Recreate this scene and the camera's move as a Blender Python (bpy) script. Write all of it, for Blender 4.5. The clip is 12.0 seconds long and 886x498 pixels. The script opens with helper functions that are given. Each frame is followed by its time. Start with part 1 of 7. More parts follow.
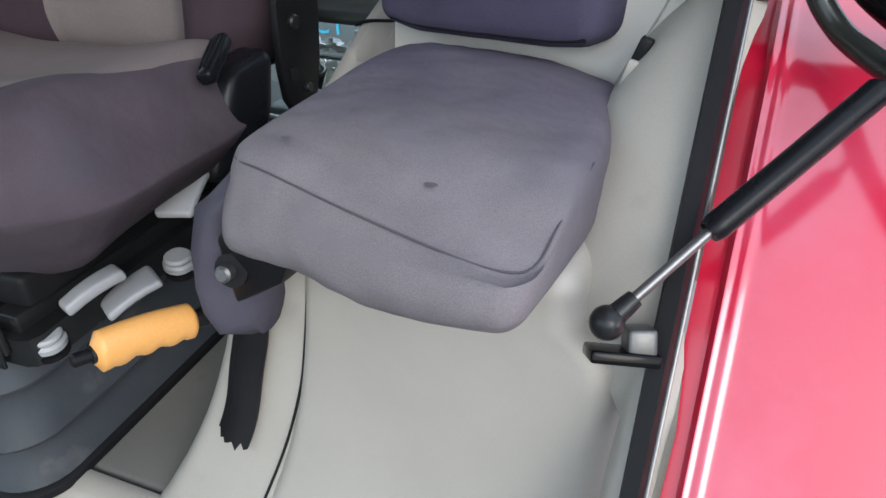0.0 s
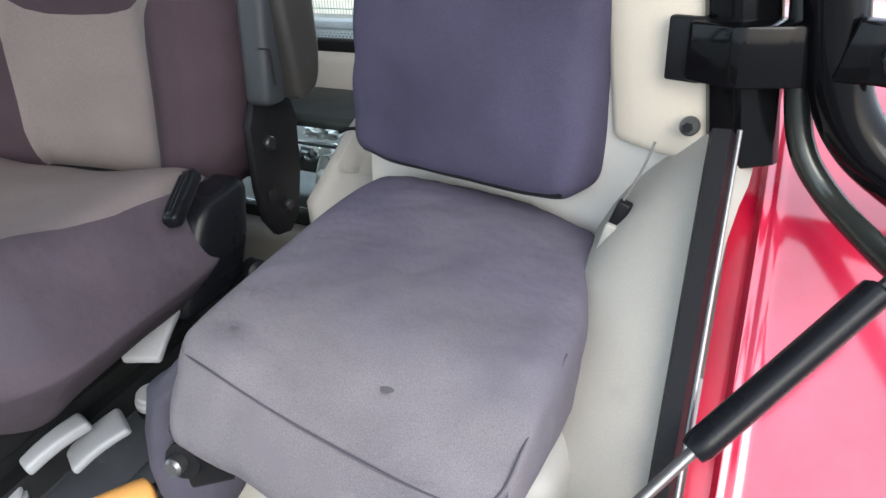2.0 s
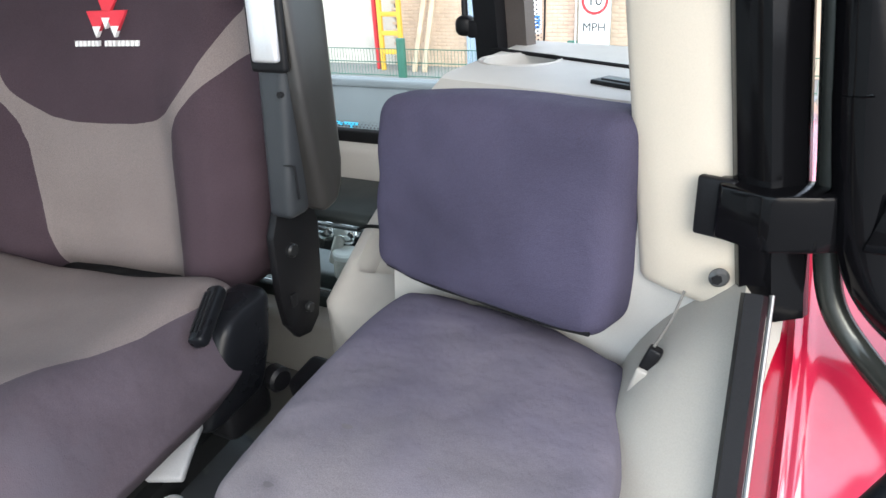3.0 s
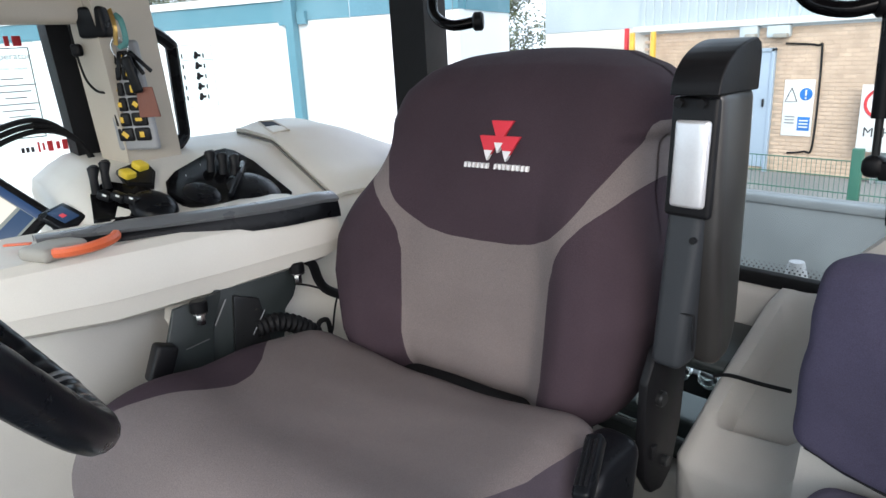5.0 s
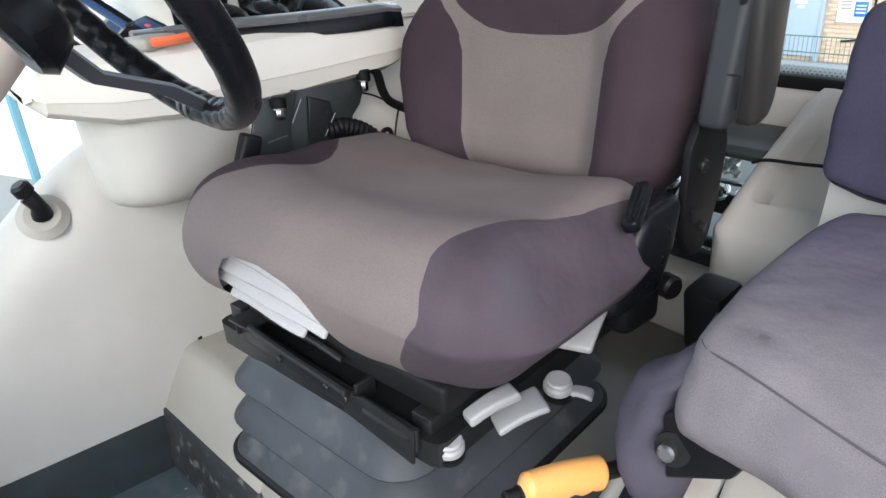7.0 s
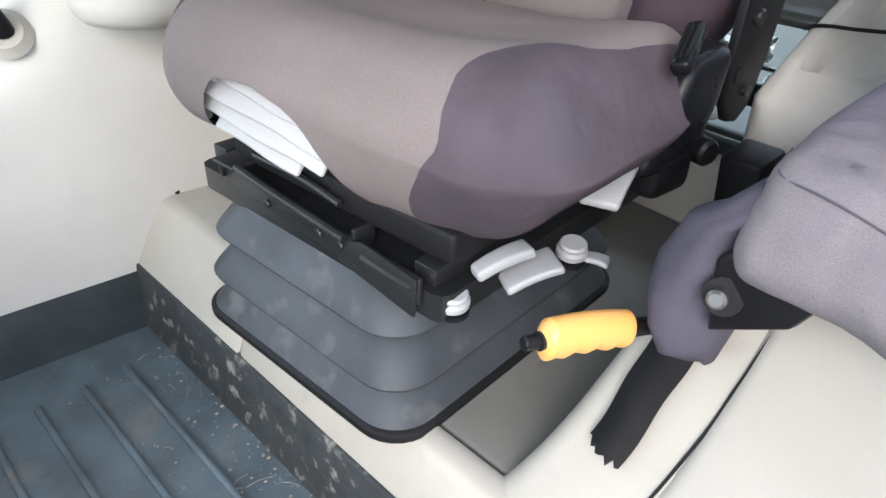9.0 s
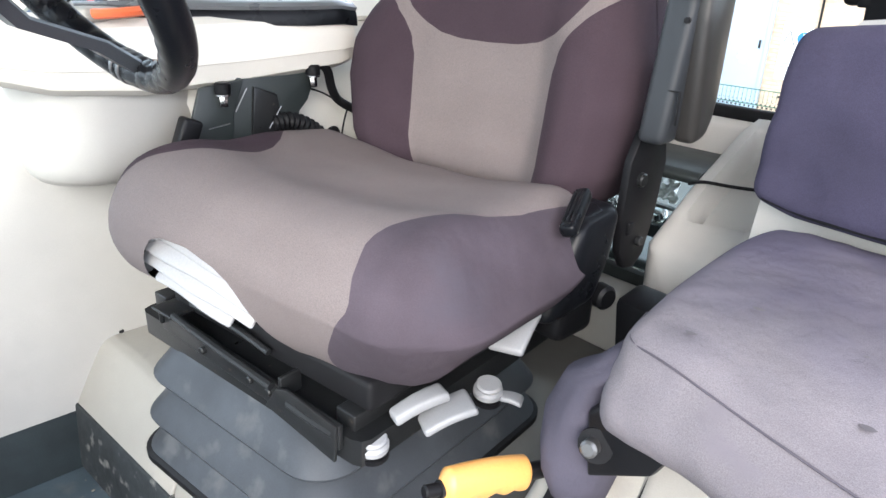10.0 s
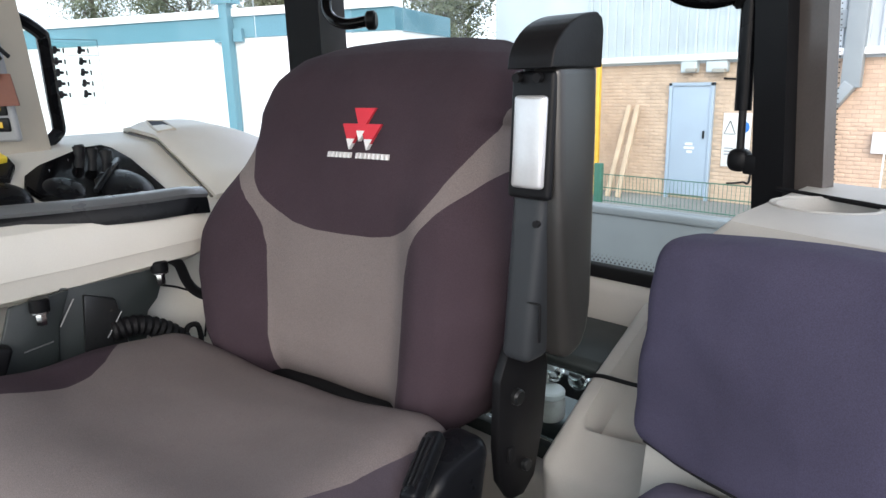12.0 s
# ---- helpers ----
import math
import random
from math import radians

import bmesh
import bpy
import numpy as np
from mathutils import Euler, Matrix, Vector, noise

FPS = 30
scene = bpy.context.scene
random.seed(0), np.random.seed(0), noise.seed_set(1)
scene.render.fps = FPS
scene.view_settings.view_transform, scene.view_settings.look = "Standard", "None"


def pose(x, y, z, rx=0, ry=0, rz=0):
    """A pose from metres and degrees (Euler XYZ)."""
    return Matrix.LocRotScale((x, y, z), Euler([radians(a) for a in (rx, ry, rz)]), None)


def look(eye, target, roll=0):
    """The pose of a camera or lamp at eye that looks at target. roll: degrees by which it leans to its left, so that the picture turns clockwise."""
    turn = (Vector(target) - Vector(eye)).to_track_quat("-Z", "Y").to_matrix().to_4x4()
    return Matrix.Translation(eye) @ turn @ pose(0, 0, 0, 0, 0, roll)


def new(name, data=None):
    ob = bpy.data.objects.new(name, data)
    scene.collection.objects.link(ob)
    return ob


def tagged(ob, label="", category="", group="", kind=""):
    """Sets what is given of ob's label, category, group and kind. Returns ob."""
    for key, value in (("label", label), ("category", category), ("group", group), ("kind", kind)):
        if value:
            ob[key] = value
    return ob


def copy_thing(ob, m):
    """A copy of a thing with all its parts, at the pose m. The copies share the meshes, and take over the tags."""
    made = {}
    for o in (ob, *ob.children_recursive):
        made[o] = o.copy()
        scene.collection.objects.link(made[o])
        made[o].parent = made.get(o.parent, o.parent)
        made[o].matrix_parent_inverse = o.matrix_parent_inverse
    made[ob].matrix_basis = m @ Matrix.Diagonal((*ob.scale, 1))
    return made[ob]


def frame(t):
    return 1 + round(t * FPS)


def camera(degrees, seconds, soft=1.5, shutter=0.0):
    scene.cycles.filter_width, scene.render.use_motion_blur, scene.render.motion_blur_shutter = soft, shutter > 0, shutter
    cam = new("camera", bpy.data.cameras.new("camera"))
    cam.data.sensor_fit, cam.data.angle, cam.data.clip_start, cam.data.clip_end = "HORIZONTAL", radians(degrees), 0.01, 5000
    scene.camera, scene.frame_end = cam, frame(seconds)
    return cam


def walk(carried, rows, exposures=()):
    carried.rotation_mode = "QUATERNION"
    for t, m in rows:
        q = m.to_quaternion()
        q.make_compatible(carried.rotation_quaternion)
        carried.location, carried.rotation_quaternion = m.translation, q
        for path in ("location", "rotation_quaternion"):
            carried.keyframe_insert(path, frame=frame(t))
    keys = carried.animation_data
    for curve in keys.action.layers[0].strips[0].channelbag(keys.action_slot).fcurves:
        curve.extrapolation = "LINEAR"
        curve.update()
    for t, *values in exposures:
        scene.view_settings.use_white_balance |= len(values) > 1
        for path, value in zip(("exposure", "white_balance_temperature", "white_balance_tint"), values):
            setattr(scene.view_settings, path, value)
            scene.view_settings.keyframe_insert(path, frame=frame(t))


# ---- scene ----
cam = camera(66.8, 12.0)
PATH = [
    (0, (1.063, 0.174, 1.08), (0.266, 1.7, 0.061), -1.1),
    (0.5, (1.068, 0.188, 1.096), (0.246, 1.724, 0.114), -2.6),
    (1, (1.025, 0.261, 1.112), (0.123, 1.745, 0.12), -3.8),
    (1.5, (1.03, 0.307, 1.126), (0.145, 1.804, 0.137), -3.8),
    (2, (1.058, 0.301, 1.182), (0.199, 1.844, 0.244), -3.1),
    (2.5, (1.058, 0.312, 1.263), (0.191, 1.883, 0.379), -3.4),
    (3, (1.02, 0.327, 1.279), (0.131, 1.914, 0.447), -3.4),
    (3.5, (0.913, 0.295, 1.311), (-0.198, 1.723, 0.459), -4.5),
    (3.7, (0.891, 0.335, 1.322), (-0.398, 1.608, 0.474), -6.6),
    (5.3, (0.776, 0.205, 1.349), (-0.664, 1.483, 0.807), -2.9),
    (5.5, (0.815, 0.17, 1.343), (-0.63, 1.44, 0.796), -3.4),
    (6, (0.885, 0.11, 1.309), (-0.558, 1.358, 0.709), -4.4),
    (6.5, (0.898, 0.094, 1.251), (-0.531, 1.282, 0.512), -4.6),
    (6.7, (0.893, 0.086, 1.225), (-0.53, 1.251, 0.44), -4.2),
    (8.3, (0.802, 0.089, 1.123), (-0.616, 1.134, 0.177), -0.9),
    (8.5, (0.799, 0.084, 1.094), (-0.557, 1.172, 0.106), -0.1),
    (9, (0.808, 0.076, 1.065), (-0.481, 1.176, 0.002), 1.8),
    (9.5, (0.841, 0.092, 1.12), (-0.491, 1.295, 0.238), 1.7),
    (10, (0.888, 0.091, 1.153), (-0.452, 1.364, 0.388), 2.2),
    (10.5, (0.953, 0.149, 1.242), (-0.348, 1.57, 0.703), 0.7),
    (11, (0.981, 0.197, 1.277), (-0.248, 1.729, 0.898), 0.8),
    (11.5, (0.931, 0.301, 1.269), (-0.38, 1.746, 0.833), -0.8),
    (12, (0.857, 0.387, 1.273), (-0.498, 1.774, 0.783), -1.5),
]
EXPOSURES = [(0, 1.15, 6050, 8), (0.5, 1.18, 6050, 8), (1, 1.28, 6050, 8), (1.5, 1.55, 6200, 8), (2, 1.7, 6200, 8), (2.5, 1.85, 6200, 8), (3, 1.85, 6200, 8), (3.5, 1.9, 6200, 8), (5.5, 1.25, 6230, 11), (6, 1.35, 6230, 11), (6.5, 1.6, 6230, 11), (8.5, 1.75, 6230, 11), (9, 2.05, 6230, 11), (9.5, 2.2, 6230, 11), (10, 2.25, 6230, 11), (10.5, 2.35, 6300, 11), (11, 1.35, 6380, 11), (11.5, 1.2, 6380, 11), (12, 1.4, 6380, 11)]
walk(cam, [(t, look(eye, target, roll)) for t, eye, target, roll in PATH], EXPOSURES)

# ---- sky, sun ----
world = bpy.data.worlds.new("sky")
scene.world = world
world.use_nodes = True
wn, wl = world.node_tree.nodes, world.node_tree.links
sky = wn.new("ShaderNodeTexSky")
sky.sky_type = "NISHITA"
sky.sun_disc = False
sky.sun_elevation, sky.sun_rotation = radians(26), radians(138)
sky.air_density, sky.dust_density = 1.0, 4.0
haze = wn.new("ShaderNodeMix")
haze.data_type = "RGBA"
haze.inputs[0].default_value = 0.72
wl.new(sky.outputs[0], haze.inputs[6])
haze.inputs[7].default_value = (7.3, 7.9, 9.0, 1)
wl.new(haze.outputs[2], wn["Background"].inputs[0])
wn["Background"].inputs[1].default_value = 0.15
sun = new("sun", bpy.data.lights.new("sun", "SUN"))
sun.data.energy, sun.data.angle, sun.data.color = 0.6, radians(30), (1.0, 0.98, 0.96)
sun.matrix_basis = look((0, 0, 0), (-0.55, 0.62, -0.42))


# ---- small builders ----
def material(name, color, rough=0.5, metal=0.0, vary=0.12, scale=6.0, grain=0.04, gscale=260.0, bump=0.15,
             stain=None, stain_scale=9.0, stain_from=0.62, coat=0.0, spec=0.5, bdist=0.001, crease=0.0):
    m = bpy.data.materials.new(name)
    m.use_nodes = True
    n, l = m.node_tree.nodes, m.node_tree.links
    b = n["Principled BSDF"]
    b.inputs["Roughness"].default_value, b.inputs["Metallic"].default_value = rough, metal
    b.inputs["Coat Roughness"].default_value = 0.12
    b.inputs["Coat Weight"].default_value, b.inputs["Specular IOR Level"].default_value = coat, spec
    place = n.new("ShaderNodeNewGeometry").outputs["Position"]

    def noise_at(s, detail=3.0):
        t = n.new("ShaderNodeTexNoise")
        t.inputs["Scale"].default_value, t.inputs["Detail"].default_value = s, detail
        l.new(place, t.inputs["Vector"])
        return t.outputs["Fac"]

    def blend(fac, a, b2):
        x = n.new("ShaderNodeMix")
        x.data_type = "RGBA"
        l.new(fac, x.inputs[0])
        for sock, v in ((x.inputs[6], a), (x.inputs[7], b2)):
            if isinstance(v, tuple):
                sock.default_value = (*v, 1)
            else:
                l.new(v, sock)
        return x.outputs[2]

    def ramp(fac, a, b2):
        r = n.new("ShaderNodeMapRange")
        l.new(fac, r.inputs["Value"])
        r.inputs["From Min"].default_value, r.inputs["From Max"].default_value = a, b2
        return r.outputs["Result"]

    low = tuple(c * (1 - vary) for c in color)
    high = tuple(min(1, c * (1 + vary)) for c in color)
    out = blend(ramp(noise_at(scale, 4), 0.3, 0.7), low, high)
    fine = noise_at(gscale, 2)
    if grain:
        dark = n.new("ShaderNodeMix")
        dark.data_type, dark.blend_type = "RGBA", "MULTIPLY"
        dark.inputs[0].default_value = 1
        l.new(out, dark.inputs[6])
        l.new(blend(ramp(fine, 0.3, 0.7), (1 - grain * 2,) * 3, (1.0, 1.0, 1.0)), dark.inputs[7])
        out = dark.outputs[2]
    if stain:
        out = blend(ramp(noise_at(stain_scale, 6), stain_from, stain_from + 0.12), out, stain)
    l.new(out, b.inputs["Base Color"])
    r = n.new("ShaderNodeMapRange")
    l.new(noise_at(scale * 3, 4), r.inputs["Value"])
    r.inputs["To Min"].default_value, r.inputs["To Max"].default_value = max(0.02, rough * 0.8), min(1, rough * 1.2)
    l.new(r.outputs["Result"], b.inputs["Roughness"])
    if bump:
        p = n.new("ShaderNodeBump")
        p.inputs["Strength"].default_value, p.inputs["Distance"].default_value = bump, bdist
        l.new(fine, p.inputs["Height"])
        if crease:
            w = n.new("ShaderNodeBump")
            w.inputs["Strength"].default_value, w.inputs["Distance"].default_value = crease, 0.02
            l.new(noise_at(9.0, 5), w.inputs["Height"])
            l.new(w.outputs["Normal"], p.inputs["Normal"])
        l.new(p.outputs["Normal"], b.inputs["Normal"])
    return m


def glow(name, color, strength):
    m = bpy.data.materials.new(name)
    m.use_nodes = True
    b = m.node_tree.nodes["Principled BSDF"]
    b.inputs["Base Color"].default_value = (*[c * 0.1 for c in color], 1)
    b.inputs["Emission Color"].default_value = (*color, 1)
    b.inputs["Emission Strength"].default_value = strength
    return m


def glass(name, color=(1, 1, 1), mix=0.10):
    m = bpy.data.materials.new(name)
    m.use_nodes = True
    n, l = m.node_tree.nodes, m.node_tree.links
    clear, shine, both = n.new("ShaderNodeBsdfTransparent"), n.new("ShaderNodeBsdfGlossy"), n.new("ShaderNodeMixShader")
    clear.inputs[0].default_value = (*color, 1)
    shine.inputs["Roughness"].default_value = 0.02
    f = n.new("ShaderNodeFresnel")
    f.inputs[0].default_value = 1.35
    l.new(f.outputs[0], both.inputs[0])
    l.new(clear.outputs[0], both.inputs[1])
    l.new(shine.outputs[0], both.inputs[2])
    l.new(both.outputs[0], n["Material Output"].inputs[0])
    return m


BEIGE = material("beige_plastic", (0.305, 0.288, 0.258), 0.55, vary=0.05, grain=0.03, gscale=700, bump=0.25, stain=(0.29, 0.272, 0.24), stain_scale=5, stain_from=0.66, bdist=0.0006)
PALE = material("pale_plastic", (0.325, 0.306, 0.270), 0.6, vary=0.05, grain=0.04, gscale=600, bump=0.3, stain=(0.28, 0.265, 0.24), stain_scale=14, stain_from=0.64, bdist=0.0006)
TRIM = material("cream_trim", (0.50, 0.445, 0.365), 0.5, vary=0.04, grain=0.03, gscale=700, bump=0.2, bdist=0.0005)
GREYFLOOR = material("grey_floor", (0.135, 0.130, 0.118), 0.8, vary=0.1, grain=0.08, gscale=500, bump=0.4, stain=(0.105, 0.098, 0.085), stain_scale=12, stain_from=0.6)
LIGHTCLOTH = material("taupe_cloth", (0.184, 0.156, 0.152), 0.95, vary=0.06, grain=0.16, gscale=900, bump=0.5, spec=0.15, crease=0.14)
DARKCLOTH = material("plum_cloth", (0.050, 0.034, 0.043), 0.95, vary=0.10, grain=0.16, gscale=900, bump=0.5, spec=0.15, crease=0.2)
# plum cloth again, lightened for the light on the cushion's door side
SIDECLOTH = material("lit_plum_cloth", (0.068, 0.055, 0.067), 0.95, vary=0.25, grain=0.10, gscale=900, bump=0.5, spec=0.15, crease=0.45, stain=(0.060, 0.052, 0.064), stain_scale=7, stain_from=0.60)
NAVY = material("navy_cloth", (0.052, 0.047, 0.080), 0.9, vary=0.18, grain=0.14, gscale=900, bump=0.5, spec=0.2, crease=0.45)
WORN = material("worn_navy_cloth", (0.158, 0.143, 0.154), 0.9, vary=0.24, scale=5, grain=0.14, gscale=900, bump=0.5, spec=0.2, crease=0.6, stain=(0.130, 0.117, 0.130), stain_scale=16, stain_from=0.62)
# the cushion's colour runs from pale grey at its front edge to navy behind
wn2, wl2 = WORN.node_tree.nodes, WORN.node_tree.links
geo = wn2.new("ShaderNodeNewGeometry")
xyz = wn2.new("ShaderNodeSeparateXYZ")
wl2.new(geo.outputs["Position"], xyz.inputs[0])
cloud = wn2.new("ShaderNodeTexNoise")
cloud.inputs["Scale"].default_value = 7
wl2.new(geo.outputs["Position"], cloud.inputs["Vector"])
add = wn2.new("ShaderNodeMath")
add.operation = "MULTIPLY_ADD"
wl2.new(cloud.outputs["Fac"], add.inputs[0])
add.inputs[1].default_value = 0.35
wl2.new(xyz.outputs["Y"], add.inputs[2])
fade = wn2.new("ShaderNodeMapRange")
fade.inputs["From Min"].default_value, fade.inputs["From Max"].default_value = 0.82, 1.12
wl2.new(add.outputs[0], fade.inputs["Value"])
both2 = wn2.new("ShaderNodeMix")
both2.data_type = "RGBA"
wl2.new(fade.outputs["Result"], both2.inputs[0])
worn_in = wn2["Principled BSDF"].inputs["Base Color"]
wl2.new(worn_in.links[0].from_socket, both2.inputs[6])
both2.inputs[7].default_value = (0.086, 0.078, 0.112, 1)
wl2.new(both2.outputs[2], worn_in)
SEAM = material("dark_seam", (0.060, 0.053, 0.066), 0.9)
BLACK = material("black_plastic", (0.006, 0.006, 0.007), 0.45, vary=0.2, gscale=500, bump=0.2, spec=0.2)
SATIN = material("satin_black_plastic", (0.0055, 0.006, 0.0075), 0.28, vary=0.2, gscale=500, bump=0.12, spec=0.14)
GLOSSY = material("gloss_black_paint", (0.003, 0.003, 0.0035), 0.10, vary=0.2, grain=0, bump=0.02, coat=0.0, spec=0.14)
RUBBER = material("black_rubber", (0.007, 0.007, 0.008), 0.6, vary=0.25, gscale=300, bump=0.3, spec=0.2)
BELLOWS = material("grey_bellows", (0.040, 0.045, 0.052), 0.52, spec=0.22, vary=0.18, scale=10, gscale=300, bump=0.15, stain=(0.070, 0.073, 0.076), stain_scale=14, stain_from=0.58)
STEEL = material("dark_steel", (0.020, 0.021, 0.022), 0.30, metal=0.3, spec=0.3, vary=0.3, gscale=300, stain=(0.12, 0.1, 0.08), stain_scale=40, stain_from=0.68)
CHROME = material("bright_steel", (0.62, 0.62, 0.62), 0.22, metal=1.0, vary=0.06, grain=0, bump=0.0)
GREYPL = material("grey_plastic", (0.29, 0.295, 0.305), 0.45, vary=0.08, gscale=500)
DARKGREY = material("slate_plastic", (0.026, 0.029, 0.033), 0.40, spec=0.32, vary=0.05, gscale=600, bump=0.2)
RED = material("red_paint", (0.40, 0.005, 0.027), 0.19, vary=0.08, scale=4, grain=0.02, gscale=300, bump=0.03, coat=0.7, spec=0.4, stain=(0.30, 0.006, 0.02), stain_scale=11, stain_from=0.62)
# the crown's pinker red and pink patches hold the sky's glare, besides some dust
GLARERED = material("dusty_sky_glare_red_paint", (0.44, 0.015, 0.045), 0.16, vary=0.10, scale=3, grain=0.02, gscale=300, bump=0.03, coat=1.0, spec=0.5, stain=(0.46, 0.045, 0.090), stain_scale=3.5, stain_from=0.50)
YELLOW = material("amber_plastic", (0.62, 0.31, 0.085), 0.42, vary=0.05, gscale=300, bump=0.1, stain=(0.52, 0.24, 0.07), stain_scale=30, stain_from=0.68)
ORANGE = material("orange_plastic", (0.72, 0.14, 0.05), 0.4)
WHITE = material("white_foam", (0.34, 0.34, 0.345), 0.8, vary=0.05)
MAT = material("blue_black_rubber_mat", (0.090, 0.122, 0.142), 0.32, vary=0.3, scale=9, gscale=350, bump=0.4, stain=(0.15, 0.155, 0.15), stain_scale=7, stain_from=0.58)
DIRTY = material("dusty_rubber", (0.020, 0.024, 0.026), 0.75, vary=0.3, scale=14, gscale=250, bump=0.6, stain=(0.17, 0.165, 0.15), stain_scale=28, stain_from=0.58)
LOGORED = material("red_thread", (0.6, 0.03, 0.05), 0.8, gscale=900)
THREAD = material("white_thread", (0.75, 0.74, 0.74), 0.8, gscale=900)
PAPER = material("white_paper", (0.80, 0.80, 0.79), 0.7, vary=0.03)
pn_, pl_ = PAPER.node_tree.nodes, PAPER.node_tree.links
thin, both_ = pn_.new("ShaderNodeBsdfTranslucent"), pn_.new("ShaderNodeMixShader")
thin.inputs[0].default_value = (0.85, 0.85, 0.84, 1)
both_.inputs[0].default_value = 0.1
pl_.new(pn_["Principled BSDF"].outputs[0], both_.inputs[1])
pl_.new(thin.outputs[0], both_.inputs[2])
pl_.new(both_.outputs[0], pn_["Material Output"].inputs[0])
INK = material("black_ink", (0.03, 0.03, 0.035), 0.7)
REDINK = material("red_ink", (0.6, 0.03, 0.04), 0.6)
SILVER = material("silver_label", (0.60, 0.60, 0.61), 0.3, metal=0.55, vary=0.08, grain=0.02, bump=0.03)
GLASS = glass("clear_glass", (0.93, 0.97, 0.96))
GREENGLASS = glass("green_tinted_glass", (0.90, 0.95, 0.93))
# the trace of brown in this black stands for brick reflected in the pad
PADSKIN = material("brick_tinted_black_skin", (0.021, 0.020, 0.019), 0.32, vary=0.1, scale=5, gscale=700, bump=0.1, spec=0.6)
LINER = material("beige_liner_plastic", (0.42, 0.405, 0.375), 0.55, vary=0.05, grain=0.03, gscale=700, bump=0.25, stain=(0.37, 0.355, 0.33), stain_scale=4, stain_from=0.6, bdist=0.0006)
DULL = material("dull_bright_edge", (0.17, 0.17, 0.17), 0.35, metal=0.8, vary=0.1)
CONSOLE = material("cream_console_plastic", (0.64, 0.61, 0.55), 0.45, vary=0.04, grain=0.03, gscale=700, bump=0.2, bdist=0.0005, stain=(0.62, 0.58, 0.51), stain_scale=6, stain_from=0.62)
GREYSCREW = material("grey_screw_steel", (0.10, 0.10, 0.10), 0.35, metal=0.6)


def thing(name, label, category, loc=(0, 0, 0), rz=0.0, group="", kind=""):
    e = new(name)
    e.matrix_basis = pose(*loc, 0, 0, rz)
    e.empty_display_size = 0.05
    return tagged(e, label, category, group, kind)


def world_of(ob):
    own = ob.matrix_parent_inverse @ ob.matrix_basis
    return world_of(ob.parent) @ own if ob.parent else ob.matrix_basis.copy()


def part(name, bm, material, parent=None, label="", sharp=42, local=False):
    me = bpy.data.meshes.new(name)
    bm.normal_update()
    bm.to_mesh(me)
    bm.free()
    for p in me.polygons:
        p.use_smooth = True
    me.set_sharp_from_angle(angle=radians(sharp))
    me.materials.append(material)
    ob = new(name, me)
    if parent is not None:
        ob.parent = parent
        if not local:
            ob.matrix_parent_inverse = world_of(parent).inverted()
    if label:
        ob["label"] = label
    return ob


def solo(name, bm, material, label, category, group="", kind="", sharp=42):
    return tagged(part(name, bm, material, sharp=sharp), label, category, group, kind)


def steps(h, r, n, m):
    """Cuts along one axis of a rounded box: m in each rounded end, n between."""
    ends = [-h + r * (1 - math.cos(math.pi / 2 * i / m)) for i in range(m)]
    mid = [-h + r + (2 * h - 2 * r) * i / n for i in range(n + 1)]
    return ends + mid + [-v for v in reversed(ends)]


def rbox(size, r=0.01, n=(1, 1, 1), m=3, deform=None, bm=None, at=(0, 0, 0), turn=None):
    """A box with rounded edges, as a grid that may be bent by deform."""
    bm = bm or bmesh.new()
    half = [s / 2 for s in size]
    r = min(r, *[h * 0.999 for h in half])
    cuts = [steps(h, r, k, m) for h, k in zip(half, n)]
    made = {}

    def vert(i, j, k):
        key = (i, j, k)
        if key not in made:
            p = Vector((cuts[0][i], cuts[1][j], cuts[2][k]))
            q = Vector([max(-h + r, min(h - r, c)) for c, h in zip(p, half)])
            d = p - q
            if d.length > 1e-9:
                p = q + d.normalized() * r
            if deform:
                p = Vector(deform(p))
            if turn is not None:
                p = turn @ p
            made[key] = bm.verts.new(p + Vector(at))
        return made[key]

    top = [len(c) - 1 for c in cuts]
    for ax in range(3):
        b, c = (ax + 1) % 3, (ax + 2) % 3
        for side in (0, top[ax]):
            for i in range(top[b]):
                for j in range(top[c]):
                    ring = []
                    for di, dj in ((0, 0), (1, 0), (1, 1), (0, 1)):
                        key = [0, 0, 0]
                        key[ax], key[b], key[c] = side, i + di, j + dj
                        ring.append(vert(*key))
                    bm.faces.new(ring if side else ring[::-1])
    return bm


def loft(rings, bm=None, closed=True, caps=True):
    bm = bm or bmesh.new()
    vs = [[bm.verts.new(p) for p in ring] for ring in rings]
    n = len(vs[0])
    for a, b in zip(vs, vs[1:]):
        for i in range(n if closed else n - 1):
            j = (i + 1) % n
            bm.faces.new((a[i], a[j], b[j], b[i]))
    if caps and closed:
        bm.faces.new(vs[0][::-1])
        bm.faces.new(vs[-1])
    bmesh.ops.recalc_face_normals(bm, faces=bm.faces)
    return bm


def smooth_line(points, per=8):
    p = [Vector(q) for q in points]
    p = [2 * p[0] - p[1]] + p + [2 * p[-1] - p[-2]]
    out = []
    for a, b, c, d in zip(p, p[1:], p[2:], p[3:]):
        for i in range(per):
            t = i / per
            out.append(0.5 * (2 * b + (c - a) * t + (2 * a - 5 * b + 4 * c - d) * t * t + (3 * b - 3 * c + d - a) * t ** 3))
    return out + [p[-2]]


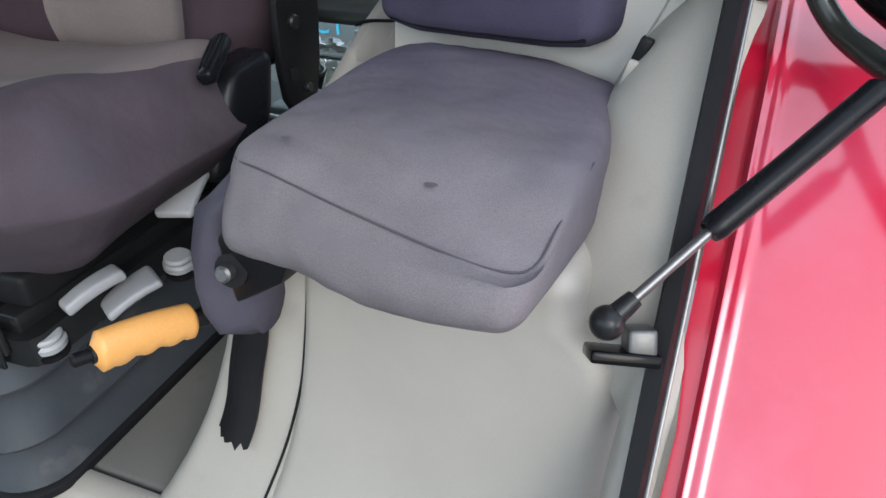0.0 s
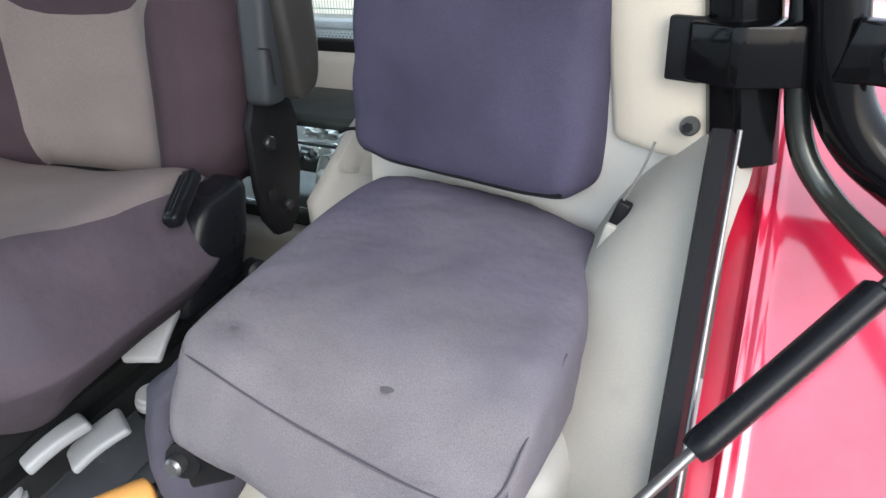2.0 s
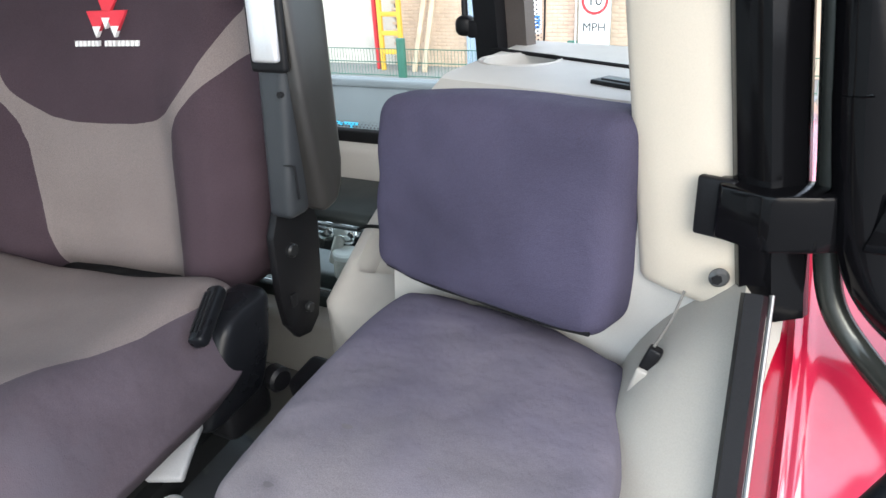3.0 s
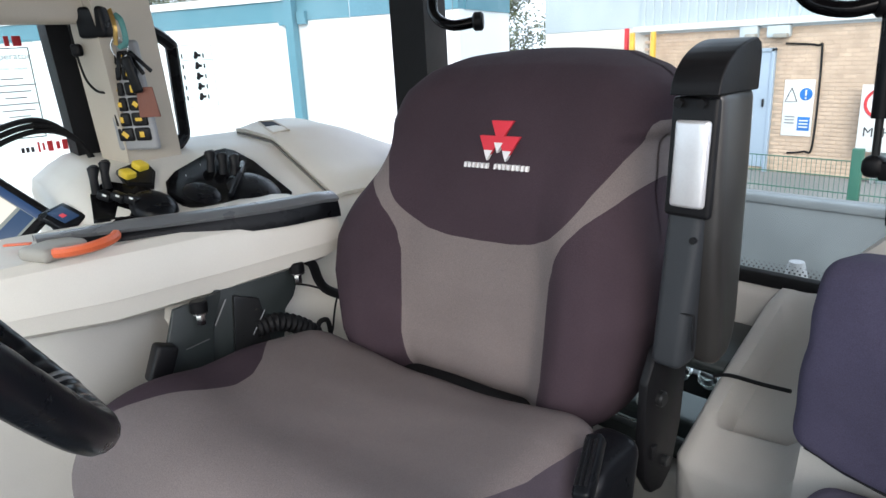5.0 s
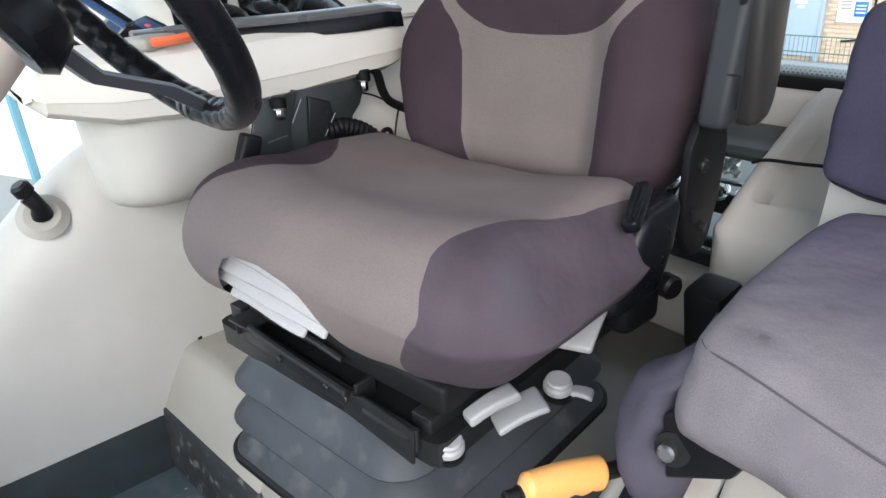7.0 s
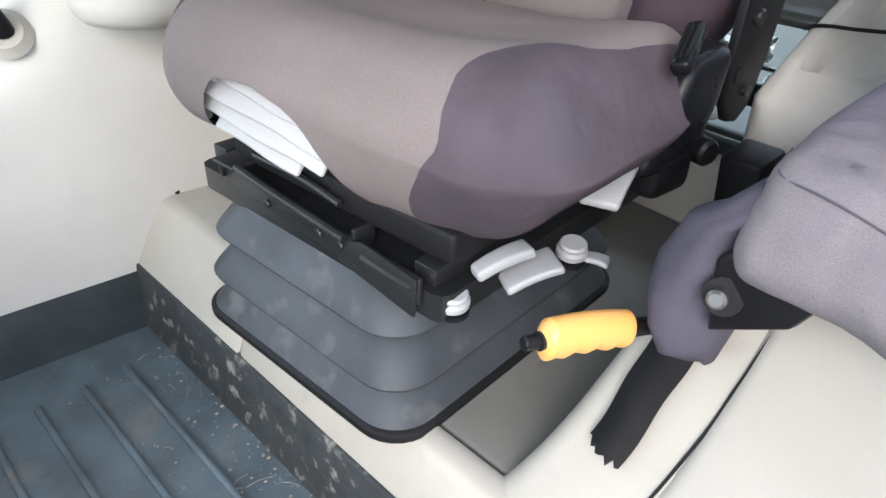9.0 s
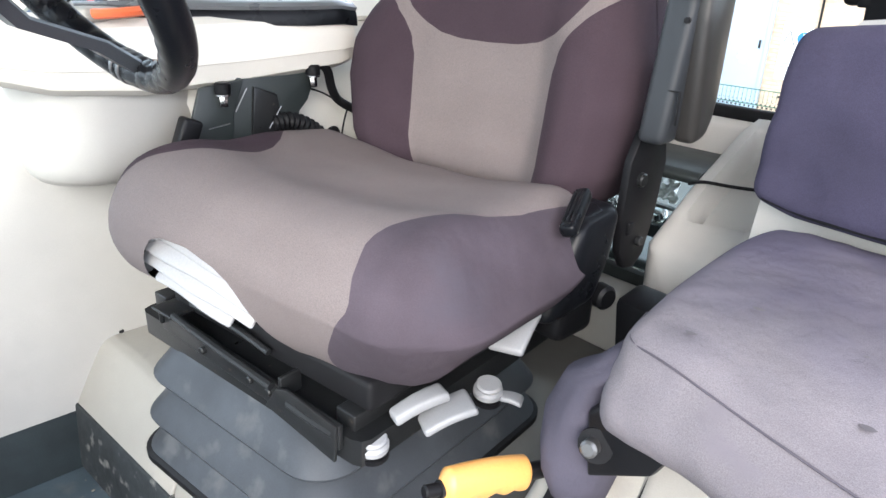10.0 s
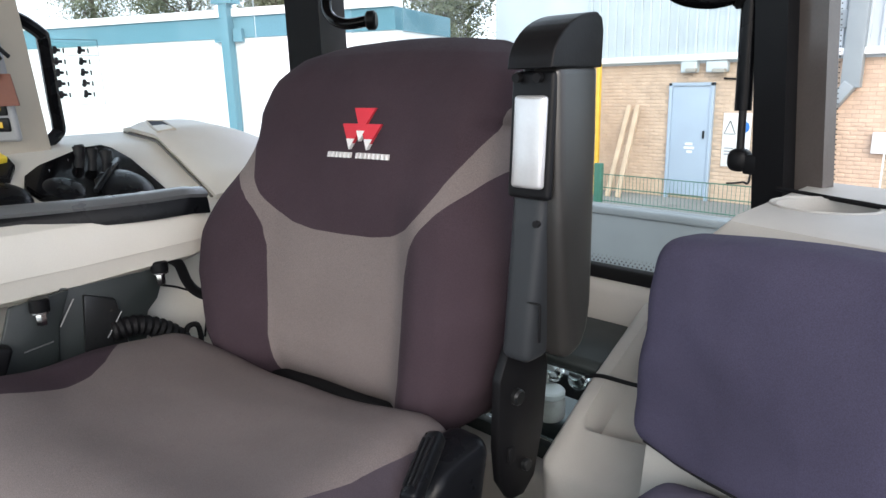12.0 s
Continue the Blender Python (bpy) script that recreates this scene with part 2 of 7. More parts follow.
def tube(points, r, n=10, per=8, bm=None, flat=1.0, curve=True):
    """A round bar along a smooth line; r may be one radius or one per point."""
    line = smooth_line(points, per) if curve else [Vector(q) for q in points]
    rads = [r] * len(line) if not isinstance(r, (list, tuple)) else [float(np.interp(i, np.linspace(0, len(line) - 1, len(r)), r)) for i in range(len(line))]
    rings, side = [], None
    for i, p in enumerate(line):
        d = (line[min(i + 1, len(line) - 1)] - line[max(i - 1, 0)]).normalized()
        if side is None:
            side = d.orthogonal().normalized()
        side = (side - d * side.dot(d)).normalized()
        up = d.cross(side)
        rings.append([p + rads[i] * (math.cos(2 * math.pi * k / n) * side + flat * math.sin(2 * math.pi * k / n) * up) for k in range(n)])
    return loft(rings, bm)


def prism(poly, axis, a, b, bevel=0.0, bm=None, seg=2):
    """A flat outline pushed from a to b along an axis (0 x, 1 y, 2 z); poly gives the other two coordinates in order."""
    own = bmesh.new()

    def at(p, v):
        q = list(p)
        q.insert(axis, v)
        return q

    lo = [own.verts.new(at(p, a)) for p in poly]
    hi = [own.verts.new(at(p, b)) for p in poly]
    own.faces.new(lo)
    own.faces.new(hi)
    for i in range(len(poly)):
        j = (i + 1) % len(poly)
        own.faces.new((lo[i], lo[j], hi[j], hi[i]))
    bmesh.ops.recalc_face_normals(own, faces=own.faces)
    if bevel:
        bmesh.ops.bevel(own, geom=own.edges[:], offset=bevel, segments=seg, affect="EDGES", profile=0.5, clamp_overlap=True)
    if bm is None:
        return own
    me = bpy.data.meshes.new("join")
    own.to_mesh(me)
    own.free()
    bm.from_mesh(me)
    bpy.data.meshes.remove(me)
    return bm


def disc(c, axis, r, depth, n=20, bm=None, r2=None, bevel=0.0):
    """A short round bar centred on c along axis."""
    d = Vector(axis).normalized()
    s = d.orthogonal().normalized()
    u = d.cross(s)
    r2 = r if r2 is None else r2
    prof = [(-depth / 2, r - bevel), (-depth / 2 + bevel, r), (depth / 2 - bevel, r2), (depth / 2, r2 - bevel)] if bevel else [(-depth / 2, r), (depth / 2, r2)]
    return loft([[Vector(c) + d * h + q * (math.cos(2 * math.pi * k / n) * s + math.sin(2 * math.pi * k / n) * u) for k in range(n)] for h, q in prof], bm)


def sheet(f, nu, nv, thick=0.0, bm=None):
    """A surface f(u, v) with u and v from 0 to 1, given thickness along its normals."""
    bm = bm or bmesh.new()
    g = [[Vector(f(i / nu, j / nv)) for j in range(nv + 1)] for i in range(nu + 1)]
    top = [[bm.verts.new(p) for p in row] for row in g]
    for i in range(nu):
        for j in range(nv):
            bm.faces.new((top[i][j], top[i + 1][j], top[i + 1][j + 1], top[i][j + 1]))
    if thick:
        bm.normal_update()
        low = [[bm.verts.new(v.co - v.normal * thick) for v in row] for row in top]
        for i in range(nu):
            for j in range(nv):
                bm.faces.new((low[i][j], low[i][j + 1], low[i + 1][j + 1], low[i + 1][j]))
        rim = [(i, 0) for i in range(nu)] + [(nu, j) for j in range(nv)] + [(i, nv) for i in range(nu, 0, -1)] + [(0, j) for j in range(nv, 0, -1)]
        for (i, j), (k, m) in zip(rim, rim[1:] + rim[:1]):
            bm.faces.new((top[i][j], low[i][j], low[k][m], top[k][m]))
        bmesh.ops.recalc_face_normals(bm, faces=bm.faces)
    return bm


def split(bm, f):
    """Cuts a mesh along f(p) = 0: the side where f is above 0, and the rest."""
    value = {v: f(v.co) for v in bm.verts}
    for v in value:
        if abs(value[v]) < 1e-5:
            value[v] = 1e-5
    fresh = set()
    for e in list(bm.edges):
        a, b = e.verts
        if value[a] * value[b] < 0:
            lo, hi = 0.0, 1.0
            for _ in range(12):
                mid = (lo + hi) / 2
                if f(a.co.lerp(b.co, mid)) * value[a] > 0:
                    lo = mid
                else:
                    hi = mid
            t = min(0.95, max(0.05, (lo + hi) / 2))
            _, v = bmesh.utils.edge_split(e, a, t)
            fresh.add(v)
    for q in list(bm.faces):
        cut = [v for v in q.verts if v in fresh]
        if len(cut) == 2:
            try:
                bmesh.utils.face_split(q, cut[0], cut[1])
            except ValueError:
                pass

    def side(q):
        old = [value[v] for v in q.verts if v not in fresh]
        return sum(old) > 0 if old else f(q.calc_center_median()) > 0

    bm.faces.index_update()
    marks = [side(q) for q in bm.faces]
    other = bm.copy()
    other.faces.ensure_lookup_table()
    bm.faces.ensure_lookup_table()
    bmesh.ops.delete(other, geom=[other.faces[i] for i, k in enumerate(marks) if k], context="FACES")
    bmesh.ops.delete(bm, geom=[bm.faces[i] for i, k in enumerate(marks) if not k], context="FACES")
    return bm, other


def cut(bm, tool):
    """Takes the solid tool out of the solid bm."""
    made = []
    for b in (bm, tool):
        me = bpy.data.meshes.new("cut")
        b.to_mesh(me)
        b.free()
        made.append(new("cut", me))
    mod = made[0].modifiers.new("cut", "BOOLEAN")
    mod.operation, mod.object, mod.solver = "DIFFERENCE", made[1], "EXACT"
    me = bpy.data.meshes.new_from_object(made[0].evaluated_get(bpy.context.evaluated_depsgraph_get()))
    out = bmesh.new()
    out.from_mesh(me)
    for o in made:
        bpy.data.objects.remove(o)
    bpy.data.meshes.remove(me)
    return out


def round_rect(cx, cy, wx, wy, r, z, n=6):
    """Points of a rounded rectangle in a level plane; wx, wy are half sizes."""
    out = []
    for qx, qy, a0 in ((1, 1, 0), (-1, 1, 90), (-1, -1, 180), (1, -1, 270)):
        for k in range(n + 1):
            a = radians(a0 + 90 * k / n)
            out.append((cx + qx * (wx - r) + r * math.cos(a), cy + qy * (wy - r) + r * math.sin(a), z))
    return out


def bar(a, b, w, h, r=0.003, up=(0, 0, 1), bm=None):
    """A square bar from a to b, w across and h in the up direction."""
    a, b = Vector(a), Vector(b)
    d = (b - a).normalized()
    s = d.cross(Vector(up)).normalized()
    u = s.cross(d)
    m = Matrix((s, d, u)).transposed()
    return rbox((w, (b - a).length, h), r, m=2, at=tuple((a + b) / 2), turn=m, bm=bm)


def letters(name, text, size, m, material, parent=None, label="", thick=0.0004, local=False):
    cu = bpy.data.curves.new(name, "FONT")
    cu.body, cu.size, cu.extrude, cu.align_x, cu.align_y = text, size, thick, "CENTER", "CENTER"
    tmp = bpy.data.objects.new(name, cu)
    scene.collection.objects.link(tmp)
    me = bpy.data.meshes.new_from_object(tmp.evaluated_get(bpy.context.evaluated_depsgraph_get()))
    bpy.data.objects.remove(tmp)
    bm = bmesh.new()
    bm.from_mesh(me)
    bpy.data.meshes.remove(me)
    bm.transform(m)
    return part(name, bm, material, parent, label, local=local)


def mix(a, b, t):
    t = max(0.0, min(1.0, t))
    t = t * t * (3 - 2 * t)
    return a + (b - a) * t


# ---- cab: floor, platform, liners ----
AXIS = Matrix.Translation((-0.66, 0.40, 0)) @ Matrix.Rotation(radians(5.5), 4, "Z") @ Matrix.Translation((0.66, -0.40, 0))


def turned(bm):
    bm.transform(AXIS)
    return bm


floor = thing("floor", "ribbed blue-black rubber cab mat with dried mud", "floor mat", (0, 0, 0), kind="structure")
part("floor_slab", turned(rbox((2.0, 1.05, 0.04), 0.004, at=(0.17, -0.09, -0.022))), MAT, floor)
for i in range(9):
    part("rib", turned(rbox((1.20, 0.014, 0.016), 0.005, m=2, at=(0.06, -0.49 + i * 0.094, 0.002))), MAT, floor)
part("upstand", turned(rbox((1.62, 0.02, 0.165), 0.006, n=(20, 1, 3), at=(0.13, 0.392, 0.083), deform=lambda p: (p.x, p.y - 0.02 * (0.5 - p.z / 0.165), p.z))), DIRTY, floor, "dusty black rubber upstand")
part("upstand_side", loft([[(-0.685 - o, y, 0.0), (-0.650 - o, y, 0.0), (-0.672 - o, y, 0.145), (-0.695 - o, y, 0.145)] for y, o in ((-0.5, 0.10), (-0.2, 0.03), (0.0, 0.0), (0.2, 0.0), (0.41, 0.0))]), material("teal_black_rubber", (0.016, 0.023, 0.025), 0.45, vary=0.3, scale=14, gscale=250, bump=0.4, spec=0.35), floor, "dusty black rubber upstand")
DUST = material("dried_mud", (0.24, 0.215, 0.18), 0.95, vary=0.25, scale=60)
bm = bmesh.new()
rng = random.Random(4)
for _ in range(520):
    x, y = -0.62 + rng.random() ** 0.7 * 0.75, 0.372 - rng.random() ** 2.6 * 0.26
    r = 0.0008 + 0.0030 * rng.random() ** 4
    bmesh.ops.create_icosphere(bm, subdivisions=1, radius=r, matrix=AXIS @ Matrix.Translation((x, y, 0.003 + r * 0.3)) @ Matrix.Diagonal((1, 1.4, 0.6, 1)))
for _ in range(22):
    x, y, a, l_ = -0.60 + rng.random() * 0.7, 0.36 - rng.random() ** 1.5 * 0.15, rng.random() * 3, 0.008 + 0.02 * rng.random()
    tube([(AXIS @ Vector((x - l_ * math.cos(a), y - l_ * math.sin(a), 0.004))), (AXIS @ Vector((x, y, 0.010))), (AXIS @ Vector((x + l_ * math.cos(a), y + l_ * math.sin(a), 0.005)))], 0.0006, n=4, per=2, bm=bm)
solo("floor_debris", bm, DUST, "dried mud crumbs and straw bits on the mat", "debris", kind="stuff")

platform = thing("seat_platform", "beige moulded plastic step that carries the seats", "platform", (0, 0.9, 0.0), kind="structure")
part("step_face", turned(prism([(0.385, 0.165), (0.455, 0.295), (0.47, 0.310), (0.49, 0.316), (0.62, 0.316), (0.62, 0.165)], 0, -0.675, -0.225, 0.006, seg=3)), PALE, platform)
part("front_lip", turned(prism([(0.385, 0.165), (0.425, 0.268), (0.445, 0.276), (0.475, 0.276), (0.475, 0.165)], 0, -0.222, 0.62, 0.010)), PALE, platform)
part("deck", turned(rbox((1.75, 1.065, 0.27), 0.01, at=(0.20, 1.0125, 0.135))), GREYFLOOR, platform, "scuffed grey floor covering")


def liner_top(y):
    return float(np.interp(y, [-0.6, -0.2, 0.0, 0.14, 0.25, 0.35, 0.47, 0.62, 0.8], [0.30, 0.40, 0.52, 0.64, 0.735, 0.80, 0.86, 0.93, 0.98]))


def liner_ring(y):
    h = liner_top(y)
    bend = 0.10 * mix(0, 1, (0.05 - y) / 0.6)
    pts = [(-0.675, 0.13), (-0.668, 0.30), (-0.672, h - 0.16), (-0.69, h - 0.08), (-0.725, h - 0.025), (-0.78, h), (-0.86, h - 0.01), (-0.95, h - 0.05), (-1.0, h - 0.12), (-1.0, 0.13)]
    return [(x - bend, y, z) for x, z in pts]


solo("wheel_arch_liner", loft([liner_ring(y) for y in np.linspace(-0.6, 0.72, 24)]), LINER, "large curved beige plastic wheel arch liner beside the seat", "liner", kind="structure", sharp=60)
solo("console_column", loft([[(-0.60 + (0.145 + 0.03 * k) * math.cos(a), 0.49 + (0.13 + 0.02 * k) * math.sin(a) * (2.3 if math.sin(a) > 0 else 1), z) for a in np.linspace(0, 2 * math.pi, 36, endpoint=False)] for z, k in ((0.735, -2.4), (0.739, -1.2), (0.755, -0.5), (0.78, -0.15), (0.83, 0.0), (0.95, 0.25))]), LINER, "rounded beige plastic column under the control console", "column", kind="structure")


# ---- side console over the wheel arch ----
def side_z(x, y):
    t = (-0.50 - x)
    z = 1.02 + 0.44 * t if t < 0.28 else 1.143 + 0.08 * (t - 0.28)
    return z - 0.10 * mix(0, 1, (0.68 - y) / 0.2) - 0.10 * mix(0, 1, (y - 1.2) / 0.35)


def side_ring(y):
    zb = 0.88 - 0.60 * mix(0, 1, (y - 0.64) / 0.12)
    pts = [(-0.46, zb), (-0.445, max(zb + 0.02, 0.80)), (-0.452, 0.93), (-0.47, side_z(-0.5, y) - 0.03)]
    pts += [(x, side_z(x, y)) for x in (-0.50, -0.56, -0.62, -0.70, -0.78, -0.86, -0.94, -1.0)]
    pts += [(-1.03, side_z(-1.0, y) - 0.03), (-1.03, zb)]
    return [(x - 0.10 * mix(0, 1, (0.72 - y) / 0.2) * (1 if x > -0.6 else 0), y, z) for x, z in pts]


side = solo("side_console", loft([side_ring(y) for y in np.linspace(0.58, 1.49, 26)]), CONSOLE, "cream plastic side console that slopes over the wheel arch", "console", kind="structure", sharp=60)


def ridge_point(u, v):
    x = -0.52 - 0.46 * u
    y = 1.085 + 0.38 * v
    return (x, y, side_z(x, y) + 0.022 * min(1, 0.35 + 9 * v) * min(1, 8 * (1 - u)) * min(1, 8 * u + 0.3))


solo("raised_cover", sheet(ridge_point, 24, 18, 0.012), CONSOLE, "raised cream plastic cover on the side console", "cover", kind="structure", sharp=60)

# ---- rear wall, window ----
rear = thing("wall_rear", "beige rear cab wall with window ledge", "wall", (0, 1.52, 0.27), kind="structure")
part("ledge", prism([(1.470, 0.800), (1.487, 0.872), (1.50, 0.886), (1.56, 0.886), (1.56, 0.800)], 0, -0.55, 0.56, 0.006), LINER, rear)
for x0, x1, z0, z1 in ((-1.03, -0.25, 0.27, 0.82), (0.44, 1.03, 0.27, 0.82)):
    part("panel", prism([(x0, z0), (x1, z0), (x1, z1), (x0, z1)], 1, 1.50, 1.55, 0.003), BEIGE, rear)
window_rear = thing("window_1", "wide rear cab window with dotted black edge", "window", (0, 1.53, 0.92), kind="structure")
pane = part("pane", rbox((1.10, 0.006, 0.88), 0.001, m=1, at=(-0.02, 1.535, 1.335)), GLASS, window_rear)
pane.visible_shadow = False
part("lower_seal", rbox((1.12, 0.03, 0.026), 0.006, at=(0.0, 1.52, 0.898)), RUBBER, window_rear)
BULK = material("dark_green_grey_panel", (0.022, 0.028, 0.028), 0.5, vary=0.15)
part("dark_panel", prism([(-0.25, 0.27), (0.44, 0.27), (0.44, 0.468), (-0.25, 0.468)], 1, 1.505, 1.545, 0.003), BULK, rear, "dark green-grey bulkhead")
part("dark_shelf", prism([(1.285, 0.792), (1.280, 0.806), (1.292, 0.816), (1.468, 0.818), (1.468, 0.792)], 0, -0.30, 0.326, 0.004), BULK, rear, "dark green-grey shelf under the window")
low_window = thing("window_2", "low green-tinted rear window behind the seat", "window", (0.1, 1.53, 0.583), kind="structure")
pane = part("pane", rbox((0.68, 0.006, 0.320), 0.001, m=1, at=(0.095, 1.53, 0.630)), GREENGLASS, low_window)
pane.visible_shadow = False


part("rear_shelf", prism([(1.425, 0.27), (1.43, 0.425), (1.445, 0.440), (1.504, 0.440), (1.504, 0.27)], 0, -0.24, 0.33, 0.008, seg=3), LINER, rear, "pale moulded shelf below the low window")


def post(name, corners_low, corners_high, mat_, label):
    return solo(name, loft([corners_low, [tuple(Vector(a).lerp(Vector(b), 0.5)) for a, b in zip(corners_low, corners_high)], corners_high]), mat_, label, "pillar", kind="structure", sharp=30)


def rect(cx, cy, z, wx, wy, turn=0.0):
    c, s = math.cos(radians(turn)), math.sin(radians(turn))
    return [(cx + x * c - y * s, cy + x * s + y * c, z) for x, y in ((-wx, -wy), (wx, -wy), (wx, wy), (-wx, wy))]


post("pillar_rear_left", rect(0.520, 1.45, 1.05, 0.027, 0.016, -20), rect(0.470, 1.45, 1.85, 0.027, 0.016, -20), BLACK, "black steel rear corner pillar of the cab")
post("pillar_rear_right", rect(-0.63, 1.47, 0.95, 0.05, 0.06, 20), rect(-0.64, 1.47, 1.85, 0.05, 0.06, 20), BLACK, "black steel rear corner pillar of the cab")
post("pillar_side", rect(-0.985, 0.735, 0.98, 0.035, 0.05), rect(-0.95, 0.68, 1.85, 0.035, 0.05), RUBBER, "black door seal post on the cab side")
post("pillar_trim", rect(-0.85, 0.79, 1.06, 0.055, 0.065, 12), rect(-0.78, 0.72, 1.85, 0.055, 0.065, 12), TRIM, "cream plastic pillar trim beside the console")
# roof out of view; its extent is set by the skylight it blocks
roof = solo("ceiling", rbox((2.14, 2.25, 0.08), 0.02, at=(-0.05, 0.47, 1.90)), TRIM, "unseen cab roof, sized to hold back skylight", "ceiling", kind="structure")
front = thing("wall_front", "front of the cab with windscreen", "wall", (0, -0.62, 0), kind="structure")
part("lower_panel", rbox((2.0, 0.05, 0.5), 0.01, at=(0.0, -0.64, 0.23)), BEIGE, front)
pane = part("windscreen", rbox((1.9, 0.006, 1.36), 0.001, m=1, at=(0, -0.64, 1.17)), GLASS, front)
pane.visible_shadow = False
window_side = thing("window_3", "side cab window beside the console", "window", (-1.04, 0.4, 0.5), kind="structure")
for y0, y1, z0 in ((-0.6, 0.74, 0.30), (0.80, 1.54, 1.08)):
    pane = part("pane", rbox((0.006, y1 - y0, 1.86 - z0), 0.001, m=1, at=(-1.045, (y0 + y1) / 2, (1.86 + z0) / 2)), GLASS, window_side)
    pane.visible_shadow = False

# ---- left side: passenger seat box, door sill, tower ----
seat_box = thing("passenger_seat_box", "beige moulded plastic box under the passenger seat", "seat box", (0.7, 0.85, 0.27), kind="structure")


def box_front(z):
    """The front runs out towards the floor."""
    return 0.675 - 0.145 * max(0.0, 0.5 - (z - 0.505) / 0.48) ** 4.5


def box_shape(p):
    u, w = p.x / 0.19, p.z / 0.24
    x = 0.748 + p.x * (1 if u > 0 else 0.66) + (0.045 * mix(1, 0, (w - 0.55) / 0.2) if u > 0.7 else 0)
    if u < 0:
        x += 0.075 * u * (1 - w) * 0.5
    y = 0.905 + p.y - (0.675 - box_front(0.505 + p.z)) * (p.y < 0)
    return (x, y, 0.505 + p.z)


part("box_body", rbox((0.38, 0.46, 0.48), 0.03, n=(8, 8, 12), m=6, deform=box_shape), BEIGE, seat_box, sharp=60)


def skirt_ring(z):
    x0 = float(np.interp(z, [0.26, 0.30, 0.36, 0.45, 0.53, 0.62, 0.70], [0.372, 0.388, 0.405, 0.430, 0.455, 0.505, 0.56]))
    x1, y0, r = float(np.interp(z, [0.26, 0.70], [0.60, 0.645])), box_front(z) + 0.008, 0.035
    return [(x0 + r * (1 - math.cos(a)), y0 + r * (1 - math.sin(a)), z) for a in np.linspace(0, math.pi / 2, 6)] + [(x1, y0, z), (x1, 1.10, z), (x0, 1.10, z)]


part("box_skirt", loft([skirt_ring(z) for z in np.linspace(0.26, 0.70, 16)]), PALE, seat_box, "pale plastic side skirt", sharp=60)
part("skirt_gap", tube([(x, box_front(z) + 0.006, z) for x, z in ((0.548, 0.265), (0.553, 0.30), (0.560, 0.338), (0.573, 0.40), (0.590, 0.48), (0.603, 0.553), (0.630, 0.70))], 0.0022, n=6), RUBBER, seat_box)


def door_x(y):
    """The door's edge leans inward towards the rear."""
    return 1.0 + 0.025 - 0.055 * (min(y, 1.05) - 0.6)


def sill(u, v):
    y = 0.47 + 0.505 * v
    x0 = mix(0.992, 0.875, (y - 0.682) / 0.05)
    x = x0 + (door_x(y) - 0.01 - x0) * u
    z = 0.668 + (min(y, 0.885) - 0.66) * 1.33 + 0.25 * max(0.0, y - 0.885) - (1 - u) * (0.02 + 0.10 * max(0.0, min(1.0, (y - 0.655) / 0.245)))
    return (x, y, z - 0.05 * (1 - u) ** 4)


solo("door_sill_liner", sheet(sill, 10, 20, 0.05), PALE, "pale plastic liner along the door sill", "liner", kind="structure", sharp=60)
SLOPE = [(door_x(y), y, z) for y, z in ((0.24, 0.03), (0.38, 0.245), (0.52, 0.445), (0.67, 0.672), (0.892, 0.990))]
rail = thing("door_seal_rail", "black rubber door seal with a bright metal edge", "door seal", (1.0, 0.42, 0.25), kind="structure")
part("seal", loft([[(x + dx, y + dz * 0.8, z - dz * 0.55 * 0.8) for dx, dz in ((-0.014, 0.0), (-0.010, -0.022), (0.004, -0.024), (0.008, 0.0), (0.004, 0.02), (-0.010, 0.02))] for x, y, z in SLOPE]), RUBBER, rail)
part("edge_strip", tube([(x + 0.0105, y - 0.012, z + 0.008) for x, y, z in SLOPE], 0.0022, n=8), DULL, rail)


def fender_point(u, v):
    """A pressed channel beside the seal, a sharp lip, then the broad crown."""
    ys = [0.20, 0.42, 0.60, 0.78, 0.95, 1.15, 1.45, 1.9, 2.2]
    zs = [-0.19, 0.21, 0.48, 0.72, 0.895, 0.99, 1.03, 0.95, 0.7]
    y = 0.20 + 2.0 * v
    x = 0.76 * u ** 1.7
    rise = 0.010 * mix(0, 1, (x - 0.021) / 0.005) + 0.006 * math.exp(-((x - 0.027) / 0.0035) ** 2) + 0.004 * math.exp(-((x - 0.038) / 0.005) ** 2)
    return (door_x(y) + 0.014 + x, y, float(np.interp(y, ys, zs)) + rise - 0.012 - 0.09 * x * x)


fender = thing("rear_fender", "glossy red tractor rear fender outside the door", "fender", (1.4, 1.2, 0.6))
part("channel", sheet(lambda u, v: fender_point(0.121 * u, v), 14, 48, 0.012), RED, fender, "narrow pressed red channel", sharp=60)
part("crown", sheet(lambda u, v: fender_point(0.121 + 0.879 * u, v), 110, 48, 0.012), GLARERED, fender, "broad red crown with a raised lip", sharp=60)

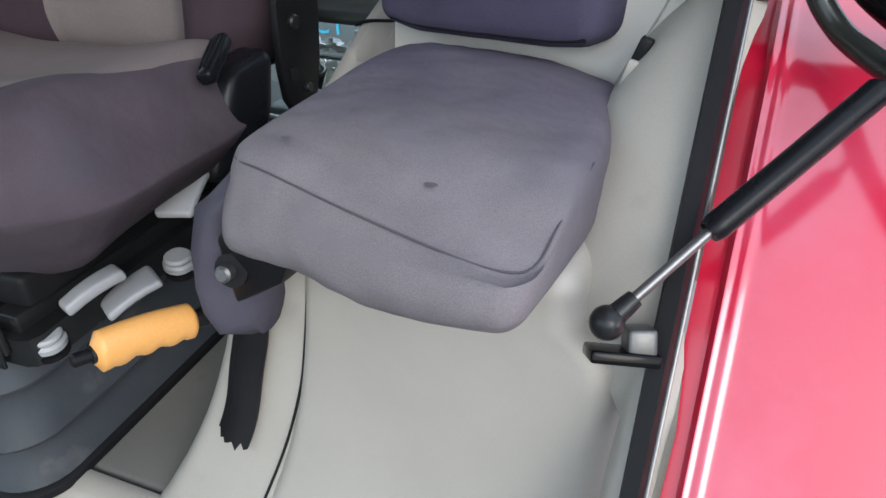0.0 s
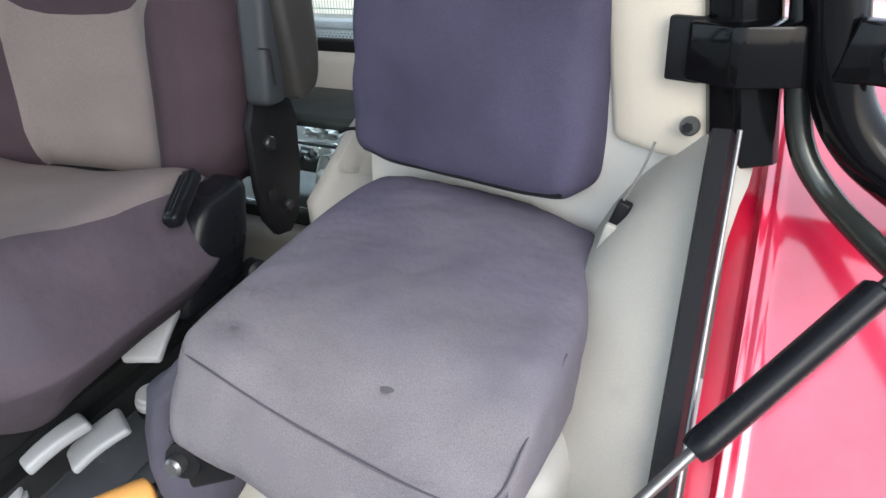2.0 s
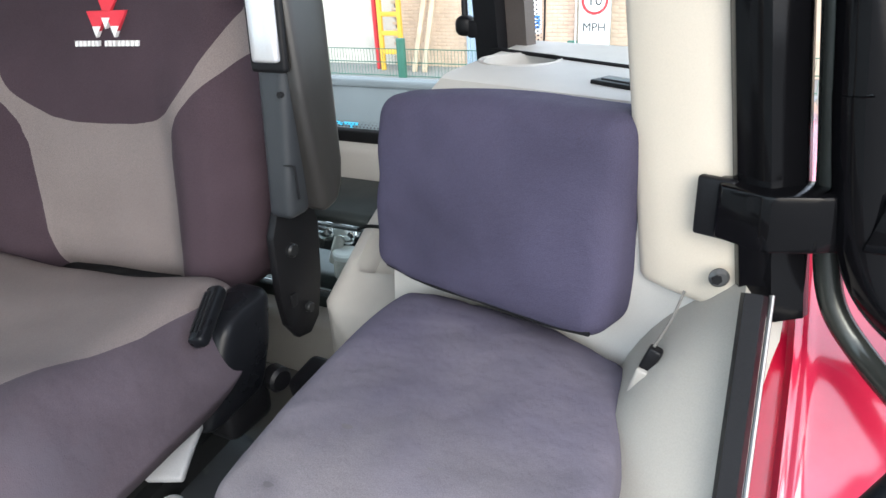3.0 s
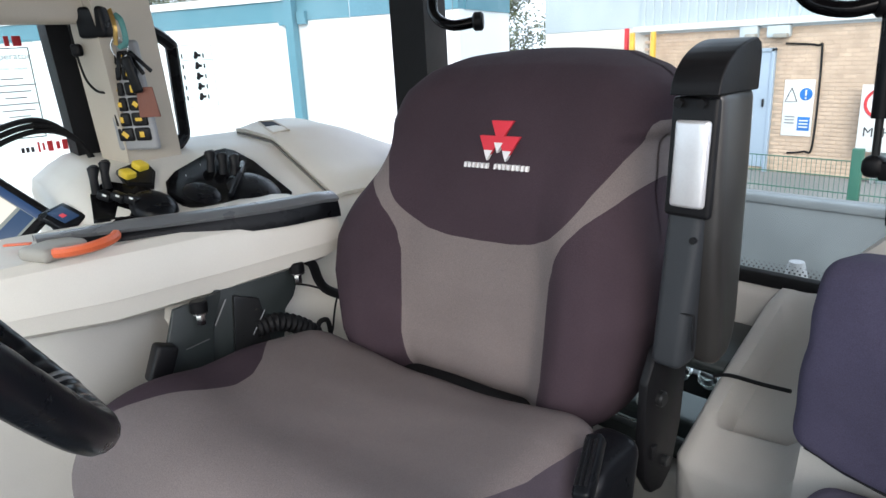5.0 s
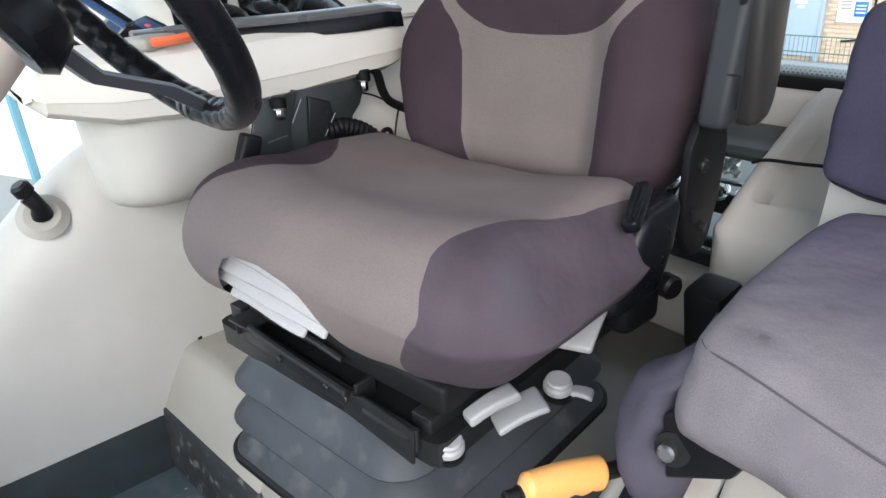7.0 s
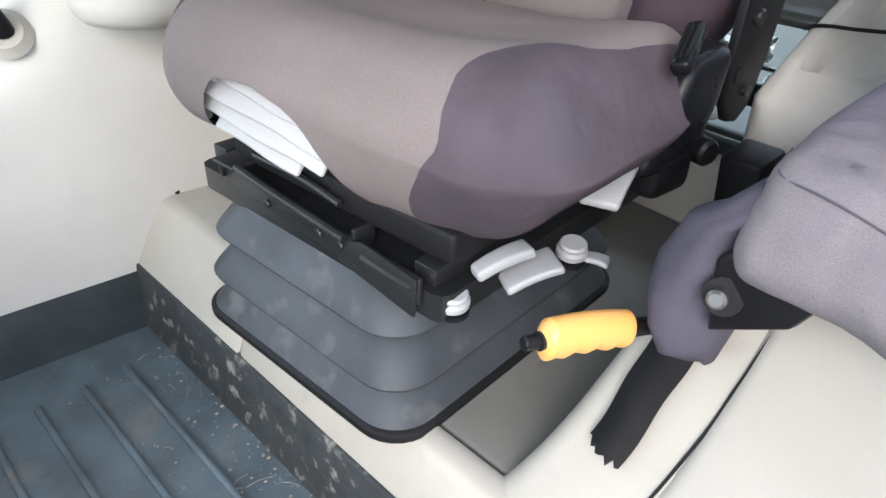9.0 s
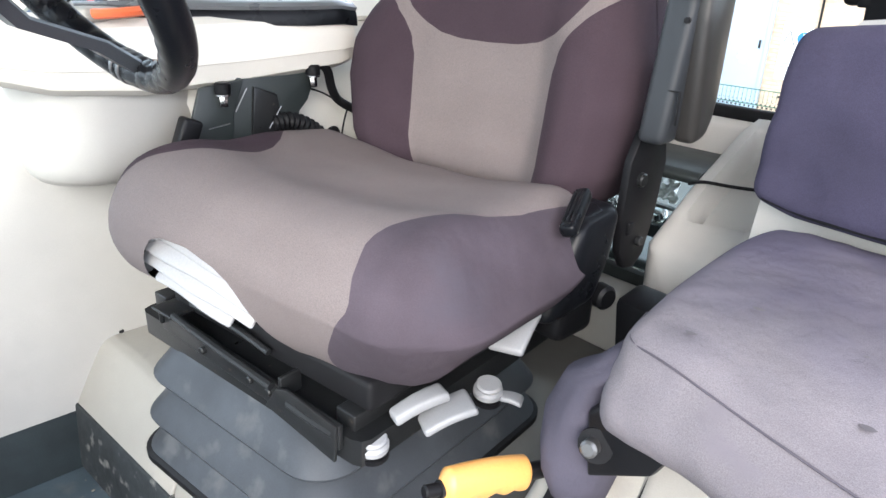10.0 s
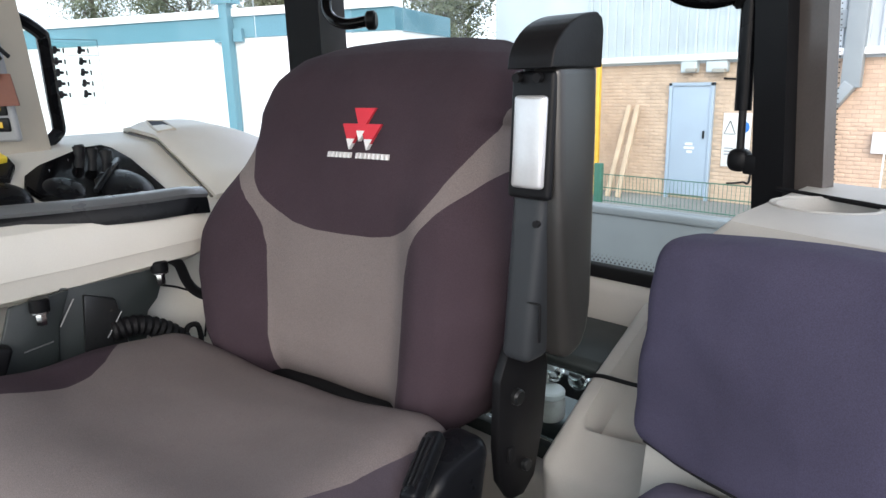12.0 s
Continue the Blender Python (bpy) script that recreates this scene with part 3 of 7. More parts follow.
tower = thing("rear_side_console", "cream plastic console behind the passenger seat", "console", (0.7, 1.2, 0.27), kind="structure")
tower_bm = loft([[(0.50, y + 0.02, 0.28), (0.95, y - 0.05, 0.28), (0.965, y - 0.07, zt - 0.03), (0.95, y - 0.06, zt), (0.565, y + 0.05, zt), (0.535, y + 0.05, zt - 0.03)] for y, zt in ((1.015, 1.040), (1.03, 1.052), (1.085, 1.082), (1.100, 1.092), (1.112, 1.106), (1.13, 1.110), (1.25, 1.110), (1.45, 1.110))])
part("tower_body", cut(tower_bm, loft([[(0.628 + 0.060 * k * math.cos(a), 1.300 + 0.052 * k * math.sin(a), z) for a in np.linspace(0, 2 * math.pi, 28, endpoint=False)] for z, k in ((1.060, 0.85), (1.185, 1.1))])), LINER, tower, sharp=30)


def tray_ring(y, inset=0.0):
    """A shelf with a raised lip and a shallow pocket, rising to the rear."""
    zt = float(np.interp(y, [1.08, 1.14, 1.26, 1.43, 1.50], [0.690, 0.728, 0.803, 0.888, 0.905]))
    d = 0.040 * mix(0, 1, (y - 1.185) / 0.025) * mix(1, 0, (y - 1.42) / 0.03)
    pts = [(0.335, 0.28), (0.52, 0.28), (0.545, zt + 0.20), (0.515, zt + 0.08), (0.490, zt + 0.030 - 0.5 * d), (0.470, zt + 0.012 - d), (0.375, zt - d), (0.362, zt - 0.5 * d), (0.354, zt + 0.001), (0.334, zt), (0.326, zt - 0.010)]
    return [(max(x, 0.326 + inset), y, z - 0.5 * inset * (z > 0.5)) for x, z in pts]


part("side_tray", loft([tray_ring(1.118, 0.024), tray_ring(1.124, 0.010), tray_ring(1.135)] + [tray_ring(y) for y in (1.16, 1.185, 1.195, 1.21, 1.26, 1.32, 1.38, 1.42, 1.435, 1.45, 1.48)]), LINER, tower, "pale moulded side tray", sharp=50)
solo("pillar_cover", rbox((0.108, 0.03, 0.925), 0.012, n=(4, 1, 8), m=3, at=(0.944, 0.962, 1.405), turn=Matrix.Rotation(radians(-14), 3, "Z"), deform=lambda p: (p.x - 0.125 * (p.z + 0.449), p.y + 2.2 * p.x * p.x, p.z - (0.10 * p.x if p.z < -0.3 else 0))), TRIM, "cream plastic door pillar cover with a screw", "pillar cover", kind="structure")
DOOR_POST = [(0.978, 0.945), (0.983, 0.934), (1.004, 0.922), (1.011, 0.921), (1.036, 0.940), (1.040, 0.950), (1.036, 1.0), (0.978, 1.0)]
solo("pillar_door", loft([[(x + 0.010 - 0.130 * (z - 0.956), y, z) for x, y in DOOR_POST] for z in (0.950, 1.2, 1.5, 1.85)]), GLOSSY, "gloss black door pillar of the cab", "pillar", kind="structure", sharp=30)

# ---- outside ----
GROUND_Z = -1.3
ASPHALT = material("yard_concrete", (0.22, 0.215, 0.205), 0.9, vary=0.15, scale=0.6, gscale=40, stain=(0.15, 0.145, 0.14), stain_scale=1.5)
solo("ground", rbox((900, 900, 0.2), 0.01, m=1, at=(0, 0, GROUND_Z - 0.1)), ASPHALT, "grey concrete yard", "ground", kind="structure")
WALLWHITE = material("white_sheet_metal", (0.80, 0.81, 0.81), 0.6, vary=0.03, scale=0.8, grain=0.02, gscale=60)
# the blue is paled to take in haze and glare
BLUEBAND = material("haze_paled_blue_paint", (0.095, 0.235, 0.295), 0.5, vary=0.12, scale=1.2, grain=0.04, gscale=60)
BRICKC = material("buff_brick", (0.47, 0.365, 0.28), 0.85, vary=0.12, scale=3, gscale=60)
GREYDOOR = material("grey_blue_door_paint", (0.34, 0.41, 0.50), 0.5, vary=0.05, scale=2)
CLAD = material("pale_sheet_cladding", (0.50, 0.55, 0.58), 0.5, vary=0.08, scale=1.0)

wall_dir = Vector((0.91, 0.41, 0)).normalized()
wall_at = Vector((-3.0, 3.9, 0))
trailer = thing("site_hoarding", "white metal wall with a haze-paled blue top band and posts", "wall", (wall_at.x, wall_at.y, GROUND_Z))
turn = Matrix(((wall_dir.x, -wall_dir.y, 0), (wall_dir.y, wall_dir.x, 0), (0, 0, 1)))


def along(s, d, z):
    return tuple(wall_at + turn @ Vector((s, d, 0)) + Vector((0, 0, z)))


BAND, CAPZ, TOPZ = 1.635, 1.800, 1.86
part("wall_sheet", loft([[along(s, d, z) for d, z in ((0, GROUND_Z), (0.12, GROUND_Z), (0.12, BAND), (0, BAND))] for s in (-16, -8, 0)]), WALLWHITE, trailer)
part("blue_band", loft([[along(s, d, z) for d, z in ((-0.01, BAND), (0.13, BAND), (0.13, CAPZ), (-0.01, CAPZ))] for s in (-16, 0)]), BLUEBAND, trailer, "blue top band paled by haze")
part("capping", loft([[along(s, d, z) for d, z in ((-0.03, CAPZ), (0.15, CAPZ), (0.15, TOPZ), (-0.03, TOPZ))] for s in (-16, 0)]), WALLWHITE, trailer)
for s in (-1.45, -3.9, -6.4, -8.9):
    part("post", loft([[along(s + a, d, z) for a, d in ((-0.037, -0.09), (0.037, -0.09), (0.037, -0.012), (-0.037, -0.012))] for z in (GROUND_Z, 1.90)]), BLUEBAND, trailer)

building = thing("workshop_building", "buff brick workshop with pale metal cladding above", "building", (0, 14, GROUND_Z))
part("brick_wall", rbox((16.0, 0.3, 2.75), 0.01, m=1, at=(0.5, 14.15, GROUND_Z + 1.375)), BRICKC, building)
part("cladding", rbox((16.2, 0.3, 4.0), 0.01, m=1, at=(0.4, 14.1, 1.45 + 2.0)), CLAD, building)


# ---- driver's seat ----
seat = thing("driver_seat", "air-suspended driver seat in taupe and plum fabric covers", "seat", (0.015, 0.8, 0.27), 8.0)


def L(x, y, z):
    """Seat coordinates: the seat's base is 0.27 above the cab floor."""
    return Vector((x, y, z - 0.27))


BACK_Z = [0.74, 0.78, 0.84, 0.95, 1.02, 1.08, 1.13, 1.18, 1.22, 1.28, 1.32, 1.345]
BACK_W = [0.235, 0.275, 0.305, 0.325, 0.320, 0.298, 0.274, 0.262, 0.26, 0.25, 0.225, 0.17]
BACK_Y = [0.205, 0.20, 0.197, 0.205, 0.218, 0.230, 0.243, 0.258, 0.272, 0.302, 0.335, 0.37]


def back_width(z):
    return float(np.interp(z, BACK_Z, BACK_W))


def back_shape(p):
    """From a box 2 wide, 0.16 deep and 0.6 high to the backrest."""
    z = 1.04 + p.z
    w = back_width(z)
    y0 = float(np.interp(z, BACK_Z, BACK_Y))
    a = abs(p.x)
    low = mix(1, 0.15, (z - 1.0) / 0.18)
    bolster = 0.055 * mix(0, 1, (a - 0.42) / 0.30) * low
    wrap = 0.05 * mix(0, 1, (a - 0.80) / 0.2)
    hollow = 0.012 * (1 - min(1, a / 0.5) ** 2) * mix(0, 1, (z - 0.78) / 0.1) * low
    y = y0 + 0.08 + p.y
    if p.y < 0:
        y += -bolster + wrap + hollow
    ear = (0.038 if p.x > 0 else 0.012) * mix(0, 1, (a - 0.75) / 0.25) * mix(0, 1, (z - 1.20) / 0.03) * mix(1, 0, (z - 1.28) / 0.06)
    wave = 0.0035 * noise.noise(Vector((p.x * 3, p.z * 9, 0.0)))
    return L(p.x * (w + ear) + 0.022 * mix(0, 1, (z - 1.05) / 0.14), y + wave, z - 0.012 * a * a * mix(0, 1, (z - 1.2) / 0.12))


def back_a(p):
    return (p.x - 0.016 - 0.012 * mix(0, 1, (p.z + 0.27 - 1.05) / 0.14)) / back_width(p.z + 0.27)


def bib_line(p):
    return p.z + 0.27 - float(np.interp(abs(back_a(p)), [0, 0.2, 0.36, 0.5, 0.6, 0.7, 0.8, 1.02], [1.034, 1.036, 1.044, 1.062, 1.085, 1.115, 1.15, 1.235]))


def side_line(p):
    z = p.z + 0.27
    return abs(back_a(p)) - float(np.interp(z, [0.70, 0.84, 0.95, 1.0, 1.035, 1.065, 1.09, 1.12, 1.16, 1.4], [0.56, 0.525, 0.50, 0.515, 0.55, 0.62, 0.71, 0.86, 1.03, 2.5]))


back = rbox((2.0, 0.16, 0.606), 0.075, n=(56, 2, 46), m=7, deform=back_shape)
bmesh.ops.recalc_face_normals(back, faces=back.faces)
bib, rest = split(back, bib_line)
sides, centre = split(rest, side_line)
side_a, side_b = split(sides, lambda p: p.x)
part("head_panel", bib, DARKCLOTH, seat, "dark plum fabric head panel", local=True, sharp=80)
part("side_panel", side_a, DARKCLOTH, seat, "dark plum fabric side panel", local=True, sharp=80)
part("side_panel", side_b, DARKCLOTH, seat, "dark plum fabric side panel", local=True, sharp=80)
part("centre_panel", centre, LIGHTCLOTH, seat, "taupe fabric centre panel", local=True, sharp=80)
part("gap_filler", rbox((0.44, 0.09, 0.15), 0.02, m=3, at=L(0, 0.235, 0.70)), RUBBER, seat, "black cover between cushion and backrest", local=True)
part("back_shell", rbox((0.50, 0.05, 0.52), 0.02, n=(4, 1, 6), m=4, at=L(0, 0.345, 1.0), turn=Matrix.Rotation(radians(-7), 3, "X")), DARKGREY, seat, "slate plastic back shell", local=True)


def cushion_shape(p):
    """From a box 0.66 x 0.50 x 0.18 to the cushion."""
    u, v, w = p.x / 0.33, p.y / 0.25, p.z / 0.09
    x = p.x * (1.03 - 0.07 * mix(0, 1, (v - 0.2) / 0.8)) * (1 - 0.06 * mix(0, 1, (-v - 0.6) / 0.4))
    z = 0.742 + p.z
    y = -0.078 + p.y
    if w > 0:
        z += w * (0.027 * mix(0, 1, (abs(u) - 0.15) / 0.80) * mix(1, 0.6, (-v - 0.3) / 0.7) - 0.006)
        z += w * (0.016 * math.exp(-((v + 0.55) / 0.28) ** 2) - 0.012 * mix(0, 1, (v - 0.2) / 0.8) - 0.014 * mix(0, 1, (-v - 0.75) / 0.25))
    else:
        k = -w
        z -= k * mix(0, 1, (-v + 0.1) / 0.9) * float(np.interp(u, [-1, -0.55, 0, 0.2, 0.5, 0.75, 1], [0.012, 0.012, 0.035, 0.055, 0.064, 0.034, -0.015]))
        y += k * 0.055 * mix(0, 1, (-v - 0.3) / 0.7) * mix(0, 1, (u + 0.3) / 0.8)
    y -= 0.012 * mix(0, 1, (-v - 0.5) / 0.5) * math.cos(u * 1.3)
    x += 0.028 * u * mix(0, 1, 0.75 - abs(w + 0.1)) * (1 - 0.5 * mix(0, 1, (-v - 0.5) / 0.5))
    if u < 0:
        x *= 1.13
        y -= 0.03 * mix(0, 1, -u) * mix(0, 1, (-v - 0.2) / 0.8)
    z += 0.003 * noise.noise(Vector((u * 3, v * 3, w)))
    return L(x, y, z)


def patch(p):
    """Above 0 on the side patches of the cushion."""
    x, y, z = p.x, p.y, p.z + 0.27
    if x < 0:
        return -x - float(np.interp(y, [-0.34, -0.30, -0.22, -0.17, -0.12, -0.08, -0.04, 0.0, 0.03, 0.06, 0.2], [0.33, 0.30, 0.260, 0.235, 0.224, 0.232, 0.260, 0.302, 0.335, 0.375, 0.50]))
    edge = float(np.interp(y, [-0.34, -0.314, -0.28, -0.24, -0.20, -0.13, -0.06, 0.02, 0.1, 0.2], [0.238, 0.222, 0.213, 0.222, 0.244, 0.279, 0.297, 0.303, 0.303, 0.30]))
    line = float(np.interp(x, [0.0, 0.12, 0.138, 0.150, 0.166, 0.184, 0.202, 0.217, 0.232, 0.3], [0.20, 0.50, 0.600, 0.640, 0.676, 0.703, 0.728, 0.750, 0.770, 0.78]))
    return max(x - edge, 0.7 * (line - z))


def notch(p):
    """Above 0 in the opening at the front of the cover."""
    x, y, z = p.x, p.y, p.z + 0.27
    top = float(np.interp(x, [-0.275, -0.255, -0.238, -0.222, -0.210, -0.190, -0.165, -0.103, -0.041, -0.012, 0.006, 0.021, 0.034, 0.06, 0.09], [0.50, 0.63, 0.670, 0.699, 0.728, 0.752, 0.760, 0.760, 0.746, 0.733, 0.715, 0.684, 0.648, 0.60, 0.40]))
    return min(top - z, -0.20 - y)


cushion = rbox((0.66, 0.50, 0.18), 0.078, n=(50, 36, 6), m=8, deform=cushion_shape)
bmesh.ops.recalc_face_normals(cushion, faces=cushion.faces)
patches, main = split(cushion, patch)
hole, main = split(main, notch)
hole.free()
patch_a, patch_b = split(patches, lambda p: p.x)
part("cushion_cover", main, LIGHTCLOTH, seat, "taupe fabric seat cushion cover", local=True, sharp=80)
part("cushion_side", patch_a, SIDECLOTH, seat, "dark plum fabric cushion side", local=True, sharp=80)
part("cushion_side", patch_b, DARKCLOTH, seat, "dark plum fabric cushion side", local=True, sharp=80)
part("cushion_foam", rbox((0.33, 0.42, 0.13), 0.03, n=(6, 6, 4), m=4, at=L(-0.105, -0.066, 0.695)), WHITE, seat, "white foam showing under the cover", local=True)
for x0, z0, w, tip, y0 in ((-0.112, 0.738, 0.33, -32, -0.314), (-0.108, 0.711, 0.32, -38, -0.319), (-0.122, 0.685, 0.265, -34, -0.320), (-0.138, 0.662, 0.185, -38, -0.317)):
    part("lining_fold", rbox((w, 0.010, 0.032), 0.005, n=(8, 1, 2), m=3, at=L(x0, y0, z0), turn=Euler((radians(tip), radians(8.5), radians(5))).to_matrix(), deform=lambda p: (p.x, p.y + 0.003 * noise.noise(Vector((p.x * 22, z0 * 50, p.z * 30))), p.z + 0.002 * math.sin(p.x * 31 + z0 * 90))), WHITE, seat, "pleated white lining", local=True)
part("lining_edge", tube([L(-0.282, -0.318, 0.662), L(-0.276, -0.328, 0.695), L(-0.255, -0.332, 0.728), L(-0.21, -0.332, 0.748)], 0.010, n=10), WHITE, seat, "rolled white lining edge", local=True)
part("lining_hook", tube([L(-0.098, -0.315, 0.690), L(-0.104, -0.318, 0.672), L(-0.112, -0.316, 0.655)], 0.0025, n=6), STEEL, seat, "small wire hook", local=True)


# logo and lettering bars on the head panel
def on_back(x, z, out=0.003):
    return L(x, float(np.interp(z, BACK_Z, BACK_Y)) - out, z)


def patch_on_back(name, pts, mat_, label="", out=0.0035):
    bm = bmesh.new()
    lo = [bm.verts.new(on_back(x, z, -0.004)) for x, z in pts]
    hi = [bm.verts.new(on_back(x, z, out)) for x, z in pts]
    bm.faces.new(hi)
    for i in range(len(pts)):
        j = (i + 1) % len(pts)
        bm.faces.new((lo[i], lo[j], hi[j], hi[i]))
    bmesh.ops.recalc_face_normals(bm, faces=bm.faces)
    return part(name, bm, mat_, seat, label, local=True)


LX, LZ = 0.043, 1.206
for dx, dz in ((0.0, 0.014), (-0.0185, -0.010), (0.0185, -0.010)):
    patch_on_back("badge_triangle", [(LX + dx - 0.022, LZ + dz + 0.012), (LX + dx + 0.022, LZ + dz + 0.012), (LX + dx, LZ + dz - 0.026)], LOGORED, "red embroidered triangle badge")
for dx, dz in ((0.0, -0.010), (-0.0185, -0.0225), (0.0185, -0.0225)):
    patch_on_back("badge_tip", [(LX + dx - 0.0085, LZ + dz + 0.002), (LX + dx + 0.0085, LZ + dz + 0.002), (LX + dx, LZ + dz - 0.0145)], THREAD, "white embroidered tip", 0.0042)
for k, w in enumerate((8, 7, 6, 6, 7, 6, 0, 6, 7, 6, 6, 7, 6, 7, 7)):
    if w:
        x0 = LX - 0.064 + k * 0.0088
        patch_on_back("lettering_bar", [(x0, LZ - 0.0500), (x0 + w * 0.00066, LZ - 0.0500), (x0 + w * 0.00066, LZ - 0.0420), (x0, LZ - 0.0420)], THREAD, "white embroidered bar")

# seat hinge, plates, levers
part("hinge_plate", prism([(1.026, 0.725), (1.048, 0.690), (1.078, 0.684), (1.104, 0.705), (1.125, 0.78), (1.135, 0.87), (1.12, 0.925), (1.05, 0.93), (1.025, 0.88), (1.02, 0.78)], 0, 0.318, 0.334, 0.004), BLACK, seat, "black steel hinge plate")
part("hinge_bolt", disc((0.337, 1.058, 0.848), (1, 0, 0), 0.012, 0.012, n=14, bevel=0.003), STEEL, seat)
part("hinge_bolt", disc((0.337, 1.078, 0.735), (1, 0, 0), 0.009, 0.01, n=14, bevel=0.002), STEEL, seat)
part("hinge_slot", rbox((0.006, 0.014, 0.022), 0.002, at=(0.336, 1.045, 0.765)), RUBBER, seat)


def cover_shape(p):
    t = p.z / 0.10
    return (0.320 + p.x * (1 - 0.12 * abs(t)), 0.905 + p.y * (1 - 0.15 * max(0, t)) + 0.03 * t, 0.742 + p.z * 0.80 + 0.10 * p.y)


part("hinge_cover", rbox((0.086, 0.128, 0.20), 0.030, n=(4, 5, 6), m=5, deform=cover_shape), SATIN, seat, "black plastic hinge cover")
part("cover_slot", rbox((0.03, 0.006, 0.008), 0.002, at=(0.342, 0.853, 0.768)), DULL, seat)
part("cover_lower", rbox((0.066, 0.095, 0.09), 0.02, n=(2, 2, 2), m=3, at=(0.316, 0.908, 0.655)), BLACK, seat, "black plastic lower cover")
flap_turn = Euler((radians(22), radians(-18), radians(17))).to_matrix()
FLAP = Vector((0.352, 0.862, 0.838))
flap = part("release_flap", rbox((0.026, 0.098, 0.022), 0.008, m=3, at=tuple(FLAP), turn=flap_turn), SATIN, seat, "ribbed black release flap")
for k in range(3):
    part("flap_rib", rbox((0.0035, 0.070, 0.0035), 0.0012, m=2, at=tuple(FLAP + flap_turn @ Vector((-0.007 + 0.007 * k, 0, 0.0112))), turn=flap_turn), BLACK, flap)
part("tilt_knob", disc((0.352, 0.962, 0.672), (1, -0.2, 0), 0.021, 0.03, n=18, bevel=0.005), BLACK, seat, "black round knob")


def paddle(c, length, width, rz, rx, thick=0.014):
    t = Euler((radians(rx), 0, radians(rz))).to_matrix()
    return rbox((width, length, thick), 0.006, n=(3, 4, 1), m=3, at=c, turn=t, deform=lambda p: (p.x * (1 + 0.25 * p.y / length), p.y, p.z - 0.02 * (p.y / length) ** 2))


part("lever", paddle((0.322, 0.782, 0.668), 0.098, 0.062, 25, 22), GREYPL, seat, "pale grey plastic lever")
part("lever", paddle((0.280, 0.632, 0.575), 0.088, 0.032, -14, 14, 0.018), GREYPL, seat, "pale grey plastic lever")
part("lever", paddle((0.292, 0.676, 0.545), 0.086, 0.054, -25, 22), GREYPL, seat, "pale grey plastic lever")


def seat_knob(x, y, z, tilt):
    knob = part("selector", disc((x, y, z), (0.15, -0.1, 1), 0.024, 0.016, n=22, bevel=0.004), GREYPL, seat, "grey selector knob with dark rings")
    part("ring", disc((x, y, z - 0.012), (0.15, -0.1, 1), 0.0245, 0.008, n=22), BLACK, knob)
    part("cap", disc((x + 0.002, y - 0.001, z + 0.012), (0.15, -0.1, 1), 0.021, 0.010, n=22, bevel=0.003), GREYPL, knob)
    if tilt:
        part("tab", paddle((x + 0.026, y + 0.022, z - 0.008), 0.046, 0.026, tilt, 0, 0.010), GREYPL, knob)


seat_knob(0.262, 0.562, 0.525, 0)
seat_knob(0.285, 0.775, 0.535, -60)

# ---- suspension under the seat ----
suspension = thing("seat_suspension", "dark grey pleated rubber seat suspension bellows", "suspension", (0.0, 0.80, 0.27), 8.0)


def ring(z, inset, r=0.085):
    return [Vector((x, y, z - 0.27)) for x, y, z in round_rect(-0.068, -0.035, 0.273 - inset, 0.325 - inset, r, z, 7)]


for top, grow in ((0.520, 0.020), (0.432, 0.008), (0.352, 0.0)):
    prof = [(top, grow + 0.080), (top - 0.003, grow + 0.046), (top - 0.009, grow + 0.036), (top - 0.060, grow + 0.004), (top - 0.068, grow), (top - 0.074, grow + 0.002), (top - 0.079, grow + 0.018), (top - 0.083, grow + 0.06)]
    part("pleat", loft([ring(z, i, 0.075) for z, i in prof]), BELLOWS, suspension, local=True, sharp=40)
part("base_flange", loft([ring(z, i, 0.075) for z, i in ((0.272, -0.004), (0.284, -0.004), (0.290, 0.002), (0.290, 0.05))]), RUBBER, suspension, local=True)
carrier = part("carrier", loft([[Vector((x, y, z - 0.27)) for x, y, z in round_rect(-0.057, -0.02, 0.295, 0.285, 0.02, z, 2)] for z in (0.505, 0.548)]), STEEL, suspension, "dark steel seat carrier", local=True)
part("front_rail", bar(L(-0.268, -0.303, 0.560), L(0.205, -0.312, 0.548), 0.010, 0.042, up=(0, 0, 1)), STEEL, suspension, "dark steel rail", local=True)
part("rod", tube([L(-0.205, -0.318, 0.592), L(-0.1, -0.322, 0.586), L(0.065, -0.322, 0.574)], 0.0065, n=8), STEEL, suspension, local=True)
part("rod", tube([L(0.10, -0.318, 0.560), L(0.15, -0.318, 0.556), L(0.195, -0.316, 0.553)], 0.008, n=8), STEEL, suspension, local=True)
part("rail_cheek", prism([(0.045, 0.262), (0.20, 0.238), (0.205, 0.300), (0.10, 0.312), (0.075, 0.305)], 1, -0.322, -0.316, 0.002), STEEL, suspension, "dark steel cheek plate", local=True)
part("rail_lip", bar(L(-0.268, -0.300, 0.588), L(-0.205, -0.30, 0.588), 0.05, 0.006), STEEL, suspension, local=True)
for x in (-0.262, 0.075):
    part("bracket_ear", rbox((0.008, 0.04, 0.036), 0.003, at=L(x, -0.295, 0.572)), STEEL, suspension, local=True)
for x in (-0.13, 0.0, 0.048):
    part("bolt", disc(L(x, -0.314, 0.553), (0, 1, 0), 0.007, 0.010, n=10, bevel=0.002), STEEL, suspension, local=True)
part("cross_link", tube([L(-0.19, -0.29, 0.610), L(-0.06, -0.295, 0.615), L(0.02, -0.29, 0.600)], 0.006, n=8), STEEL, suspension, local=True)
part("slide_rail", bar(L(0.19, -0.29, 0.558), L(0.20, 0.22, 0.558), 0.04, 0.03), STEEL, suspension, local=True)
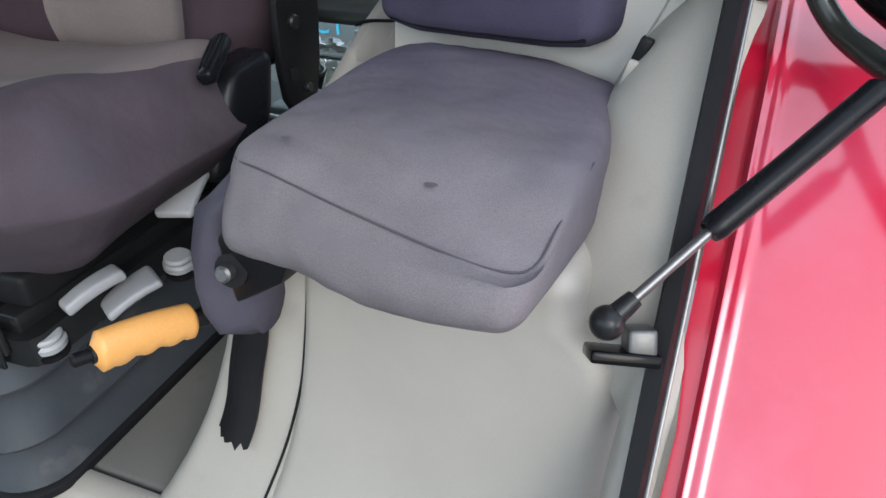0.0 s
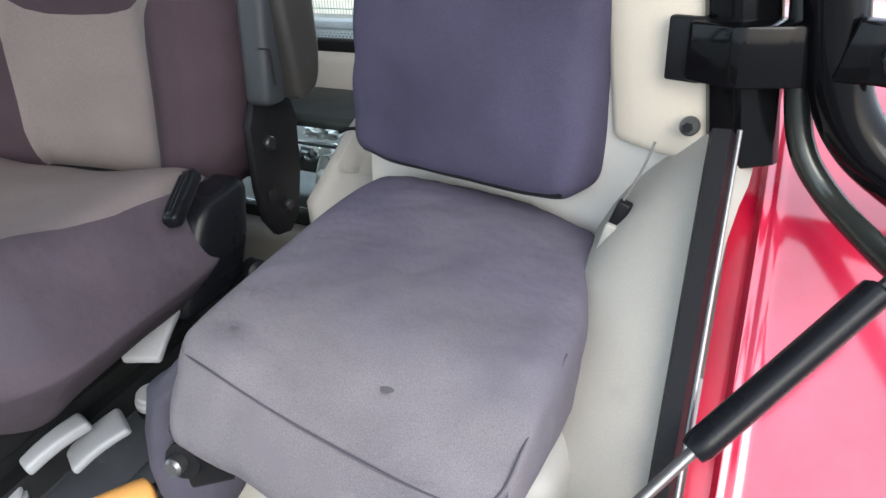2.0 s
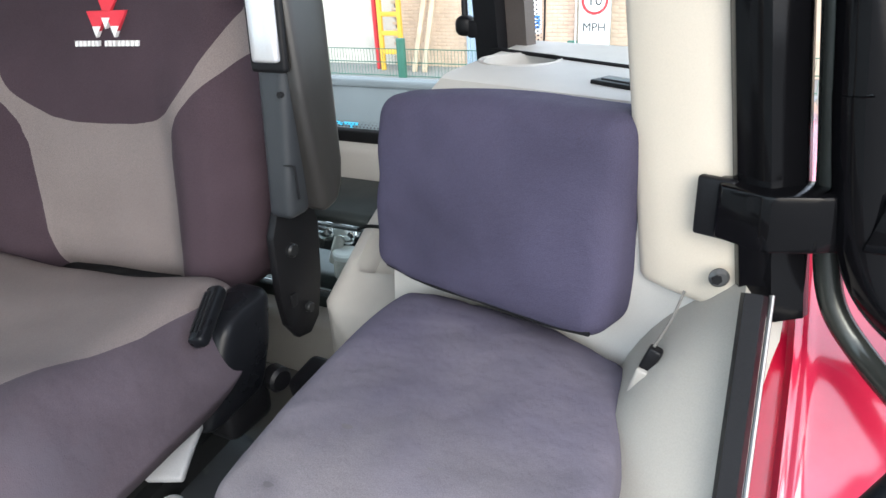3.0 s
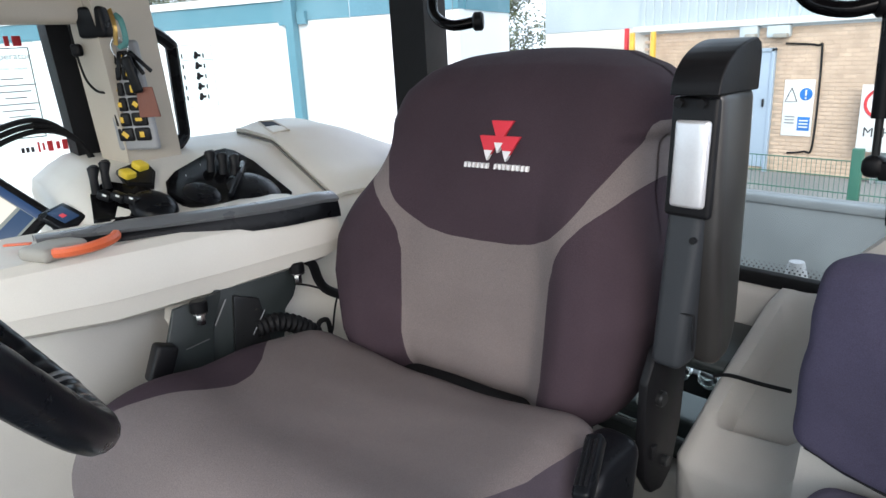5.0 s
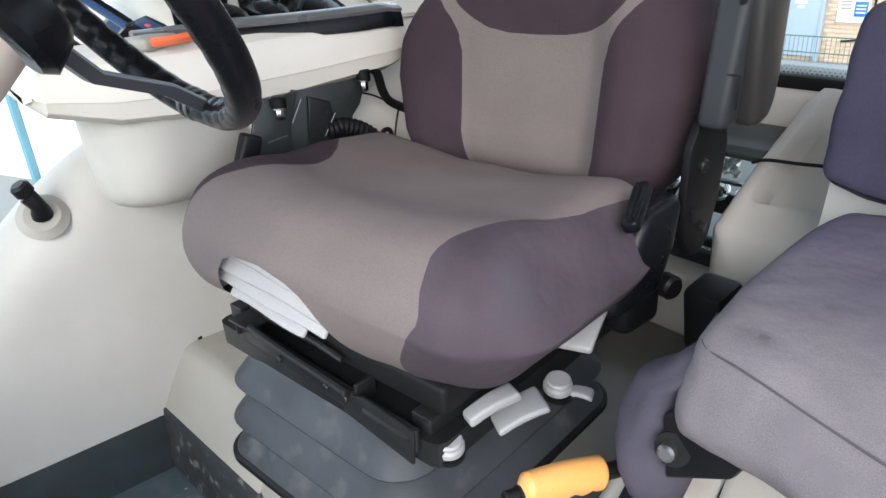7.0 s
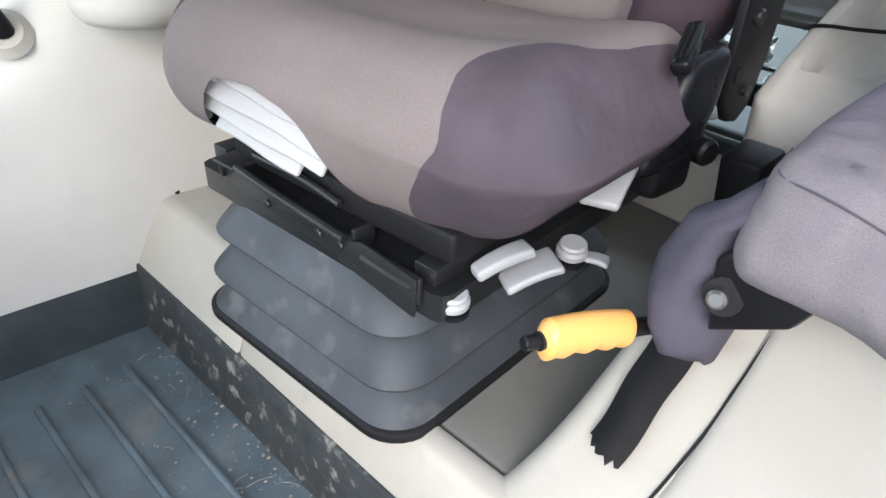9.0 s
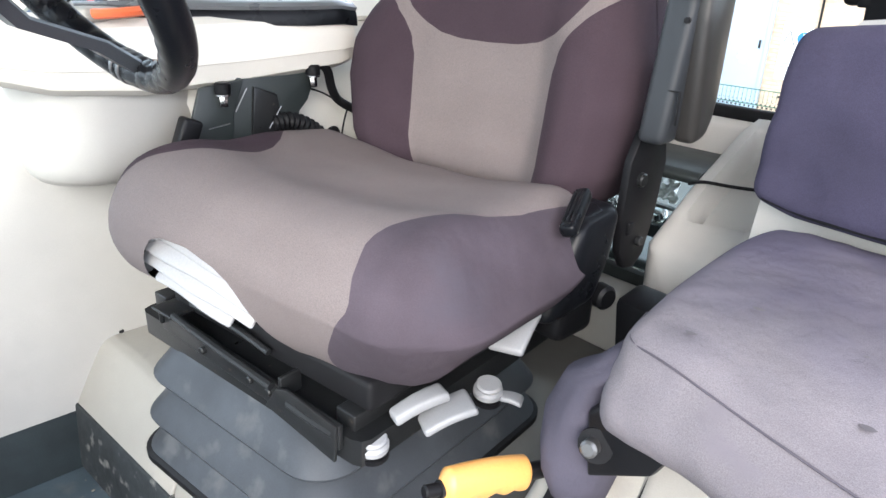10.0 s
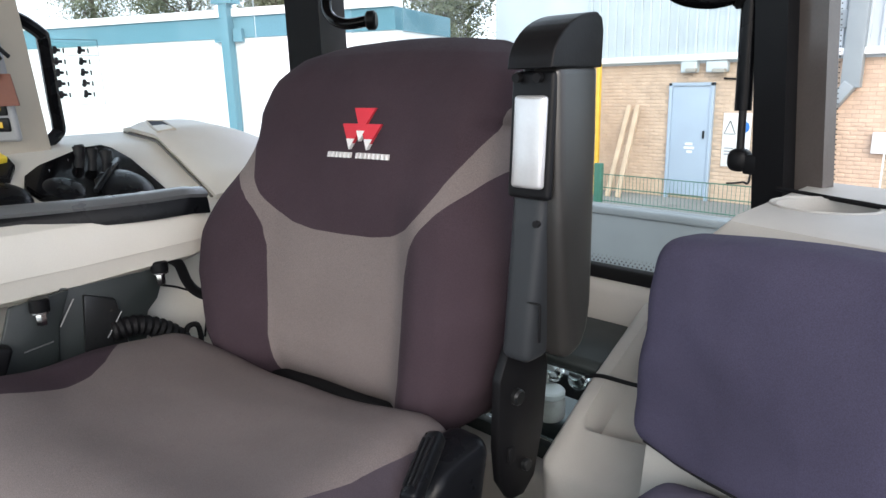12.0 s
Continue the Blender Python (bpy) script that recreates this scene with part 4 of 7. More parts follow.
part("slide_rail", bar(L(-0.30, -0.29, 0.575), L(-0.29, 0.22, 0.575), 0.04, 0.03), STEEL, suspension, local=True)
part("seat_pan", rbox((0.50, 0.46, 0.05), 0.01, at=L(-0.02, -0.05, 0.605)), RUBBER, suspension, "black seat pan", local=True)

# ---- folded armrest ----
armrest = thing("folded_armrest", "black plastic seat armrest folded upright", "armrest", (0.37, 1.05, 0.9))


part("pad", prism([(1.090, 0.915), (1.070, 1.10), (1.062, 1.288), (1.150, 1.288), (1.152, 1.20), (1.150, 0.985), (1.143, 0.948), (1.128, 0.924)], 0, 0.352, 0.396, 0.018, seg=4), PADSKIN, armrest, "black padded arm with a tint of reflected brick", sharp=60)
CAP = [(1.046, 1.282)] + [(1.145 - 0.097 * math.cos(a), 1.284 + 0.062 * math.sin(a)) for a in np.linspace(0.05, 1.5, 10)] + [(1.150, 1.340), (1.154, 1.325), (1.152, 1.282)]
part("cap", prism(CAP, 0, 0.333, 0.397, 0.018, seg=4), BLACK, armrest, "black leather-grained cap", sharp=60)


def casing_shape(p):
    t = p.z / 0.19
    return (0.352 + p.x * (1 + 0.10 * t) + 0.010 * t, 1.084 + p.y + 0.012 * t, 1.108 + p.z)


part("casing", rbox((0.052, 0.050, 0.385), 0.014, n=(3, 1, 8), m=4, deform=casing_shape), DARKGREY, armrest, "dark slate plastic casing")
tilt = Matrix.Rotation(radians(-4), 3, "X")
frame_ = part("plate_frame", rbox((0.062, 0.012, 0.150), 0.012, n=(2, 1, 4), m=3, at=(0.360, 1.062, 1.205), turn=tilt), BLACK, armrest, "black plate frame with two screws")
for x in (0.342, 0.372):
    part("screw", disc((x, 1.056, 1.272), (0, 1, 0.07), 0.0055, 0.008, n=12), RUBBER, frame_)
part("label_plate", rbox((0.046, 0.010, 0.108), 0.008, n=(4, 1, 3), m=3, at=(0.362, 1.056, 1.198), turn=tilt, deform=lambda p: (p.x, p.y - 0.006 * (1 - (p.x / 0.03) ** 2), p.z)), SILVER, armrest, "worn silver plate")
part("button", disc((0.369, 1.060, 1.100), (0, 1, 0), 0.0045, 0.008, n=10), RUBBER, armrest)
part("groove", rbox((0.0025, 0.004, 0.05), 0.001, m=1, at=(0.378, 1.0555, 0.975)), RUBBER, armrest)
part("groove", rbox((0.034, 0.004, 0.0022), 0.001, m=1, at=(0.362, 1.0545, 1.0)), RUBBER, armrest)

armrest.location = (0.384, 1.026, 0.9)

# ---- passenger seat ----
passenger = thing("passenger_seat", "small navy fabric passenger seat, stained and worn", "seat", (0.73, 0.82, 0.70))
PC = [Vector(c) for c in ((0.588, 0.588), (0.918, 0.572), (0.905, 0.985), (0.550, 1.045))]


def bilinear(c, u, v):
    u, v = (u + 1) / 2, (v + 1) / 2
    return (c[0] * (1 - u) + c[1] * u) * (1 - v) + (c[3] * (1 - u) + c[2] * u) * v


def pc_place(u, v, w, lift):
    q = bilinear(PC, u, v)
    c = Vector((0.745, 0.79))
    q = c + (q - c) * (1 - 0.05 * u * u * v * v * (1.5 if v > 0 else 0.45)) * (1 + 0.012 * (1 - w * w))
    q.y -= 0.010 * math.cos(u * 1.35) * mix(0, 1, (-v - 0.3) / 0.7)
    front_ = mix(0, 1, (-v - 0.3) / 0.7)
    q.y += 0.030 * front_ * mix(0, 1, (w + 0.5) / 1.3)
    q.x += 0.010 * math.cos(v * 1.4) * u
    lift -= 0.016 * u * front_ * max(0.0, w)
    z = 0.785 + lift + (max(0, w) * (0.012 * (1 - u * u) * (1 - v * v) + 0.014 * mix(0, 1, (v + 0.1) / 0.9) - 0.014 * u * u * v * v - 0.034 * mix(0.15, 1, (u + 0.7) / 1.2) * mix(0, 1, (-v - 0.25) / 0.75)) + min(0, w) * 0.006 * math.sin(u * 4))
    return Vector((q.x, q.y, z))


def pc_shape(p):
    u, v, w = p.x / 0.17, p.y / 0.19, p.z / 0.055
    q = pc_place(u, v, w, p.z)
    k = noise.noise(Vector((u * 2.5, v * 2.5, w * 1.5))) * 0.003 + noise.noise(Vector((u * 7, v * 7, w * 4))) * 0.0012
    return q + Vector((k, k, k))


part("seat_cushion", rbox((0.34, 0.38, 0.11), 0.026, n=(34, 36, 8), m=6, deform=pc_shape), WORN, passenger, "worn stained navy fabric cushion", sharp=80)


def piping(steps_):
    return [pc_place(u, v, 0.73, 0.040) + Vector((0, -0.0006, 0.0006)) for u, v in steps_]


edge_line = [(-0.985, -0.6), (-0.972, -0.86), (-0.90, -0.965), (-0.6, -0.99), (0.0, -0.99), (0.6, -0.99), (0.88, -0.965), (0.972, -0.86), (0.987, -0.6), (0.987, -0.1)]
part("piping", tube(piping(edge_line), 0.0011, n=6, per=5), SEAM, passenger, "dark stitched seam")
STAIN = material("dark_stain", (0.105, 0.095, 0.102), 0.95, vary=0.2)
for u, v, r, f in ((-0.42, -0.30, 0.0065, 0.5), (0.16, -0.34, 0.0035, 0.4), (0.30, -0.70, 0.0065, 0.7), (-0.62, -0.80, 0.0055, 0.6)):
    c = pc_place(u, v, 1, 0.055)
    bm = bmesh.new()
    vs = [bm.verts.new(c + Vector((r * math.cos(a) * (1 + 0.15 * math.sin(3 * a)), r * f * math.sin(a), 0.0022))) for a in np.linspace(0, 2 * math.pi, 16, endpoint=False)]
    bm.faces.new(vs)
    part("stain", bm, STAIN, passenger, "small dark stain")
PB = [Vector(c) for c in ((0.516, 1.032), (0.872, 0.926))]


def pb_shape(p):
    u, w = p.x / 0.178, p.z / 0.122
    b = PB[0].lerp(PB[1], (u + 1) / 2)
    n = Vector((0.30, 0.954))
    q = b + n * (p.y + 0.026 + 0.016 * (w + 1) - 0.014 * (1 - u * u) * (1 - w * w) * (1 if p.y < 0 else 0))
    z = 0.992 + p.z + 0.010 * u + 0.006 * math.cos(u * 2.2) * (w > 0)
    k = 0.0022 * noise.noise(Vector((u * 3, w * 3, 1.0)))
    corner = 0.028 * max(0.0, abs(u) - 0.6) * max(0.0, -w - 0.4) * (1 if u < 0 else 0.5)
    return (q.x - corner * (1 if u > 0 else -1) + k, q.y + k, z + corner * 2)


part("backrest", rbox((0.356, 0.078, 0.244), 0.026, n=(24, 2, 18), m=6, deform=pb_shape), NAVY, passenger, "navy fabric backrest")
# a black line draws the shadow gap below the backrest
lower_edge = [Vector(pb_shape(Vector((0.178 * u, -0.030, -0.112)))) + Vector((0, -0.003, 0.001)) for u in (-0.85, -0.4, 0.1, 0.6, 0.92)]
part("backrest_hem", tube(lower_edge, 0.0028, n=6), RUBBER, passenger, "black line for the shadow gap below the backrest")


TAILCLOTH = material("loose_navy_cloth", (0.060, 0.056, 0.075), 0.9, vary=0.2, grain=0.08, gscale=900, bump=0.5, spec=0.2, crease=0.6)
TAIL = [(0.571, 0.606, 0.800, 0.812), (0.550, 0.597, 0.775, 0.790), (0.534, 0.590, 0.755, 0.765), (0.508, 0.591, 0.695, 0.731), (0.502, 0.592, 0.645, 0.697), (0.512, 0.590, 0.612, 0.665), (0.540, 0.587, 0.594, 0.630), (0.566, 0.583, 0.583, 0.595)]


def tail_ring(k):
    xa, xb, za, zb = TAIL[k]
    out = []
    for i in range(20):
        a = 2 * math.pi * i / 20
        s = 0.5 + 0.5 * math.cos(a)
        crease = 0.005 * math.sin(7 * s + k) + 0.006 * noise.noise(Vector((s * 3, k * 0.9, 0.3)))
        depth = 0.046 * mix(0.7, 1, k / 3) * (0.35 if k == 7 else 1)
        out.append((xa - 0.012 * (k > 1) + (xb - xa + 0.012) * s, 0.652 - 0.018 * (k < 2) - depth * math.sin(a) * (1 + 0.2 * s) - crease + 0.03 * max(0, 2 - k) / 2, za + (zb - za) * s))
    return out


part("cover_tail", loft([tail_ring(k) for k in range(8)]), TAILCLOTH, passenger, "loose navy fabric tail", sharp=80)
part("pivot_bolt", disc((0.592, 0.592, 0.709), (0.25, -1, 0.25), 0.0095, 0.024, n=12, bevel=0.003), DULL, passenger, "bright pivot bolt")
part("pivot_washer", disc((0.593, 0.600, 0.708), (0.25, -1, 0.25), 0.019, 0.010, n=16), RUBBER, passenger)
part("swing_bracket", prism([(0.585, 0.66), (0.655, 0.705), (0.675, 0.745), (0.60, 0.765), (0.575, 0.74)], 1, 0.600, 0.68, 0.006), BLACK, passenger, "black steel swing bracket")
part("support_frame", rbox((0.30, 0.34, 0.03), 0.008, at=(0.75, 0.83, 0.722)), BLACK, passenger)


def strap_point(u, v):
    s = u - 0.5
    z = 0.60 - 0.215 * v - 0.012 * s * v + 0.006 * math.sin(25 * u) * (v > 0.97)
    return (0.532 - 0.042 * v + 0.050 * s + 0.002 * math.sin(9 * v), box_front(z) - 0.004 - 0.006 * math.cos(5 * s), z)


strap = part("strap", sheet(strap_point, 10, 16, 0.006), RUBBER, passenger, "frayed black fabric strap")
solid = thing("hand_brake", "hand brake lever with a ribbed amber grip", "hand brake", (0.47, 0.75, 0.30))
ga, gb = Vector((0.470, 0.498, 0.625)), Vector((0.500, 0.612, 0.605))
gd = (gb - ga).normalized()
gs = gd.cross(Vector((0, 0, 1))).normalized()
gu = gs.cross(gd)
rings = []
for k in range(33):
    t = k / 32
    r = 0.0215 * min(1, (t / 0.06) ** 0.5 if t < 0.06 else 1, ((1 - t) / 0.05) ** 0.5 if t > 0.95 else 1)
    r = max(r, 0.010)
    low = 0.0022 * math.cos(t * 2 * math.pi * 4.2) * (0.15 < t < 0.85)
    rings.append([ga.lerp(gb, t) + gs * (r * 0.82 * math.cos(a)) + gu * (r * (1.15 - 0.1 * t) * math.sin(a) - (low if math.sin(a) < -0.3 else 0) + 0.004 * math.sin(math.pi * t)) for a in np.linspace(0, 2 * math.pi, 20, endpoint=False)])
part("grip", loft(rings), YELLOW, solid, "amber plastic grip with finger ridges", sharp=60)
part("button", disc(ga - gd * 0.008, gd, 0.008, 0.026, n=14, bevel=0.002), BLACK, solid, "black release button")
part("ring", disc(ga + gd * 0.001, gd, 0.0105, 0.006, n=16), STEEL, solid)
part("lever_arm", tube([gb - gd * 0.01, gb + gd * 0.03, Vector((0.497, 0.72, 0.56)), Vector((0.50, 0.86, 0.46)), Vector((0.50, 0.95, 0.36)), Vector((0.50, 1.0, 0.29))], 0.011, n=10), BLACK, solid, "black steel lever")


# ---- steering wheel ----
wheel = thing("steering_wheel", "black steering wheel with a ribbed grip and slate spokes", "steering wheel", (0.06, 0.1, 0.9))
tilt_, yaw_ = 0.993, 0.055
WC, WR = Vector((0.118, 0.260, 1.205)), 0.203
wn_ = Vector((-math.sin(yaw_) * math.sin(tilt_), math.cos(yaw_) * math.sin(tilt_), math.cos(tilt_)))
wu = Vector((math.cos(yaw_), math.sin(yaw_), 0))
wv = wn_.cross(wu)
rings = []
for k in range(288):
    a = 2 * math.pi * k / 288
    d = wu * math.cos(a) + wv * math.sin(a)
    ring_ = []
    for b in np.linspace(0, 2 * math.pi, 14, endpoint=False):
        rib = 0.0028 * (0.5 + 0.5 * math.cos(a * 44)) ** 2 * max(0.0, -math.cos(b)) * (0.25 < (a / 6.2832) % 0.5 or a < 2.6)
        ring_.append(WC + d * (WR + (0.0185 - rib) * math.cos(b)) + wn_ * (0.0185 - rib) * math.sin(b))
    rings.append(ring_)
part("rim", loft(rings + rings[:1], caps=False), SATIN, wheel, "ribbed black rim", sharp=60)
HUB = WC - wn_ * 0.075
for a, w in ((radians(93), 0.030), (radians(203), 0.030), (radians(303), 0.030)):
    d = wu * math.cos(a) + wv * math.sin(a)
    s_ = wn_.cross(d)
    part("spoke", loft([[p + s_ * (w * k * x) + wn_ * (0.009 * y) for x, y in ((-0.5, -1), (0.5, -1), (0.5, 0.6), (0.25, 1), (-0.25, 1), (-0.5, 0.6))] for p, k in ((HUB + d * 0.03, 1.5), (HUB + d * 0.09 + wn_ * 0.01, 1.0), (WC + d * 0.15 - wn_ * 0.02, 0.85), (WC + d * (WR - 0.006), 0.75))]), DARKGREY, wheel, "slate grey spoke")
for a in (radians(101), radians(105)):
    d = wu * math.cos(a) + wv * math.sin(a)
    e = wv * math.cos(a) - wu * math.sin(a)
    part("grip_band", loft([[WC + d * (WR + r * math.cos(b)) + wn_ * (r * math.sin(b)) + e * o for b in np.linspace(0, 2 * math.pi, 16, endpoint=False)] for o, r in ((-0.003, 0.0186), (-0.002, 0.0196), (0.002, 0.0196), (0.003, 0.0186))]), DULL, wheel, "thin bright band on the rim")
part("hub", disc(HUB, wn_, 0.065, 0.05, n=28, r2=0.055, bevel=0.01), SATIN, wheel, "black hub pad")
column = thing("steering_column", "beige steering column cover with black stalk", "steering column", (0.08, 0.0, 0.0))
part("column_cover", loft([[c + wu * (w * math.cos(a)) + wv * (w * 0.8 * math.sin(a)) for a in np.linspace(0, 2 * math.pi, 20, endpoint=False)] for c, w in ((HUB - wn_ * 0.03, 0.05), (HUB - wn_ * 0.07, 0.06), (HUB - wn_ * 0.18, 0.07), (Vector((0.06, -0.1, 0.75)), 0.10), (Vector((0.05, -0.35, 0.0)), 0.14))]), TRIM, column)
part("stalk", tube([HUB - wn_ * 0.05 - wu * 0.03, HUB - wn_ * 0.06 - wu * 0.11, HUB - wn_ * 0.03 - wu * 0.18 - wv * 0.02], 0.008, n=8), BLACK, column)
part("stalk_head", tube([HUB - wn_ * 0.03 - wu * 0.17 - wv * 0.02, HUB - wn_ * 0.03 - wu * 0.225 - wv * 0.03], [0.012, 0.015], n=12), BLACK, column)

# ---- control console with armrest ----
arm_console = thing("control_console", "beige control console armrest with slate top strip", "console", (-0.45, 0.62, 0.95))


def console_at(y):
    ys = [0.26, 0.29, 0.40, 0.55, 0.75, 0.94, 0.975]
    cols = [[0.985, 0.955, 0.925, 0.915, 0.93, 0.952, 0.96], [1.02, 1.04, 1.048, 1.052, 1.058, 1.065, 1.06], [-0.47, -0.445, -0.425, -0.405, -0.37, -0.335, -0.342], [-0.66, -0.68, -0.69, -0.66, -0.60, -0.55, -0.54]]
    return [float(np.interp(y, ys, c)) for c in cols]


def console_ring(y):
    z0, z1, xi, xo = console_at(y)
    h = z1 - z0
    return [(xi - 0.03, y, z0), (xi - 0.008, y, z0 + 0.012), (xi, y, z0 + 0.35 * h), (xi + 0.003, y, z0 + 0.36 * h), (xi + 0.002, y, z1 - 0.035), (xi - 0.010, y, z1 - 0.012), (xi - 0.03, y, z1), (xo, y, z1), (xo - 0.005, y, z0 + 0.02), (xo + 0.02, y, z0)]


part("console_body", loft([console_ring(y) for y in (0.26, 0.275, 0.29, 0.34, 0.40, 0.475, 0.55, 0.65, 0.75, 0.85, 0.94, 0.965, 0.975)]), CONSOLE, arm_console, sharp=28)


def strip_off(v):
    """The strip swings away from the inner edge towards the front."""
    return 0.085 * max(0.0, 1 - v / 0.8) ** 1.3


def strip_point(u, v):
    y = 0.475 + 0.505 * v
    z0, z1, xi, xo = console_at(y)
    o = strip_off(v)
    w = mix(0.030, 0.06, (v - 0.0) / 0.35)
    return (xi - 0.004 - o - w * u, y, z1 + 0.006 + 0.12 * o + 0.010 * math.sin(math.pi * min(1, u * 1.2)) * mix(0.3, 1, v * 3))


def strip_side(u, v):
    y = 0.475 + 0.505 * v
    z0, z1, xi, xo = console_at(y)
    o = strip_off(v)
    return (xi + 0.004 - o - 0.006 * (1 - u) ** 2, y, z1 + 0.008 + 0.12 * o - mix(0.012, 0.030, v * 1.3) * u)


STRIPTOP = material("grey_soft_plastic", (0.12, 0.125, 0.132), 0.28, vary=0.06, gscale=600, bump=0.1)
part("top_strip", sheet(strip_point, 8, 26, 0.01), STRIPTOP, arm_console, "grey top strip", sharp=60)
part("edge_strip", sheet(strip_side, 5, 26, 0.008), SATIN, arm_console, "black edge strip", sharp=60)
part("dial_ring", tube([(-0.452 + 0.050 * math.cos(a), 0.530 + 0.055 * math.sin(a), 1.066 + 0.004 * math.sin(a)) for a in np.linspace(radians(-60), radians(75), 12)], 0.009, n=8, per=3), ORANGE, arm_console, "orange hand throttle ring")
part("dial_slider", rbox((0.07, 0.085, 0.024), 0.010, n=(2, 2, 1), m=4, at=(-0.465, 0.490, 1.060), turn=Matrix.Rotation(radians(25), 3, "Z")), PALE, arm_console, "pale plastic slider")
part("dial_mark", rbox((0.010, 0.045, 0.004), 0.0015, m=1, at=(-0.560, 0.455, 1.060), turn=Matrix.Rotation(radians(-35), 3, "Z")), ORANGE, arm_console, "orange mark")
part("red_button", disc((-0.56, 0.36, 1.060), (0, 0, 1), 0.012, 0.014, n=16, bevel=0.003), REDINK, arm_console, "red push button")

# brackets, hoses below the console
under = thing("console_bracket", "black steel console bracket with bolts and hoses", "bracket", (-0.40, 0.85, 0.75))
part("rear_plate", prism([(0.715, 0.945), (0.895, 0.958), (0.900, 0.935), (0.878, 0.884), (0.857, 0.863), (0.845, 0.79), (0.690, 0.79)], 0, -0.400, -0.382, 0.004), BULK, under, "dark green-grey bracket plate")
part("front_plate", prism([(0.635, 0.930), (0.728, 0.940), (0.704, 0.880), (0.690, 0.79), (0.585, 0.79), (0.606, 0.845)], 0, -0.384, -0.374, 0.003), BULK, under, "dark green-grey bracket plate")
part("rib_plate", prism([(0.748, 0.925), (0.800, 0.905), (0.815, 0.80), (0.735, 0.80)], 0, -0.383, -0.372, 0.004), STEEL, under, "raised black rib plate")
part("web", rbox((0.05, 0.10, 0.012), 0.003, at=(-0.365, 0.775, 0.795)), STEEL, under)
part("end_block", rbox((0.034, 0.040, 0.070), 0.008, m=3, at=(-0.362, 0.596, 0.845), turn=Matrix.Rotation(radians(-22), 3, "X")), BLACK, under, "black end block")
for a_, b_ in (((0.731, 0.923), (0.704, 0.879)), ((0.645, 0.851), (0.690, 0.857)), ((0.806, 0.880), (0.776, 0.837))):
    part("bright_edge", tube([(-0.371, *a_), (-0.371, *b_)], 0.0013, n=5, curve=False), DULL, under, "thin bright edge line")
for y, z in ((0.676, 0.912), (0.880, 0.934)):
    nut = part("bolt", disc((-0.362, y, z - 0.008), (0, 0, 1), 0.0085, 0.022, n=6, bevel=0.0015), CHROME, under, "bright hexagon bolt")
    part("washer", disc((-0.362, y, z + 0.004), (0, 0, 1), 0.0150, 0.003, n=18), CHROME, nut)
    part("boss", disc((-0.362, y, z + 0.016), (0, 0, 1), 0.0155, 0.024, n=18, bevel=0.003), BLACK, nut)
part("hose", tube([(-0.36, 0.895, 0.965), (-0.365, 0.918, 0.946), (-0.375, 0.935, 0.905), (-0.38, 0.957, 0.876), (-0.37, 1.0, 0.85)], 0.010, n=10), RUBBER, under, "black hose")
part("cable", tube([(-0.385, 0.870, 0.913), (-0.385, 0.915, 0.897), (-0.385, 0.960, 0.873), (-0.38, 1.0, 0.86)], 0.0022, n=6), RUBBER, under, "thin black cable")
part("cable", tube([(-0.385, 0.984, 0.860), (-0.385, 0.972, 0.825), (-0.385, 0.962, 0.780)], 0.0022, n=6), RUBBER, under, "thin black cable")
part("corrugated_hose", tube([(-0.375, 0.785, 0.845), (-0.372, 0.83, 0.846), (-0.370, 0.875, 0.825), (-0.368, 0.91, 0.790), (-0.36, 0.93, 0.74)], [0.017 + 0.003 * (k % 2) for k in range(33)], n=12), RUBBER, under, "black corrugated hose")
part("hose_clip", tube([(-0.372, 0.915, 0.800), (-0.372, 0.926, 0.816), (-0.372, 0.943, 0.814), (-0.372, 0.948, 0.790), (-0.372, 0.946, 0.770)], 0.0055, n=8), RUBBER, under, "black hose loop")


# ---- lever modules and switches on the side console ----
def tilt_on_side(x, y):
    e = 0.01
    nx = (side_z(x - e, y) - side_z(x + e, y)) / (2 * e)
    return Vector((nx, 0, 1)).normalized()


def on_side(x, y, h=0.0):
    return Vector((x, y, side_z(x, y))) + tilt_on_side(x, y) * h


def side_patch(outline, low, high):
    bm = bmesh.new()
    lo = [bm.verts.new(on_side(x, y, low)) for x, y in outline]
    hi = [bm.verts.new(on_side(x, y, high)) for x, y in outline]
    bm.faces.new(hi)
    for i in range(len(outline)):
        j = (i + 1) % len(outline)
        bm.faces.new((lo[i], lo[j], hi[j], hi[i]))
    bmesh.ops.recalc_face_normals(bm, faces=bm.faces)
    bmesh.ops.bevel(bm, geom=[e for e in bm.edges if all(v in hi for v in e.verts)], offset=0.004, segments=2, affect="EDGES")
    return bm


def dome(x, y, rx, ry, h, turn_):
    """A smooth half-egg that rises from the console surface."""
    rings = []
    c, s = math.cos(radians(turn_)), math.sin(radians(turn_))
    for k in range(9):
        a = math.pi / 2 * k / 8.3
        q = math.cos(a) ** 0.6
        rings.append([on_side(x + (rx * q * math.cos(b)) * c - (ry * q * math.sin(b)) * s, y + (rx * q * math.cos(b)) * s + (ry * q * math.sin(b)) * c, -0.004 + h * math.sin(a)) for b in np.linspace(0, 2 * math.pi, 26, endpoint=False)])
    return loft(rings)


